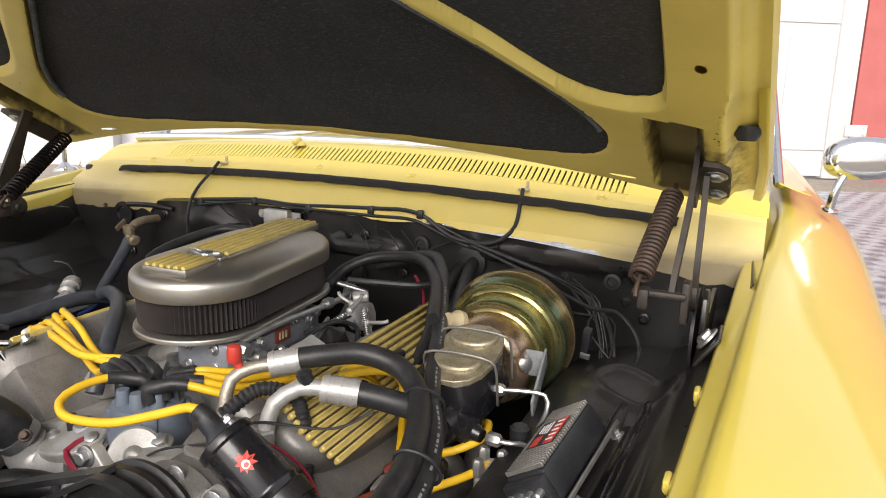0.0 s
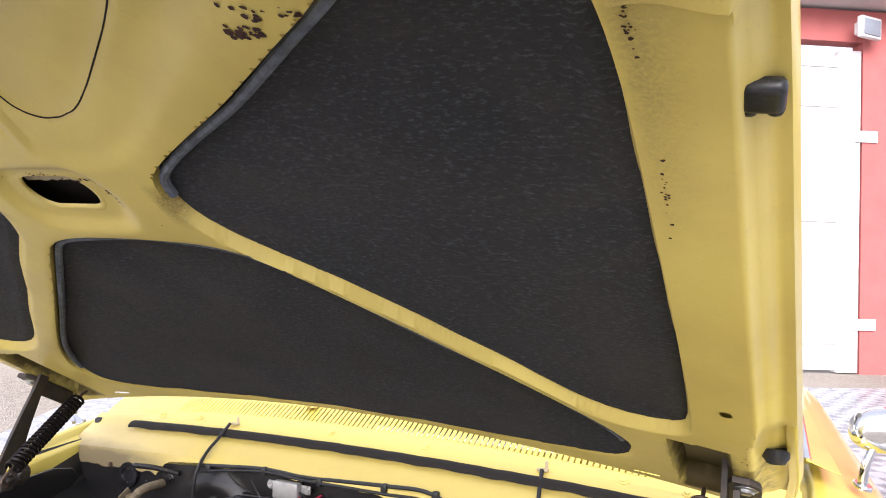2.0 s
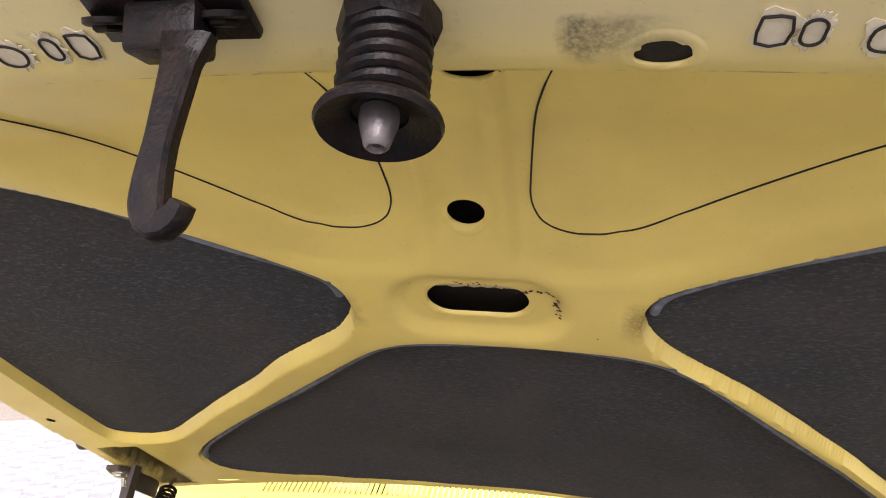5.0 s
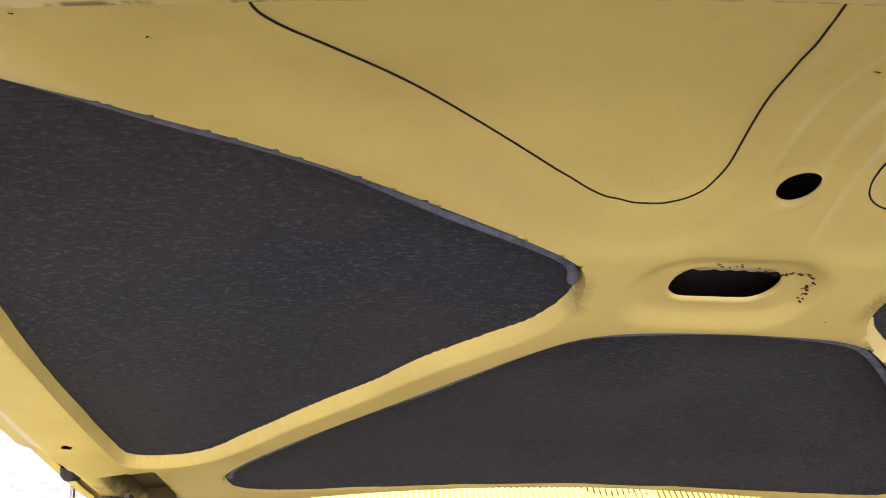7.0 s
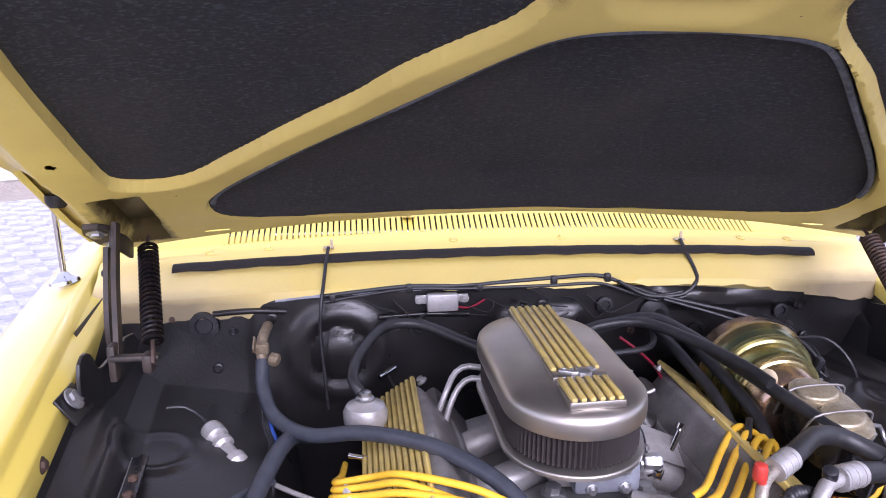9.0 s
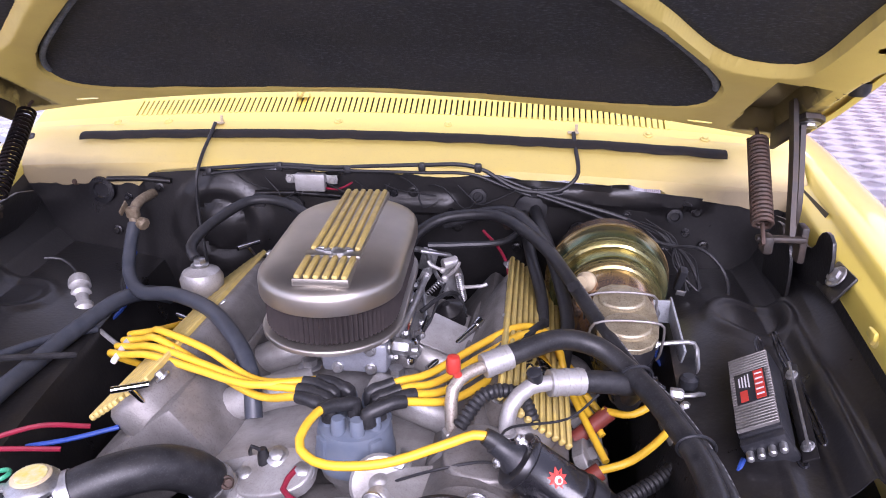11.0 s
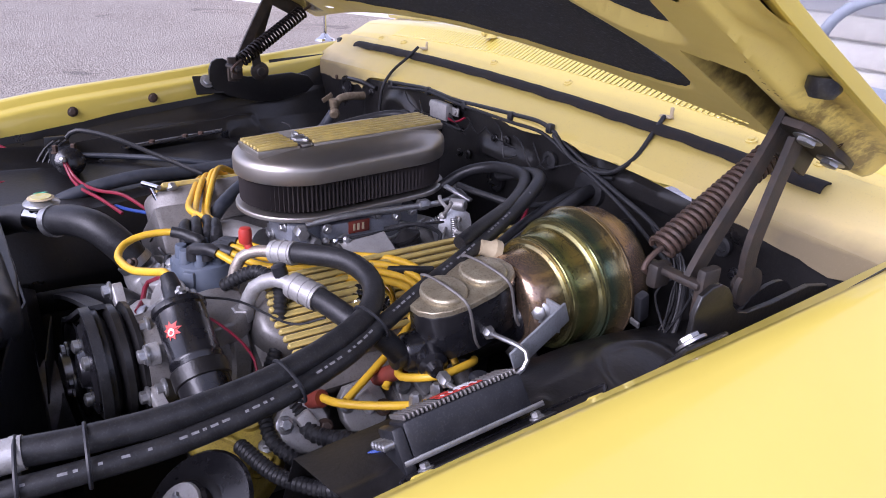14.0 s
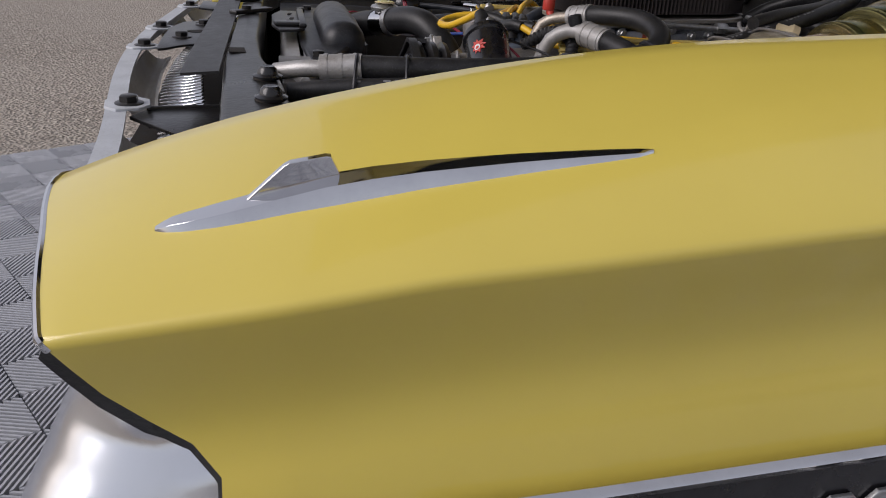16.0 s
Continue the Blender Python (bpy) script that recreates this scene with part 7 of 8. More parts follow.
Z0 = 0.950
for k, (x, y) in enumerate(((0.058, -0.332), (0.056, -0.350), (0.060, -0.368), (0.075, -0.325))):
    lead([(x, y, Z0 - 0.002), (x - 0.040, y + 0.012, Z0 + 0.004), (-0.06, -0.325 + 0.010 * k, 0.948 - 0.004 * k - (0.022 if k == 2 else 0)), (-0.15, -0.290 + 0.012 * k, 0.944 + 0.004 * k - (0.016 if k == 2 else 0)), (-0.24, -0.250 + 0.014 * k, 0.938 + 0.006 * k), (-0.300 + 0.006 * k, -0.220 + 0.018 * k, 0.918 + 0.004 * k), (-0.338, -0.195 + 0.020 * k, 0.905), (-0.350 + 0.006 * k, -0.165 + 0.03 * k, 0.880), (-0.330, -0.13 + 0.05 * k, 0.845)])
part("lead_separator", box((0.010, 0.075, 0.012), pose(-0.318, -0.195, 0.912, 0, 35, 10), 0.004), M_WHITE, ds, "white lead separator")
for k, (x, y) in enumerate(((0.105, -0.325), (0.117, -0.340), (0.122, -0.357), (0.112, -0.374))):
    lead([(x, y, Z0 - 0.002), (x + 0.035, y + 0.018, Z0 + 0.006), (0.175 + 0.012 * k, -0.270 - 0.014 * k, 0.948 - 0.004 * k), (0.235 + 0.012 * k, -0.190 - 0.016 * k, 0.950 - 0.004 * k), (0.290 + 0.010 * k, -0.125 - 0.016 * k, 0.950 - 0.003 * k), (0.335 + 0.006 * k, -0.090 - 0.016 * k, 0.925), (0.37, -0.10 - 0.02 * k, 0.875), (0.42, -0.10 - 0.06 * k, 0.83)])
part("lead_separator", box((0.012, 0.070, 0.012), pose(0.318, -0.118, 0.944, 0, 0, -30), 0.004), M_RUBBER, ds)
lead([(DX + 0.002, DY - 0.004, Z0), (DX - 0.030, DY - 0.030, Z0 + 0.008), (0.046, -0.425, 0.957), (0.050, -0.455, 0.950), (0.085, -0.474, 0.946), (0.15, -0.472, 0.952), (0.21, -0.460, 0.970), (0.250, -0.452, 0.984), (0.268, -0.452, 0.981), (0.277, -0.452, 0.973)])
part("coil_boot", tube([(0.262, -0.452, 0.984), (0.270, -0.452, 0.979), (0.283, -0.452, 0.968)], (0.0095, 0.0125), 14), M_RUBBER, ds, "black coil boot")
for pts in ([(0.42, -0.20, 0.86), (0.46, -0.22, 0.87), (0.50, -0.19, 0.885), (0.49, -0.13, 0.88), (0.46, -0.10, 0.86)], [(0.40, -0.31, 0.835), (0.45, -0.30, 0.85), (0.50, -0.25, 0.86), (0.52, -0.20, 0.86)]):
    part("lead", tube(pts, 0.0056, 10), M_WIRE, ds)
part("plug_boot", tube([(0.345, -0.335, 0.80), (0.41, -0.31, 0.838)], 0.012, 12), M_RUSTRED, ds, "red-brown plug boot")
part("plug_boot", tube([(0.38, -0.22, 0.82), (0.43, -0.20, 0.858)], 0.012, 12), M_RUSTRED, ds, "red-brown plug boot")
part("vacuum_line", tube([(0.02, -0.39, 0.87), (0.01, -0.42, 0.86), (0.05, -0.44, 0.85), (0.10, -0.46, 0.86)], 0.004, 8), M_REDWIRE, ds)

# ignition coil
ic = thing("ignition_coil", "black cylindrical ignition coil with a red flame mark", "ignition coil")
C0, C1 = Vector((0.296, -0.452, 0.958)), Vector((0.418, -0.452, 0.868))
cm = axis(C0, C1)
L = (C1 - C0).length
part("can", lathe([(0.028, 0.0), (0.033, 0.002), (0.034, 0.006), (0.034, 0.010), (0.031, 0.013), (0.031, 0.075), (0.0325, 0.077), (0.0325, 0.081), (0.031, 0.083), (0.031, L - 0.004), (0.029, L)], cm, 36), M_BLACKG, ic)
part("tower", lathe([(0.022, 0.006), (0.020, -0.004), (0.013, -0.012), (0.012, -0.030), (0.010, -0.032)], cm, 24), M_PLASTIC, ic)
for s in (-1, 1):
    part("terminal", join(lathe([(0.004, 0.0), (0.004, -0.014)], cm @ at(0.004, s * 0.020, 0), 8), lathe([(0.007, -0.006), (0.007, -0.010)], cm @ at(0.004, s * 0.020, 0), 6)), M_STEEL, ic)
part("coil_clamp", lathe([(0.0335, 0.088), (0.0345, 0.089), (0.0345, 0.108), (0.0335, 0.109)], cm, 30), M_BLACK, ic)
fd = (cm.inverted().to_3x3() @ (Vector((0.85, -1.05, 1.42)) - (C0 + C1) / 2)).normalized()
ang = math.atan2(fd.y, fd.x) + 0.10


def on_coil(a, h, d=0.0006):
    return cm @ Vector(((0.031 + d) * math.cos(ang + a), (0.031 + d) * math.sin(ang + a), h))


burst = [on_coil((0.40 if i % 2 else 0.24) * (1.15 if 3 < i < 12 else 0.8) * math.cos(2 * math.pi * i / 18), 0.042 + (0.013 if i % 2 else 0.008) * math.sin(2 * math.pi * i / 18)) for i in range(18)]
part("flame_mark", (burst + [on_coil(0, 0.042)], [(i, (i + 1) % 18, 18) for i in range(18)]), M_RED, ic, "red and white flame mark", smooth=0)
ring = [on_coil(0.15 * math.cos(2 * math.pi * i / 12), 0.044 + 0.005 * math.sin(2 * math.pi * i / 12), 0.0011) for i in range(12)]
part("flame_centre", (ring + [on_coil(0, 0.042, 0.0011)], [(i, (i + 1) % 12, 12) for i in range(12)]), M_WHITE, ic, smooth=0)
ring = [on_coil(0.09 * math.cos(2 * math.pi * i / 10), 0.045 + 0.0025 * math.sin(2 * math.pi * i / 10), 0.0015) for i in range(10)]
part("flame_dot", (ring + [on_coil(0, 0.042, 0.0015)], [(i, (i + 1) % 10, 10) for i in range(10)]), M_RED, ic, smooth=0)

# compressor
cp = thing("compressor", "cast air-conditioning compressor with a black belt pulley", "compressor")
pm = pose(0.226, -0.540, 0.858, 90)
part("pulley", lathe([(0.030, 0.010), (0.068, 0.008), (0.077, 0.004), (0.078, 0.0), (0.078, -0.006), (0.066, -0.013), (0.078, -0.020), (0.078, -0.028), (0.068, -0.034), (0.078, -0.040), (0.077, -0.046)], pm, 48), M_BLACK, cp, "grooved black clutch pulley")
part("clutch_plate", lathe([(0.060, 0.0), (0.060, 0.013), (0.052, 0.016), (0.026, 0.015), (0.022, 0.024), (0.010, 0.026)], pm, 36), M_BLACKG, cp)
for k in range(3):
    a = radians(40 + 120 * k)
    part("clutch_rivet", lathe([(0.009, 0.014), (0.009, 0.022), (0.005, 0.024)], pm @ at(0.042 * math.cos(a), 0.042 * math.sin(a), 0), 12), M_STEEL, cp)
part("body", join(lathe([(0.062, -0.046), (0.064, -0.06), (0.066, -0.075), (0.060, -0.080), (0.060, -0.15), (0.064, -0.155), (0.064, -0.175), (0.05, -0.185)], pm @ at(0.018, 0.0, 0), 36), prism(chaikin([(-0.05, -0.045), (0.05, -0.05), (0.055, 0.045), (-0.045, 0.05)], 2), 0.0, 0.03, pose(0.255, -0.395, 0.895, 8, 4, 0), 0.006)), M_ALUD, cp, "cast aluminium body")
for a in range(0, 360, 45):
    part("body_bolt", bolt(pm @ Vector((0.03 + 0.060 * math.cos(radians(a)), 0.060 * math.sin(radians(a)), -0.058)), (0, -1, 0), 0.008, 0.010), M_STEEL, cp)
for ox, oz, an in ((0.300, 0.898, 35), (0.165, 0.905, 140), (0.335, 0.845, -5)):
    em = frame3((ox, -0.492, oz), (math.cos(radians(an)), 0, math.sin(radians(an))), (-math.sin(radians(an)), 0, math.cos(radians(an))))
    part("ear", prism(chaikin([(-0.030, -0.013), (-0.008, -0.008), (0.010, -0.010), (0.030, -0.016), (0.038, 0.0), (0.030, 0.016), (0.010, 0.010), (-0.008, 0.008), (-0.030, 0.013), (-0.038, 0.0)], 2), -0.006, 0.008, em, 0.003), M_ALU, cp, "cast mounting ear")
    for e in (-0.026, 0.028):
        part("ear_bolt", bolt(em @ Vector((e, 0, 0.009)), (0, -1, 0), 0.0085, 0.009), M_STEEL, cp)
belt = thing("drive_belt", "black ribbed rubber drive belt", "belt")
bp = []
for (cx, cz, r_, a0, a1) in ((0.226, 0.858, 0.077, -60, 100), (0.075, 0.775, 0.073, 100, 300)):
    for a in np.linspace(radians(a0), radians(a1), 14):
        bp.append((cx + r_ * math.cos(a), cz + r_ * math.sin(a)))
part("loop", sheet(lambda i, v: (bp[int(i) % len(bp)][0], -0.553 + 0.012 * v, bp[int(i) % len(bp)][1]), range(len(bp) + 1), (0, 0.5, 1), 0.006), M_RUBBER, belt)
part("outer_run", sheet(lambda u, v: (0.212 - 0.41 * u, -0.541 + 0.020 * v, 0.932 - 0.165 * u + 0.006 * math.sin(math.pi * u)), np.linspace(0, 1, 12), (0, 0.5, 1), 0.007), M_RUBBER, belt)
part("water_pump_pulley", lathe([(0.02, 0.012), (0.050, 0.010), (0.068, 0.006), (0.074, 0.0), (0.064, -0.008), (0.074, -0.016), (0.064, -0.024), (0.074, -0.032), (0.064, -0.040), (0.074, -0.046)], pose(0.075, -0.545, 0.775, 90), 44), M_BLACK, belt)
part("pulley_hub", join(lathe([(0.03, 0.010), (0.028, 0.022), (0.014, 0.026)], pose(0.075, -0.545, 0.775, 90), 24), *[bolt((0.075 + 0.036 * math.cos(k * 1.57), -0.558, 0.775 + 0.036 * math.sin(k * 1.57)), (0, -1, 0), 0.007, 0.007) for k in range(4)]), M_STEEL, belt)
alt = thing("alternator", "cast alternator with a black fan pulley low in the bay", "alternator")
am_ = axis((0.403, -0.500, 0.740), (0.440, -0.640, 0.910))
part("body", lathe([(0.030, -0.10), (0.055, -0.09), (0.058, -0.03), (0.040, -0.02)], am_, 30), M_BLACK, alt)
part("pulley", lathe([(0.030, -0.002), (0.036, -0.006), (0.030, -0.014), (0.034, -0.020), (0.070, -0.030), (0.080, -0.030), (0.084, -0.034), (0.080, -0.040), (0.060, -0.044)], am_, 44), M_BLACKG, alt, "glossy black dished pulley")
part("pulley_face", lathe([(0.020, -0.006), (0.031, -0.003), (0.032, 0.0), (0.030, 0.003), (0.022, 0.004), (0.014, 0.0045), (0.0, 0.0045)], am_, 32), M_ALU, alt, "bright round pulley face")
part("nut", join(lathe([(0.013, 0.004), (0.013, 0.012), (0.008, 0.014), (0.007, 0.020), (0.0, 0.020)], am_, 6), *[box((0.010, 0.006, 0.006), am_ @ pose(0.013 * math.cos(a), 0.013 * math.sin(a), 0.007, 0, 0, math.degrees(a)), 0.001) for a in (0.3, 2.4, 4.5)]), M_STEEL, alt)
ym = frame3((0.318, -0.395, 0.728), (1, 0.2, -0.25), (-0.25, 1, 0.25))
M_YCAST = worn("yellow_painted_casting", (0.52, 0.40, 0.06), (0.26, 0.19, 0.05), 0.42, scale=35, amount=0.5, bump=0.5, speck=(0.06, 0.045, 0.02), amount2=0.5)
part("mount_casting", join(prism(chaikin([(-0.085, -0.045), (-0.09, 0.03), (-0.05, 0.062), (0.03, 0.060), (0.060, 0.035), (0.085, -0.01), (0.09, -0.075), (0.045, -0.085), (0.02, -0.04), (-0.03, -0.05)], 2), -0.02, 0.012, ym, 0.006), *[lathe([(0.018, 0.010), (0.018, 0.020), (0.014, 0.022), (0.009, 0.014), (0.0, 0.014)], ym @ at(x, y, 0), 16) for x, y in ((-0.065, 0.0), (-0.02, 0.035), (0.06, -0.045))], box((0.12, 0.008, 0.014), ym @ pose(0.0, 0.0, 0.014, 0, 0, 22), 0.003)), M_YCAST, alt, "yellow painted pump casting")
for x, y in ((0.03, 0.03), (0.055, 0.0), (-0.05, -0.02)):
    part("casting_bolt", bolt(ym @ Vector((x, y, 0.014)), ym.to_3x3() @ Vector((0, 0, 1)), 0.008, 0.008), M_STEEL if x < 0.05 else M_YCAST, alt)
dry = thing("blower_housing", "black round ribbed housing low beside the radiator", "housing")
dm = axis((0.40, -0.64, 0.60), (0.44, -0.66, 0.80))
part("can", lathe([(0.105, 0.0), (0.108, 0.02), (0.106, 0.08), (0.110, 0.084), (0.110, 0.094), (0.102, 0.10), (0.098, 0.13), (0.090, 0.142), (0.070, 0.150), (0.066, 0.146), (0.040, 0.148), (0.036, 0.158), (0.020, 0.162)], dm, 44), M_BLACKG, dry)
part("band", lathe([(0.1085, 0.03), (0.112, 0.031), (0.112, 0.044), (0.1085, 0.045)], dm, 40), M_BLACK, dry)
for k in range(6):
    part("rim_screw", bolt(dm @ Vector((0.086 * math.cos(k * 1.05), 0.086 * math.sin(k * 1.05), 0.141)), dm.to_3x3() @ Vector((0, 0, 1)), 0.006, 0.006), M_STEEL, dry)
part("top_plate", sheet(lambda u, v: tuple(dm @ Vector(((0.060 + 0.03 * v) * math.cos(1.9 + 1.5 * u), (0.060 + 0.03 * v) * math.sin(1.9 + 1.5 * u), 0.154 - 0.008 * v))), np.linspace(0, 1, 16), np.linspace(0, 1, 4), 0.003), M_ALU, dry, "pale metal segment")

# air-conditioning hoses
ah = thing("refrigerant_hose", "thick black refrigerant hoses with crimped silver ends", "hose")
H1 = [(0.478, -0.698, 0.940), (0.486, -0.660, 0.944), (0.500, -0.600, 0.946), (0.508, -0.52, 0.948), (0.500, -0.42, 0.952), (0.472, -0.325, 0.957), (0.440, -0.262, 0.966), (0.400, -0.232, 0.982), (0.350, -0.240, 0.995), (0.300, -0.275, 0.994), (0.258, -0.300, 0.986)]
H2 = [(0.50, -0.735, 0.916), (0.512, -0.68, 0.924), (0.526, -0.60, 0.930), (0.530, -0.52, 0.932), (0.520, -0.42, 0.938), (0.490, -0.32, 0.945), (0.455, -0.250, 0.953), (0.425, -0.18, 0.965), (0.385, -0.07, 0.985), (0.345, 0.03, 1.005), (0.310, 0.11, 1.022), (0.270, 0.168, 1.034), (0.215, 0.185, 1.025), (0.14, 0.19, 1.0)]
H3 = [(0.352, -0.307, 0.970), (0.395, -0.292, 0.964), (0.436, -0.275, 0.952), (0.455, -0.25, 0.935), (0.45, -0.22, 0.90)]
part("hose", tube(H1, 0.0145, 16), M_RUBBER, ah)
part("hose", tube(H2, 0.0115, 16), M_RUBBER, ah)
part("hose", tube(H3, 0.0150, 16), M_RUBBER, ah)
for p, q, r_ in (((0.478, -0.698, 0.940), (0.488, -0.650, 0.944), 0.0165), ((0.284, -0.286, 0.991), (0.250, -0.304, 0.984), 0.0165), ((0.378, -0.298, 0.967), (0.335, -0.315, 0.972), 0.0175)):
    part("crimp", join(tube([p, q], r_, 16), *[tube([Vector(p).lerp(Vector(q), t), Vector(p).lerp(Vector(q), t + 0.1)], r_ * 1.05, 16) for t in (0.1, 0.45, 0.8)]), M_ALU, ah, "silver crimped hose end")
part("front_pipe", tube([(0.478, -0.698, 0.940), (0.47, -0.72, 0.938), (0.45, -0.75, 0.93)], 0.010, 12), M_ALU, ah)
part("elbow", tube([(0.252, -0.303, 0.984), (0.230, -0.318, 0.980), (0.214, -0.338, 0.968), (0.214, -0.352, 0.935), (0.218, -0.36, 0.90)], 0.0085, 12), worn("stained_alloy_pipe", (0.46, 0.42, 0.36), (0.22, 0.18, 0.14), 0.45, 0.6, scale=50, speck=(0.10, 0.07, 0.05), amount2=0.6), ah, "tan stained pipe elbow")
part("elbow", tube([(0.338, -0.314, 0.972), (0.310, -0.328, 0.972), (0.288, -0.348, 0.955), (0.284, -0.36, 0.925), (0.284, -0.37, 0.90)], 0.0105, 12), M_ALU, ah, "silver pipe elbow")
for p in ((0.217, -0.357, 0.912), (0.284, -0.365, 0.918)):
    part("pipe_nut", lathe([(0.014, -0.010), (0.015, -0.008), (0.015, 0.008), (0.013, 0.010)], at(*p), 6), M_ALU, ah)
part("service_cap", join(tube([(0.222, -0.326, 0.978), (0.216, -0.329, 0.99)], 0.006, 10), lathe([(0.0085, 0), (0.0095, 0.002), (0.0095, 0.016), (0.008, 0.022), (0.006, 0.023)], at(0.214, -0.330, 0.989), 10)), M_RED, ah, "red service port cap")
part("service_cap", lathe([(0.009, 0), (0.010, 0.002), (0.010, 0.016), (0.007, 0.018)], axis((0.318, -0.322, 0.978), (0.312, -0.330, 1.01)), 10), M_PLASTIC, ah, "black service port cap")
P2 = smooth_path(H2, 0.004)
P1 = smooth_path(H1, 0.004)
for t in ((0.500, -0.600), (0.476, -0.655), (0.446, -0.267), (0.497, -0.40)):
    a = min(P1, key=lambda p: (p.x - t[0]) ** 2 + (p.y - t[1]) ** 2)
    b = min(P2, key=lambda p: (p - a).length)
    mid, d = (a + b) / 2, (b - a).normalized()
    nrm = d.cross(Vector((0.1, 1, 0)).normalized()).normalized()
    rr = (b - a).length / 2 + 0.016
    part("cable_tie", tube([mid + rr * math.cos(q) * d + 0.019 * math.sin(q) * nrm for q in np.linspace(0, 2 * math.pi, 22)], 0.0022, 6, straight=True), M_PLASTIC, ah)
# faint pale printing on the hose: short unreadable dashes
rg = random.Random(4)
i = 20
while i < len(P2) - 50:
    n = rg.randint(1, 2)
    p, q = P2[i], P2[min(i + n, len(P2) - 1)]
    t = (q - p).normalized()
    up = (Vector((0.55, -0.35, 0.75)) - t * t.dot(Vector((0.55, -0.35, 0.75)))).normalized()
    sd = t.cross(up)
    c = 0.0119
    V = [p + up * c - sd * 0.0014, q + up * c - sd * 0.0014, q + up * c + sd * 0.0014, p + up * c + sd * 0.0014]
    if rg.random() < 0.75:
        part("hose_print", (V, [(0, 1, 2, 3)]), M_PRINT, ah, smooth=0)
    i += n + rg.choice((1, 1, 1, 1, 1, 6))

# brake booster and master cylinder
bb = thing("brake_booster", "gold zinc-plated round brake booster", "brake booster")
BM = axis((0.444, -0.040, 0.922), (0.444, 0.20, 0.950)) @ Matrix.Diagonal((0.87, 0.87, 1.0, 1.0))
part("shell", lathe([(0.060, 0.0), (0.066, 0.001), (0.074, 0.006), (0.080, 0.016), (0.082, 0.040), (0.084, 0.052), (0.094, 0.058), (0.099, 0.063), (0.100, 0.070), (0.099, 0.090), (0.101, 0.100), (0.112, 0.106), (0.116, 0.112), (0.117, 0.130), (0.120, 0.136), (0.1235, 0.140), (0.1235, 0.150), (0.119, 0.154), (0.116, 0.160), (0.112, 0.19), (0.09, 0.215), (0.06, 0.225)], BM, 64), M_ZINC, bb)
for z, r_ in ((0.056, 0.0955), (0.0605, 0.0985), (0.104, 0.1135), (0.109, 0.1165), (0.145, 0.1250)):
    part("rolled_rim", lathe([(r_ - 0.002, -0.0012), (r_, -0.0008), (r_ + 0.0004, 0.0), (r_, 0.0008), (r_ - 0.002, 0.0012)], BM @ at(0, 0, z), 64), M_ZINC, bb)
part("bracket", join(box((0.004, 0.11, 0.034), pose(0.540, -0.058, 0.925, 24, 0, 6), 0.0015), box((0.03, 0.004, 0.04), pose(0.522, -0.020, 0.938), 0.001)), worn("grey_bracket_paint", (0.30, 0.33, 0.36), (0.20, 0.21, 0.22), 0.5, 0.2, scale=60, speck=(0.10, 0.07, 0.05), amount2=0.5), bb, "grey steel support bracket")
part("bracket_bolt", bolt((0.506, -0.030, 0.938), (0.6, -0.8, 0.2), 0.010, 0.008), M_STEEL, bb)
part("check_valve", join(lathe([(0.016, 0), (0.017, 0.01), (0.012, 0.016), (0.011, 0.03)], axis((0.400, -0.02, 0.985), (0.36, -0.10, 1.01)), 16)), M_TAN, bb)
mc = thing("master_cylinder", "black cast master cylinder with stained metal cap", "master cylinder")
MO = pose(0.449, -0.122, 0.0, 0, 0, 2) @ at(0, 0, 0.985) @ Matrix.Rotation(radians(11), 4, 'X') @ at(0, 0, -0.985)
out = chaikin([(-0.046, -0.082), (0.046, -0.082), (0.046, 0.074), (-0.046, 0.074)], 2)
part("reservoir", prism(out, 0.905, 0.972, MO, 0.004), M_BLACKG, mc)
part("bore", join(lathe([(0.022, 0), (0.026, 0.006), (0.027, 0.03), (0.027, 0.17), (0.034, 0.176), (0.034, 0.19)], axis((0.449, -0.215, 0.897), (0.455, -0.03, 0.905)), 26), box((0.06, 0.12, 0.04), pose(0.449, -0.12, 0.905), 0.014)), M_BLACKG, mc)
part("end_plug", join(lathe([(0.012, 0), (0.018, 0.002), (0.018, 0.014)], axis((0.449, -0.230, 0.897), (0.449, -0.2, 0.897)), 20)), M_BLACK, mc)
part("side_port", join(lathe([(0.020, 0), (0.020, 0.03), (0.013, 0.034), (0.009, 0.044)], axis((0.462, -0.185, 0.898), (0.52, -0.20, 0.892)), 18)), M_BLACKG, mc)
part("cap", join(prism([(a * 1.03, b * 1.02) for a, b in out], 0.972, 0.980, MO, 0.002), *[prism([(a * 0.040, b * 0.030 + y) for a, b in stadium(0.9, 1.0, 12)], 0.979, 0.988, MO, 0.006) for y in (-0.034, 0.034)]), worn("stained_brassy_steel", (0.46, 0.41, 0.29), (0.22, 0.18, 0.11), 0.33, 0.6, scale=45, amount=0.6, bump=0.3, speck=(0.09, 0.06, 0.03), amount2=0.5), mc, "stained brassy metal cap")
for y in (-0.034, 0.036):
    part("bail_wire", tube([MO @ Vector(p) for p in ((-0.051, y + 0.02, 0.925), (-0.053, y + 0.008, 0.960), (-0.048, y, 0.986), (-0.02, y, 0.9925), (0.02, y, 0.9925), (0.047, y, 0.988), (0.054, y + 0.002, 0.972), (0.054, y + 0.005, 0.93), (0.052, y + 0.012, 0.912))], 0.0020, 8), M_ALUD, mc, "bent wire bail")
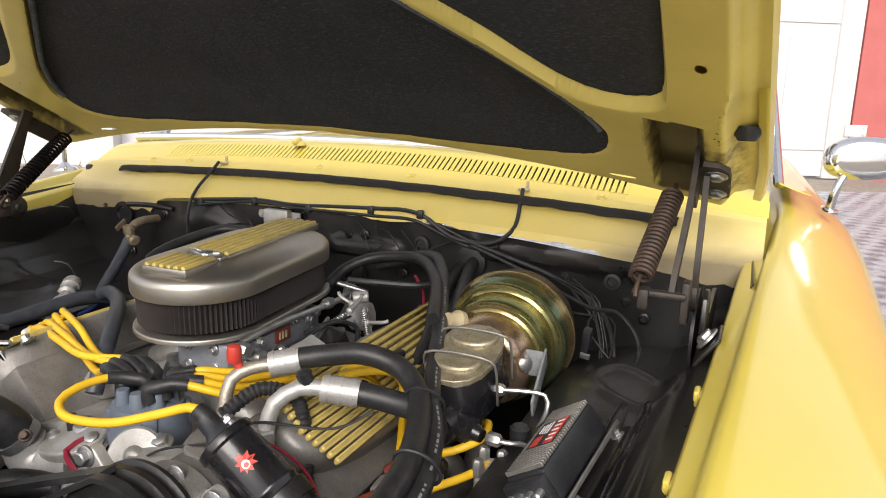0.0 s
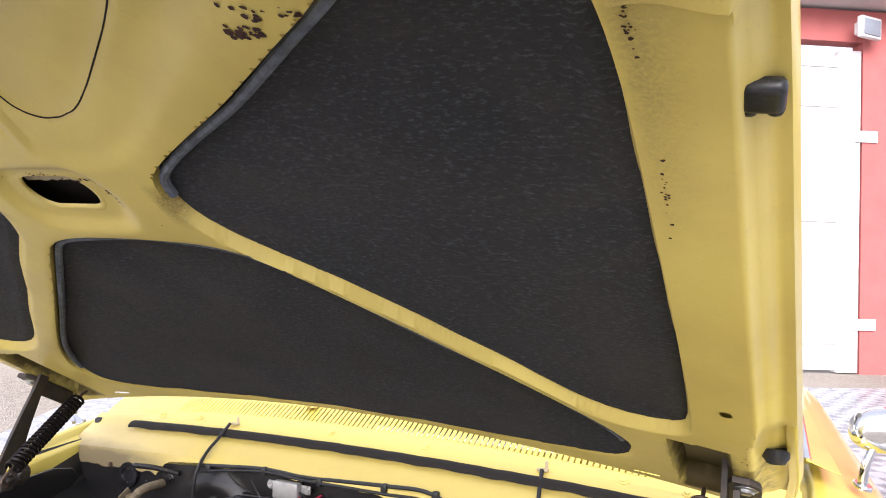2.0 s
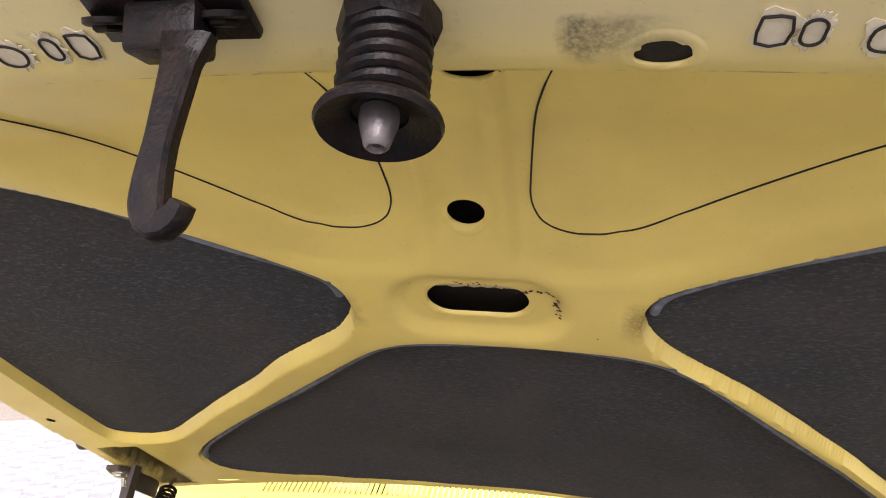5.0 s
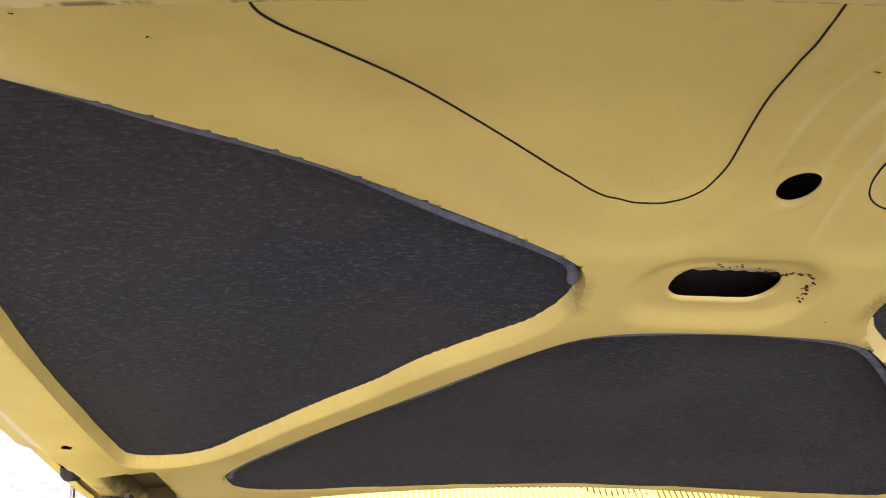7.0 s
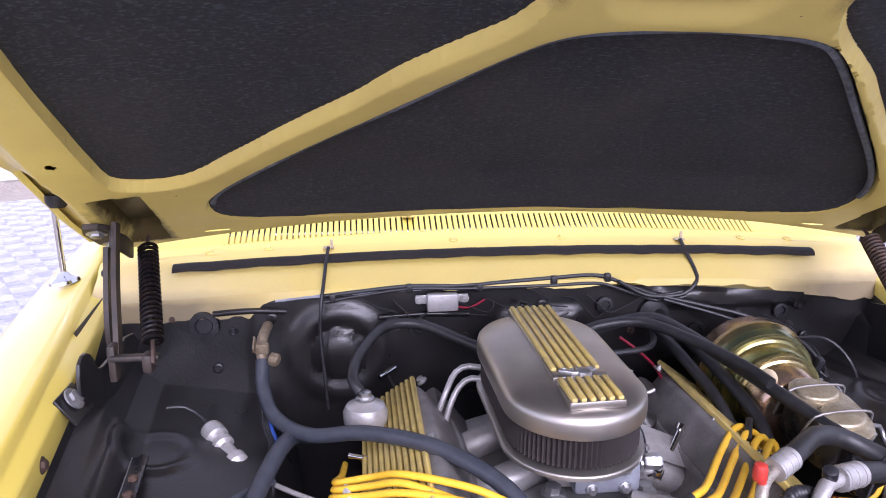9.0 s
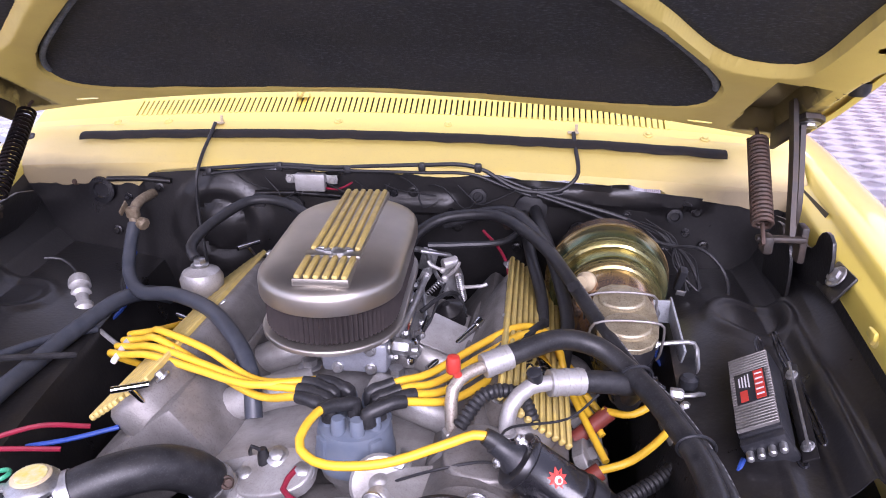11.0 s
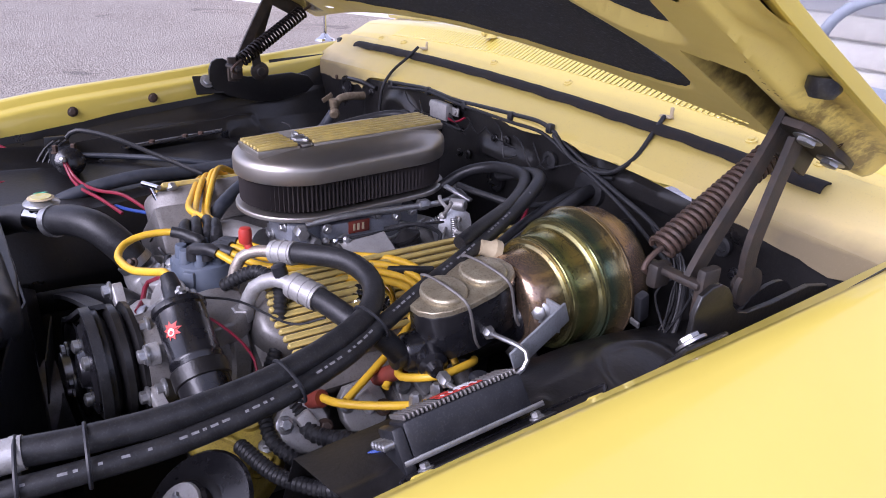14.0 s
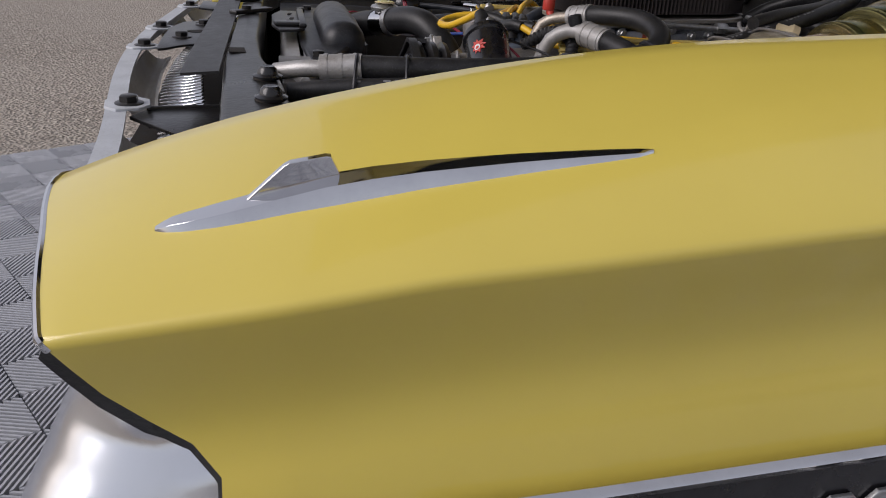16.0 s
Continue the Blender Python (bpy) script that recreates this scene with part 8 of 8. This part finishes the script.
for p in ((0.494, -0.11, 0.925), (0.520, -0.196, 0.893)):
    part("line_nut", lathe([(0.008, -0.008), (0.009, -0.006), (0.009, 0.008), (0.006, 0.012)], axis(p, Vector(p) + Vector((1, -0.2, 0))), 6), M_STEEL, mc)
part("brake_line", tube([(0.497, -0.112, 0.925), (0.525, -0.108, 0.928), (0.560, -0.100, 0.925), (0.566, -0.108, 0.905), (0.560, -0.145, 0.888), (0.535, -0.18, 0.872), (0.525, -0.20, 0.86)], 0.0036, 8), M_STEEL, mc)
part("brake_line", tube([(0.523, -0.198, 0.892), (0.545, -0.197, 0.893), (0.562, -0.185, 0.888), (0.565, -0.195, 0.872), (0.55, -0.225, 0.866), (0.525, -0.23, 0.858)], 0.0036, 8), M_STEEL, mc)
pv = thing("brake_valve", "small brass brake valve block with fittings", "valve")
part("block", box((0.04, 0.05, 0.03), pose(0.525, -0.215, 0.848, 10, 0, 15), 0.006), M_ALU, pv)
part("switch", join(lathe([(0.010, 0), (0.010, 0.018), (0.014, 0.020), (0.014, 0.034), (0.009, 0.038)], at(0.545, -0.16, 0.865), 14)), M_PLASTIC, pv)
for x, y in ((0.515, -0.235), (0.535, -0.20), (0.51, -0.20)):
    part("fitting", lathe([(0.008, 0), (0.008, 0.018), (0.005, 0.022)], at(x, y, 0.86), 6), M_STEEL, pv)

# ignition amplifier box
am = thing("ignition_box", "black finned ignition amplifier box with a red label", "ignition box")
A_, D_, B_ = Vector((0.592, -0.168, 0.936)), Vector((0.574, -0.312, 0.910)), Vector((0.631, -0.182, 0.962))
ex, ey = (D_ - A_).normalized(), (B_ - A_).normalized()
LX, LY = (D_ - A_).length, 0.058
bm_ = frame3(A_ + ex * LX / 2 + ey * LY / 2, ex, ey)
nz = -1 if (bm_.to_3x3() @ Vector((0, 0, 1))).z < 0 else 1
part("case", box((LX, LY, 0.044), bm_ @ at(0, 0, -nz * 0.0235), 0.006), M_PLASTIC, am)
for k in range(27):
    x = -LX / 2 + 0.006 + (LX - 0.012) * k / 26
    if -0.034 < x < 0.026:
        for e in (-1, 1):
            part("fin", box((0.0026, 0.007, 0.006), bm_ @ at(x, e * (LY / 2 - 0.005), nz * 0.001), 0.0007, 1), M_ALUD, am)
    else:
        part("fin", box((0.0026, LY - 0.004, 0.006), bm_ @ at(x, 0, nz * 0.001), 0.0007, 1), M_ALUD, am)
part("label_plate", box((0.060, 0.042, 0.002), bm_ @ at(-0.004, 0.0, nz * 0.003), 0.0005), M_PLASTIC, am)
part("label_red", box((0.054, 0.013, 0.001), bm_ @ at(-0.004, 0.012, nz * 0.0046), 0.0), M_RED, am, "red logo patch")
part("label_red", box((0.020, 0.010, 0.001), bm_ @ at(0.012, -0.010, nz * 0.0046), 0.0), M_RED, am)
for k in range(5):
    part("label_line", box((0.0022, 0.010, 0.0008), bm_ @ at(-0.024 + 0.010 * k, 0.012, nz * 0.0054), 0.0), M_WHITE, am)
for k in range(4):
    part("label_line", box((0.026 - 0.003 * k, 0.0016, 0.0008), bm_ @ at(-0.016, -0.002 - 0.0042 * k, nz * 0.0046), 0.0), M_WHITE, am)
part("edge_strip", box((LX + 0.02, 0.003, 0.006), bm_ @ at(0.004, LY / 2 + 0.014, -nz * 0.040), 0.001), M_STEEL, am, "bright worn edge strip")
part("end_plate", box((0.014, LY, 0.05), bm_ @ at(LX / 2 + 0.006, 0, -nz * 0.030), 0.004), M_PLASTIC, am)
for k in range(4):
    part("connector", lathe([(0.005, 0), (0.005, 0.012), (0.003, 0.014)], bm_ @ at(LX / 2 + 0.012, -0.022 + 0.014 * k, -nz * 0.02) @ Matrix.Rotation(radians(90), 4, "Y"), 10), M_STEEL, am)
part("base_flange", box((LX + 0.03, 0.02, 0.004), bm_ @ at(0, LY / 2 + 0.010, -nz * 0.055), 0.001), M_BLACK, am)
for s in (-1, 1):
    part("flange_screw", bolt(bm_ @ Vector((s * LX * 0.46, LY / 2 + 0.010, -nz * 0.053)), bm_.to_3x3() @ Vector((0, 0, nz)), 0.006, 0.006), M_STEEL, am)

# heater hoses, cables, wiring
hh = thing("heater_hose", "blue-grey heater hose on a crusty brass valve", "hose")
part("hose", tube([(-0.478, 0.165, 0.985), (-0.475, 0.130, 0.945), (-0.448, 0.07, 0.915), (-0.385, 0.0, 0.915), (-0.295, -0.06, 0.945), (-0.20, -0.13, 0.957), (-0.125, -0.21, 0.952), (-0.082, -0.268, 0.930), (-0.068, -0.305, 0.88)], 0.0125, 16), M_HOSE, hh)
part("valve", join(tube([(-0.478, 0.165, 0.98), (-0.480, 0.175, 1.01), (-0.478, 0.20, 1.022), (-0.476, 0.25, 1.022)], 0.010, 12), box((0.026, 0.016, 0.024), pose(-0.478, 0.166, 1.008, 10), 0.005), box((0.004, 0.03, 0.012), pose(-0.490, 0.155, 1.02, 30), 0.001), lathe([(0.012, 0), (0.013, 0.012), (0.009, 0.016)], axis((-0.462, 0.16, 0.99), (-0.44, 0.15, 0.985)), 8)), worn("corroded_brass", (0.16, 0.12, 0.075), (0.32, 0.27, 0.19), 0.6, 0.4, scale=120, amount=0.4, bump=0.5), hh, "corroded brass water valve")
part("hose", tube([(-0.40, 0.12, 0.85), (-0.412, 0.06, 0.885), (-0.432, -0.01, 0.900), (-0.456, -0.12, 0.890), (-0.462, -0.20, 0.885), (-0.455, -0.33, 0.888), (-0.46, -0.46, 0.86), (-0.47, -0.56, 0.80)], 0.0145, 16), M_HOSE, hh)
part("small_hose", tube([(-0.44, -0.07, 0.875), (-0.486, -0.13, 0.886), (-0.535, -0.235, 0.898), (-0.588, -0.32, 0.90), (-0.64, -0.42, 0.90)], 0.0065, 12), M_HOSE, hh)
lh = thing("lower_hose", "black lower radiator hose", "hose")
part("hose", tube([(0.02, -0.42, 0.80), (-0.04, -0.46, 0.82), (-0.11, -0.50, 0.80), (-0.20, -0.56, 0.76)], 0.020, 14), M_RUBBER, lh)
part("bypass", tube([(0.06, -0.42, 0.82), (0.04, -0.45, 0.84), (0.06, -0.48, 0.82)], 0.010, 12), M_RUBBER, lh)
vh = thing("vacuum_hose", "thick black vacuum hose to the booster", "hose")
part("hose", tube([(0.375, -0.075, 1.000), (0.355, -0.02, 1.01), (0.31, 0.08, 1.02), (0.24, 0.16, 1.03), (0.15, 0.17, 1.02), (0.10, 0.14, 1.0), (0.08, 0.10, 0.97)], 0.0105, 14), M_RUBBER, vh)
part("hose", tube([(0.313, 0.262, 1.015), (0.318, 0.22, 1.008), (0.34, 0.12, 0.985), (0.36, 0.02, 0.955), (0.37, -0.06, 0.925), (0.36, -0.15, 0.88)], 0.0115, 14), M_RUBBER, vh)
part("hose", tube([(0.290, 0.262, 1.005), (0.295, 0.20, 0.995), (0.31, 0.10, 0.97), (0.33, 0.0, 0.93), (0.33, -0.1, 0.87)], 0.0105, 14), M_RUBBER, vh)
part("grommet", lathe([(0.034, 0), (0.032, -0.012), (0.018, -0.016)], axis((0.305, 0.264, 1.012), (0.305, 0.30, 1.012)), 24), M_RUBBER, vh)

loom = thing("wiring_loom", "thin black wiring clipped along the firewall", "wiring")
fy = lambda x: 0.256 - 0.015 * x
main = [(x, fy(x) - 0.004, z) for x, z in ((-0.37, 1.075), (-0.30, 1.082), (-0.20, 1.090), (-0.10, 1.088), (0.0, 1.093), (0.09, 1.098), (0.18, 1.100), (0.25, 1.075), (0.31, 1.055), (0.36, 1.060))]
part("cable", tube(main, 0.0042, 8), M_RUBBER, loom)
part("cable", tube([(p[0] + 0.005, p[1] - 0.004, p[2] - 0.010 - 0.006 * math.sin(9 * p[0])) for p in main], 0.0034, 8), M_RUBBER, loom)
part("cable", tube([(-0.357, 0.328, 1.156), (-0.362, 0.30, 1.13), (-0.366, 0.262, 1.10), (-0.372, 0.240, 1.06), (-0.375, 0.236, 1.00), (-0.37, 0.23, 0.92), (-0.365, 0.225, 0.85)], 0.0036, 8), M_RUBBER, loom)
part("cable", tube([(0.382, 0.325, 1.152), (0.386, 0.30, 1.13), (0.392, 0.265, 1.10), (0.388, 0.245, 1.082), (0.36, 0.236, 1.060), (0.315, 0.235, 1.055), (0.27, 0.236, 1.062), (0.22, 0.238, 1.09)], 0.0040, 8), M_RUBBER, loom)
part("cable", tube([(0.315, 0.235, 1.055), (0.40, 0.225, 1.035), (0.48, 0.215, 1.015), (0.56, 0.19, 0.985), (0.60, 0.15, 0.95), (0.615, 0.11, 0.90), (0.60, 0.06, 0.87)], 0.0042, 8), M_RUBBER, loom)
part("cable", tube([(0.315, 0.232, 1.050), (0.42, 0.215, 1.02), (0.55, 0.18, 0.98), (0.615, 0.14, 0.985), (0.655, 0.11, 0.94), (0.635, 0.05, 0.89), (0.58, -0.02, 0.86)], 0.0034, 8), M_RUBBER, loom)
part("cable", tube([(0.60, 0.10, 0.87), (0.56, 0.03, 0.865), (0.52, -0.02, 0.86), (0.54, -0.10, 0.85)], 0.003, 8), M_BLUEWIRE, loom)
part("cable", tube([(0.55, 0.02, 0.88), (0.545, -0.02, 0.865), (0.54, -0.07, 0.85)], 0.0026, 8), M_REDWIRE, loom)
part("cable", tube([(0.215, 0.20, 0.985), (0.245, 0.17, 0.965), (0.265, 0.13, 0.945), (0.27, 0.09, 0.92)], 0.0030, 8), M_REDWIRE, loom)
part("cable", tube([(-0.05, fy(0) - 0.01, 1.06), (-0.08, fy(0) - 0.012, 1.045), (-0.12, fy(0) - 0.012, 1.05)], 0.0022, 6), M_REDWIRE, loom)
for x in (-0.35, -0.20, -0.06, 0.09, 0.20, 0.31):
    p = min(main, key=lambda q: abs(q[0] - x))
    part("loom_clip", box((0.014, 0.014, 0.018), at(x, fy(x) - 0.005, p[2] - 0.004), 0.004), M_RUBBER, loom)
for k, (dx, col) in enumerate(((0.0, M_RUBBER), (0.006, M_BLUEWIRE), (-0.006, M_RUBBER))):
    part("cable", tube([(-0.47 + dx, 0.13, 0.94), (-0.465 + dx, 0.08, 0.90), (-0.45 + dx, 0.03, 0.87), (-0.47 + dx, -0.10, 0.85)], 0.0034, 8), col, loom)
rw = random.Random(21)
for k in range(7):
    j = lambda e: rw.uniform(-e, e)
    part("thin_wire", tube([(0.50 + j(0.02), 0.205, 1.01 + j(0.01)), (0.555 + j(0.012), 0.185, 0.985 + j(0.012)), (0.585 + j(0.02), 0.15 + j(0.02), 0.945 + j(0.02)), (0.60 + j(0.03), 0.10 + j(0.03), 0.895 + j(0.02)), (0.61 + j(0.04), 0.03 + j(0.03), 0.872), (0.57 + j(0.05), -0.06 + j(0.03), 0.862)], 0.0017, 6), M_RUBBER, loom)
part("wire_plug", box((0.014, 0.018, 0.048), pose(0.572, 0.10, 0.945, 20, 8, 0), 0.004), M_PLASTIC, loom, "black wiring plug")
part("plug_band", box((0.016, 0.004, 0.010), pose(0.573, 0.090, 0.922, 20, 8, 0), 0.001), M_STEEL, loom)
for k in range(9):
    x = -0.28 + 0.055 * k + rw.uniform(-0.02, 0.02)
    part("thin_wire", tube([(x, fy(x) - 0.006, 1.068 + rw.uniform(-0.012, 0.006)), (x + 0.03, fy(x) - 0.014, 1.050 + rw.uniform(-0.02, 0.01)), (x + 0.06 + rw.uniform(-0.02, 0.03), fy(x) - 0.018, 1.03 + rw.uniform(-0.02, 0.02)), (x + 0.10 + rw.uniform(-0.03, 0.03), fy(x) - 0.012, 1.055 + rw.uniform(-0.03, 0.02))], 0.0015, 6), M_RUBBER, loom)
part("vent_tube", tube([(-0.075, 0.075, 0.985), (-0.105, 0.085, 0.988), (-0.130, 0.080, 0.98), (-0.152, 0.055, 0.95), (-0.168, 0.045, 0.91), (-0.178, 0.04, 0.86)], 0.0055, 10), M_ALU, loom)
part("vent_tube", tube([(-0.075, 0.045, 0.975), (-0.105, 0.055, 0.978), (-0.128, 0.05, 0.965), (-0.148, 0.035, 0.93), (-0.160, 0.03, 0.88)], 0.0055, 10), M_ALU, loom)
sn = thing("temperature_sensor", "chrome two-way fitting with a round sender", "sensor")
fa, fb = Vector((-0.562, 0.080, 0.895)), Vector((-0.520, 0.020, 0.878))
part("fitting", join(lathe([(0.009, -0.002), (0.013, 0.0), (0.014, 0.005), (0.014, 0.018), (0.011, 0.021), (0.010, 0.028), (0.013, 0.030), (0.013, 0.036), (0.009, 0.040), (0.009, 0.060), (0.013, 0.062), (0.013, 0.072), (0.008, 0.078)], axis(fa, fb) @ Matrix.Scale(1.45, 4), 18), tube([fa.lerp(fb, 0.72), fa.lerp(fb, 0.72) + Vector((-0.012, -0.012, -0.025)), fa.lerp(fb, 0.72) + Vector((-0.014, -0.014, -0.05))], 0.009, 12), box((0.026, 0.036, 0.007), Matrix.Translation(fa.lerp(fb, 0.8) + Vector((0, 0, -0.012))), 0.002)), M_ALU, sn)
part("capillary", tube([(-0.64, 0.10, 0.93), (-0.61, 0.11, 0.925), (-0.58, 0.10, 0.908), fa], 0.0028, 8), M_RUBBER, sn)
part("cable", tube([fb, (-0.48, -0.03, 0.870), (-0.41, -0.08, 0.86), (-0.34, -0.13, 0.86)], 0.0042, 8), M_ALU, sn)
rl = thing("relay", "small grey metal relay box on the firewall", "relay")
part("case", box((0.062, 0.020, 0.036), pose(-0.135, 0.246, 1.058), 0.004), M_ALU, rl)
part("tab", join(box((0.105, 0.004, 0.018), pose(-0.135, 0.254, 1.062), 0.002), *[bolt((-0.135 + s * 0.045, 0.252, 1.062), (0, -1, 0), 0.006, 0.004) for s in (-1, 1)]), M_ALU, rl)
bm2 = thing("battery_bracket", "slotted black steel strap on the inner fender", "bracket")
sa_, sb_ = Vector((-0.640, -0.055, 0.922)), Vector((-0.620, -0.295, 0.908))
sm_ = frame3((sa_ + sb_) / 2, sb_ - sa_, (1, 0, 0.1))
part("strap", join(box(((sb_ - sa_).length, 0.024, 0.004), sm_, 0.001), box((0.026, 0.030, 0.004), sm_ @ at(0.118, 0.012, 0.004), 0.001), box((0.02, 0.008, 0.03), sm_ @ at(-0.12, 0.0, -0.015), 0.001)), M_BLACKG, bm2)
for e in (-0.06, -0.02, 0.06):
    part("strap_bolt", lathe([(0.0075, 0.0), (0.0075, 0.006), (0.004, 0.008), (0.0, 0.008)], sm_ @ at(e, 0, 0.001), 8), M_SPRING, bm2)
part("strap_edge", box(((sb_ - sa_).length, 0.0015, 0.006), sm_ @ at(0, -0.0125, 0.001), 0.0005), M_STEEL, bm2, "thin bright line along the strap edge")
so = thing("starter_solenoid", "black starter solenoid with red and black cables", "solenoid")
SO = Vector((-0.600, -0.432, 0.905))
part("body", join(lathe([(0.022, 0), (0.026, 0.006), (0.026, 0.05), (0.02, 0.056)], axis(SO, SO + Vector((0.06, 0.01, 0.0))), 20), box((0.02, 0.05, 0.05), at(*(SO + Vector((-0.012, 0, 0)))), 0.004)), M_PLASTIC, so)
part("terminal", join(*[bolt(SO + Vector((0.04, s * 0.018, 0.026)), (0, 0, 1), 0.006, 0.014) for s in (-1, 1)]), M_SPRING, so)
part("cap", lathe([(0.027, 0.0), (0.030, 0.003), (0.030, 0.020), (0.020, 0.028), (0.006, 0.030)], axis(SO + Vector((0.05, 0.006, 0.004)), SO + Vector((0.10, 0.0, 0.02))), 24), M_BLACKG, so)
part("bracket", box((0.012, 0.05, 0.062), at(*(SO + Vector((-0.026, -0.004, 0.012)))), 0.003), M_BLACK, so)
part("terminal", lathe([(0.005, 0), (0.005, 0.012), (0.008, 0.013), (0.008, 0.020), (0.003, 0.024)], axis(SO + Vector((0.076, -0.006, 0.014)), SO + Vector((0.10, -0.02, 0.03))), 8), M_STEEL, so)
for k, pts in enumerate((((0.085, -0.008, 0.016), (0.10, 0.0, -0.008), (0.14, 0.012, -0.020), (0.20, 0.03, -0.018), (0.26, 0.06, -0.012), (0.31, 0.09, -0.03)), ((0.085, -0.010, 0.014), (0.105, -0.004, -0.014), (0.15, 0.006, -0.026), (0.22, 0.026, -0.028), (0.29, 0.05, -0.04)), ((0.02, -0.03, -0.03), (-0.02, -0.07, -0.006), (-0.05, -0.11, 0.026), (-0.06, -0.15, 0.030), (-0.04, -0.20, -0.01), (0.02, -0.22, -0.04)), ((0.03, -0.035, -0.035), (-0.015, -0.075, -0.022), (-0.04, -0.12, 0.014), (-0.03, -0.18, 0.01), (0.04, -0.20, -0.035), (0.10, -0.19, -0.05)), ((0.04, -0.045, -0.040), (0.05, -0.09, -0.03), (0.07, -0.14, -0.02), (0.11, -0.17, -0.045)))):
    part("cable", tube([SO + Vector(p) for p in pts], 0.0036, 8), M_REDWIRE, so, "dark red cable")
part("cable", tube([SO + Vector(p) for p in ((0.02, 0.01, 0.05), (0.03, 0.03, 0.066), (0.07, 0.09, 0.055), (0.13, 0.17, 0.02), (0.20, 0.24, -0.01))], 0.005, 8), M_RUBBER, so)
for dy in (-0.012, 0.0, 0.012):
    part("cable", tube([SO + Vector(p) for p in ((0.0, dy, 0.04), (-0.012, dy - 0.02, 0.02), (-0.006, dy - 0.045, -0.02), (0.02, dy - 0.05, -0.06))], 0.0028, 8), M_RUBBER, so)
part("cable", tube([SO + Vector(p) for p in ((0.24, 0.05, -0.04), (0.3, 0.06, -0.03), (0.36, 0.08, -0.02))], 0.0035, 8), M_BLUEWIRE, so)
cv = thing("cable_conduit", "black corrugated cable conduit by the coil", "conduit")
part("conduit", tube([(0.225, -0.37, 0.935), (0.255, -0.335, 0.962), (0.295, -0.318, 0.955), (0.315, -0.325, 0.925), (0.325, -0.335, 0.88), (0.345, -0.36, 0.84), (0.40, -0.38, 0.80), (0.45, -0.36, 0.78)], 0.0095, 10, 0.01, ribs=0.006), M_RUBBER, cv)
part("conduit", tube([(0.375, -0.350, 0.835), (0.395, -0.335, 0.815), (0.425, -0.330, 0.800), (0.47, -0.30, 0.805), (0.515, -0.27, 0.82), (0.555, -0.275, 0.85)], 0.0115, 10, 0.01, ribs=0.007), M_RUBBER, cv)
part("conduit", tube([(0.40, -0.42, 0.80), (0.48, -0.40, 0.80), (0.55, -0.36, 0.815), (0.585, -0.335, 0.86)], 0.010, 10, 0.01, ribs=0.006), M_RUBBER, cv)
part("cable", tube([(0.585, -0.335, 0.87), (0.575, -0.35, 0.86), (0.55, -0.36, 0.84)], 0.004, 8), M_WHITE, cv)
part("cable", tube([(0.585, -0.32, 0.88), (0.57, -0.345, 0.865), (0.545, -0.37, 0.83)], 0.004, 8), M_BLUEWIRE, cv)
part("thin_wire", tube([(0.30, -0.44, 0.975), (0.28, -0.42, 0.955), (0.29, -0.37, 0.94), (0.36, -0.33, 0.93), (0.40, -0.30, 0.95)], 0.0018, 6), M_RUBBER, cv)
part("thin_wire", tube([(0.30, -0.47, 0.965), (0.33, -0.42, 0.945), (0.36, -0.38, 0.89), (0.40, -0.40, 0.83)], 0.0018, 6), M_REDWIRE, cv)
part("thin_wire", tube([(0.14, -0.42, 0.88), (0.19, -0.43, 0.91), (0.25, -0.43, 0.93), (0.29, -0.46, 0.955)], 0.0018, 6), M_RUBBER, cv)


# ---- single floor tiles, last ----
tile_me = None
far_V, far_F = [], []
TV, TF = tile_mesh()
for k, (d, x, y) in enumerate(cells):
    if k < 300:
        if tile_me is None:
            o = part("floor_tile", (TV, TF), M_TILE, pad, smooth=0)
            tile_me = o.data
        else:
            o = new("floor_tile", tile_me)
            o.parent = pad
        o.matrix_basis = pose(x, y, 0, 0, 0, math.degrees(TA))
    else:
        i = len(far_V)
        far_V += [(x + ca * a - sa * b, y + sa * a + ca * b, z) for a, b, z in TV]
        far_F += [tuple(q + i for q in f) for f in TF]
far = part("floor_tiles_beyond", (far_V, far_F), M_TILE, pad, smooth=0)
tagged(far, kind="stuff")
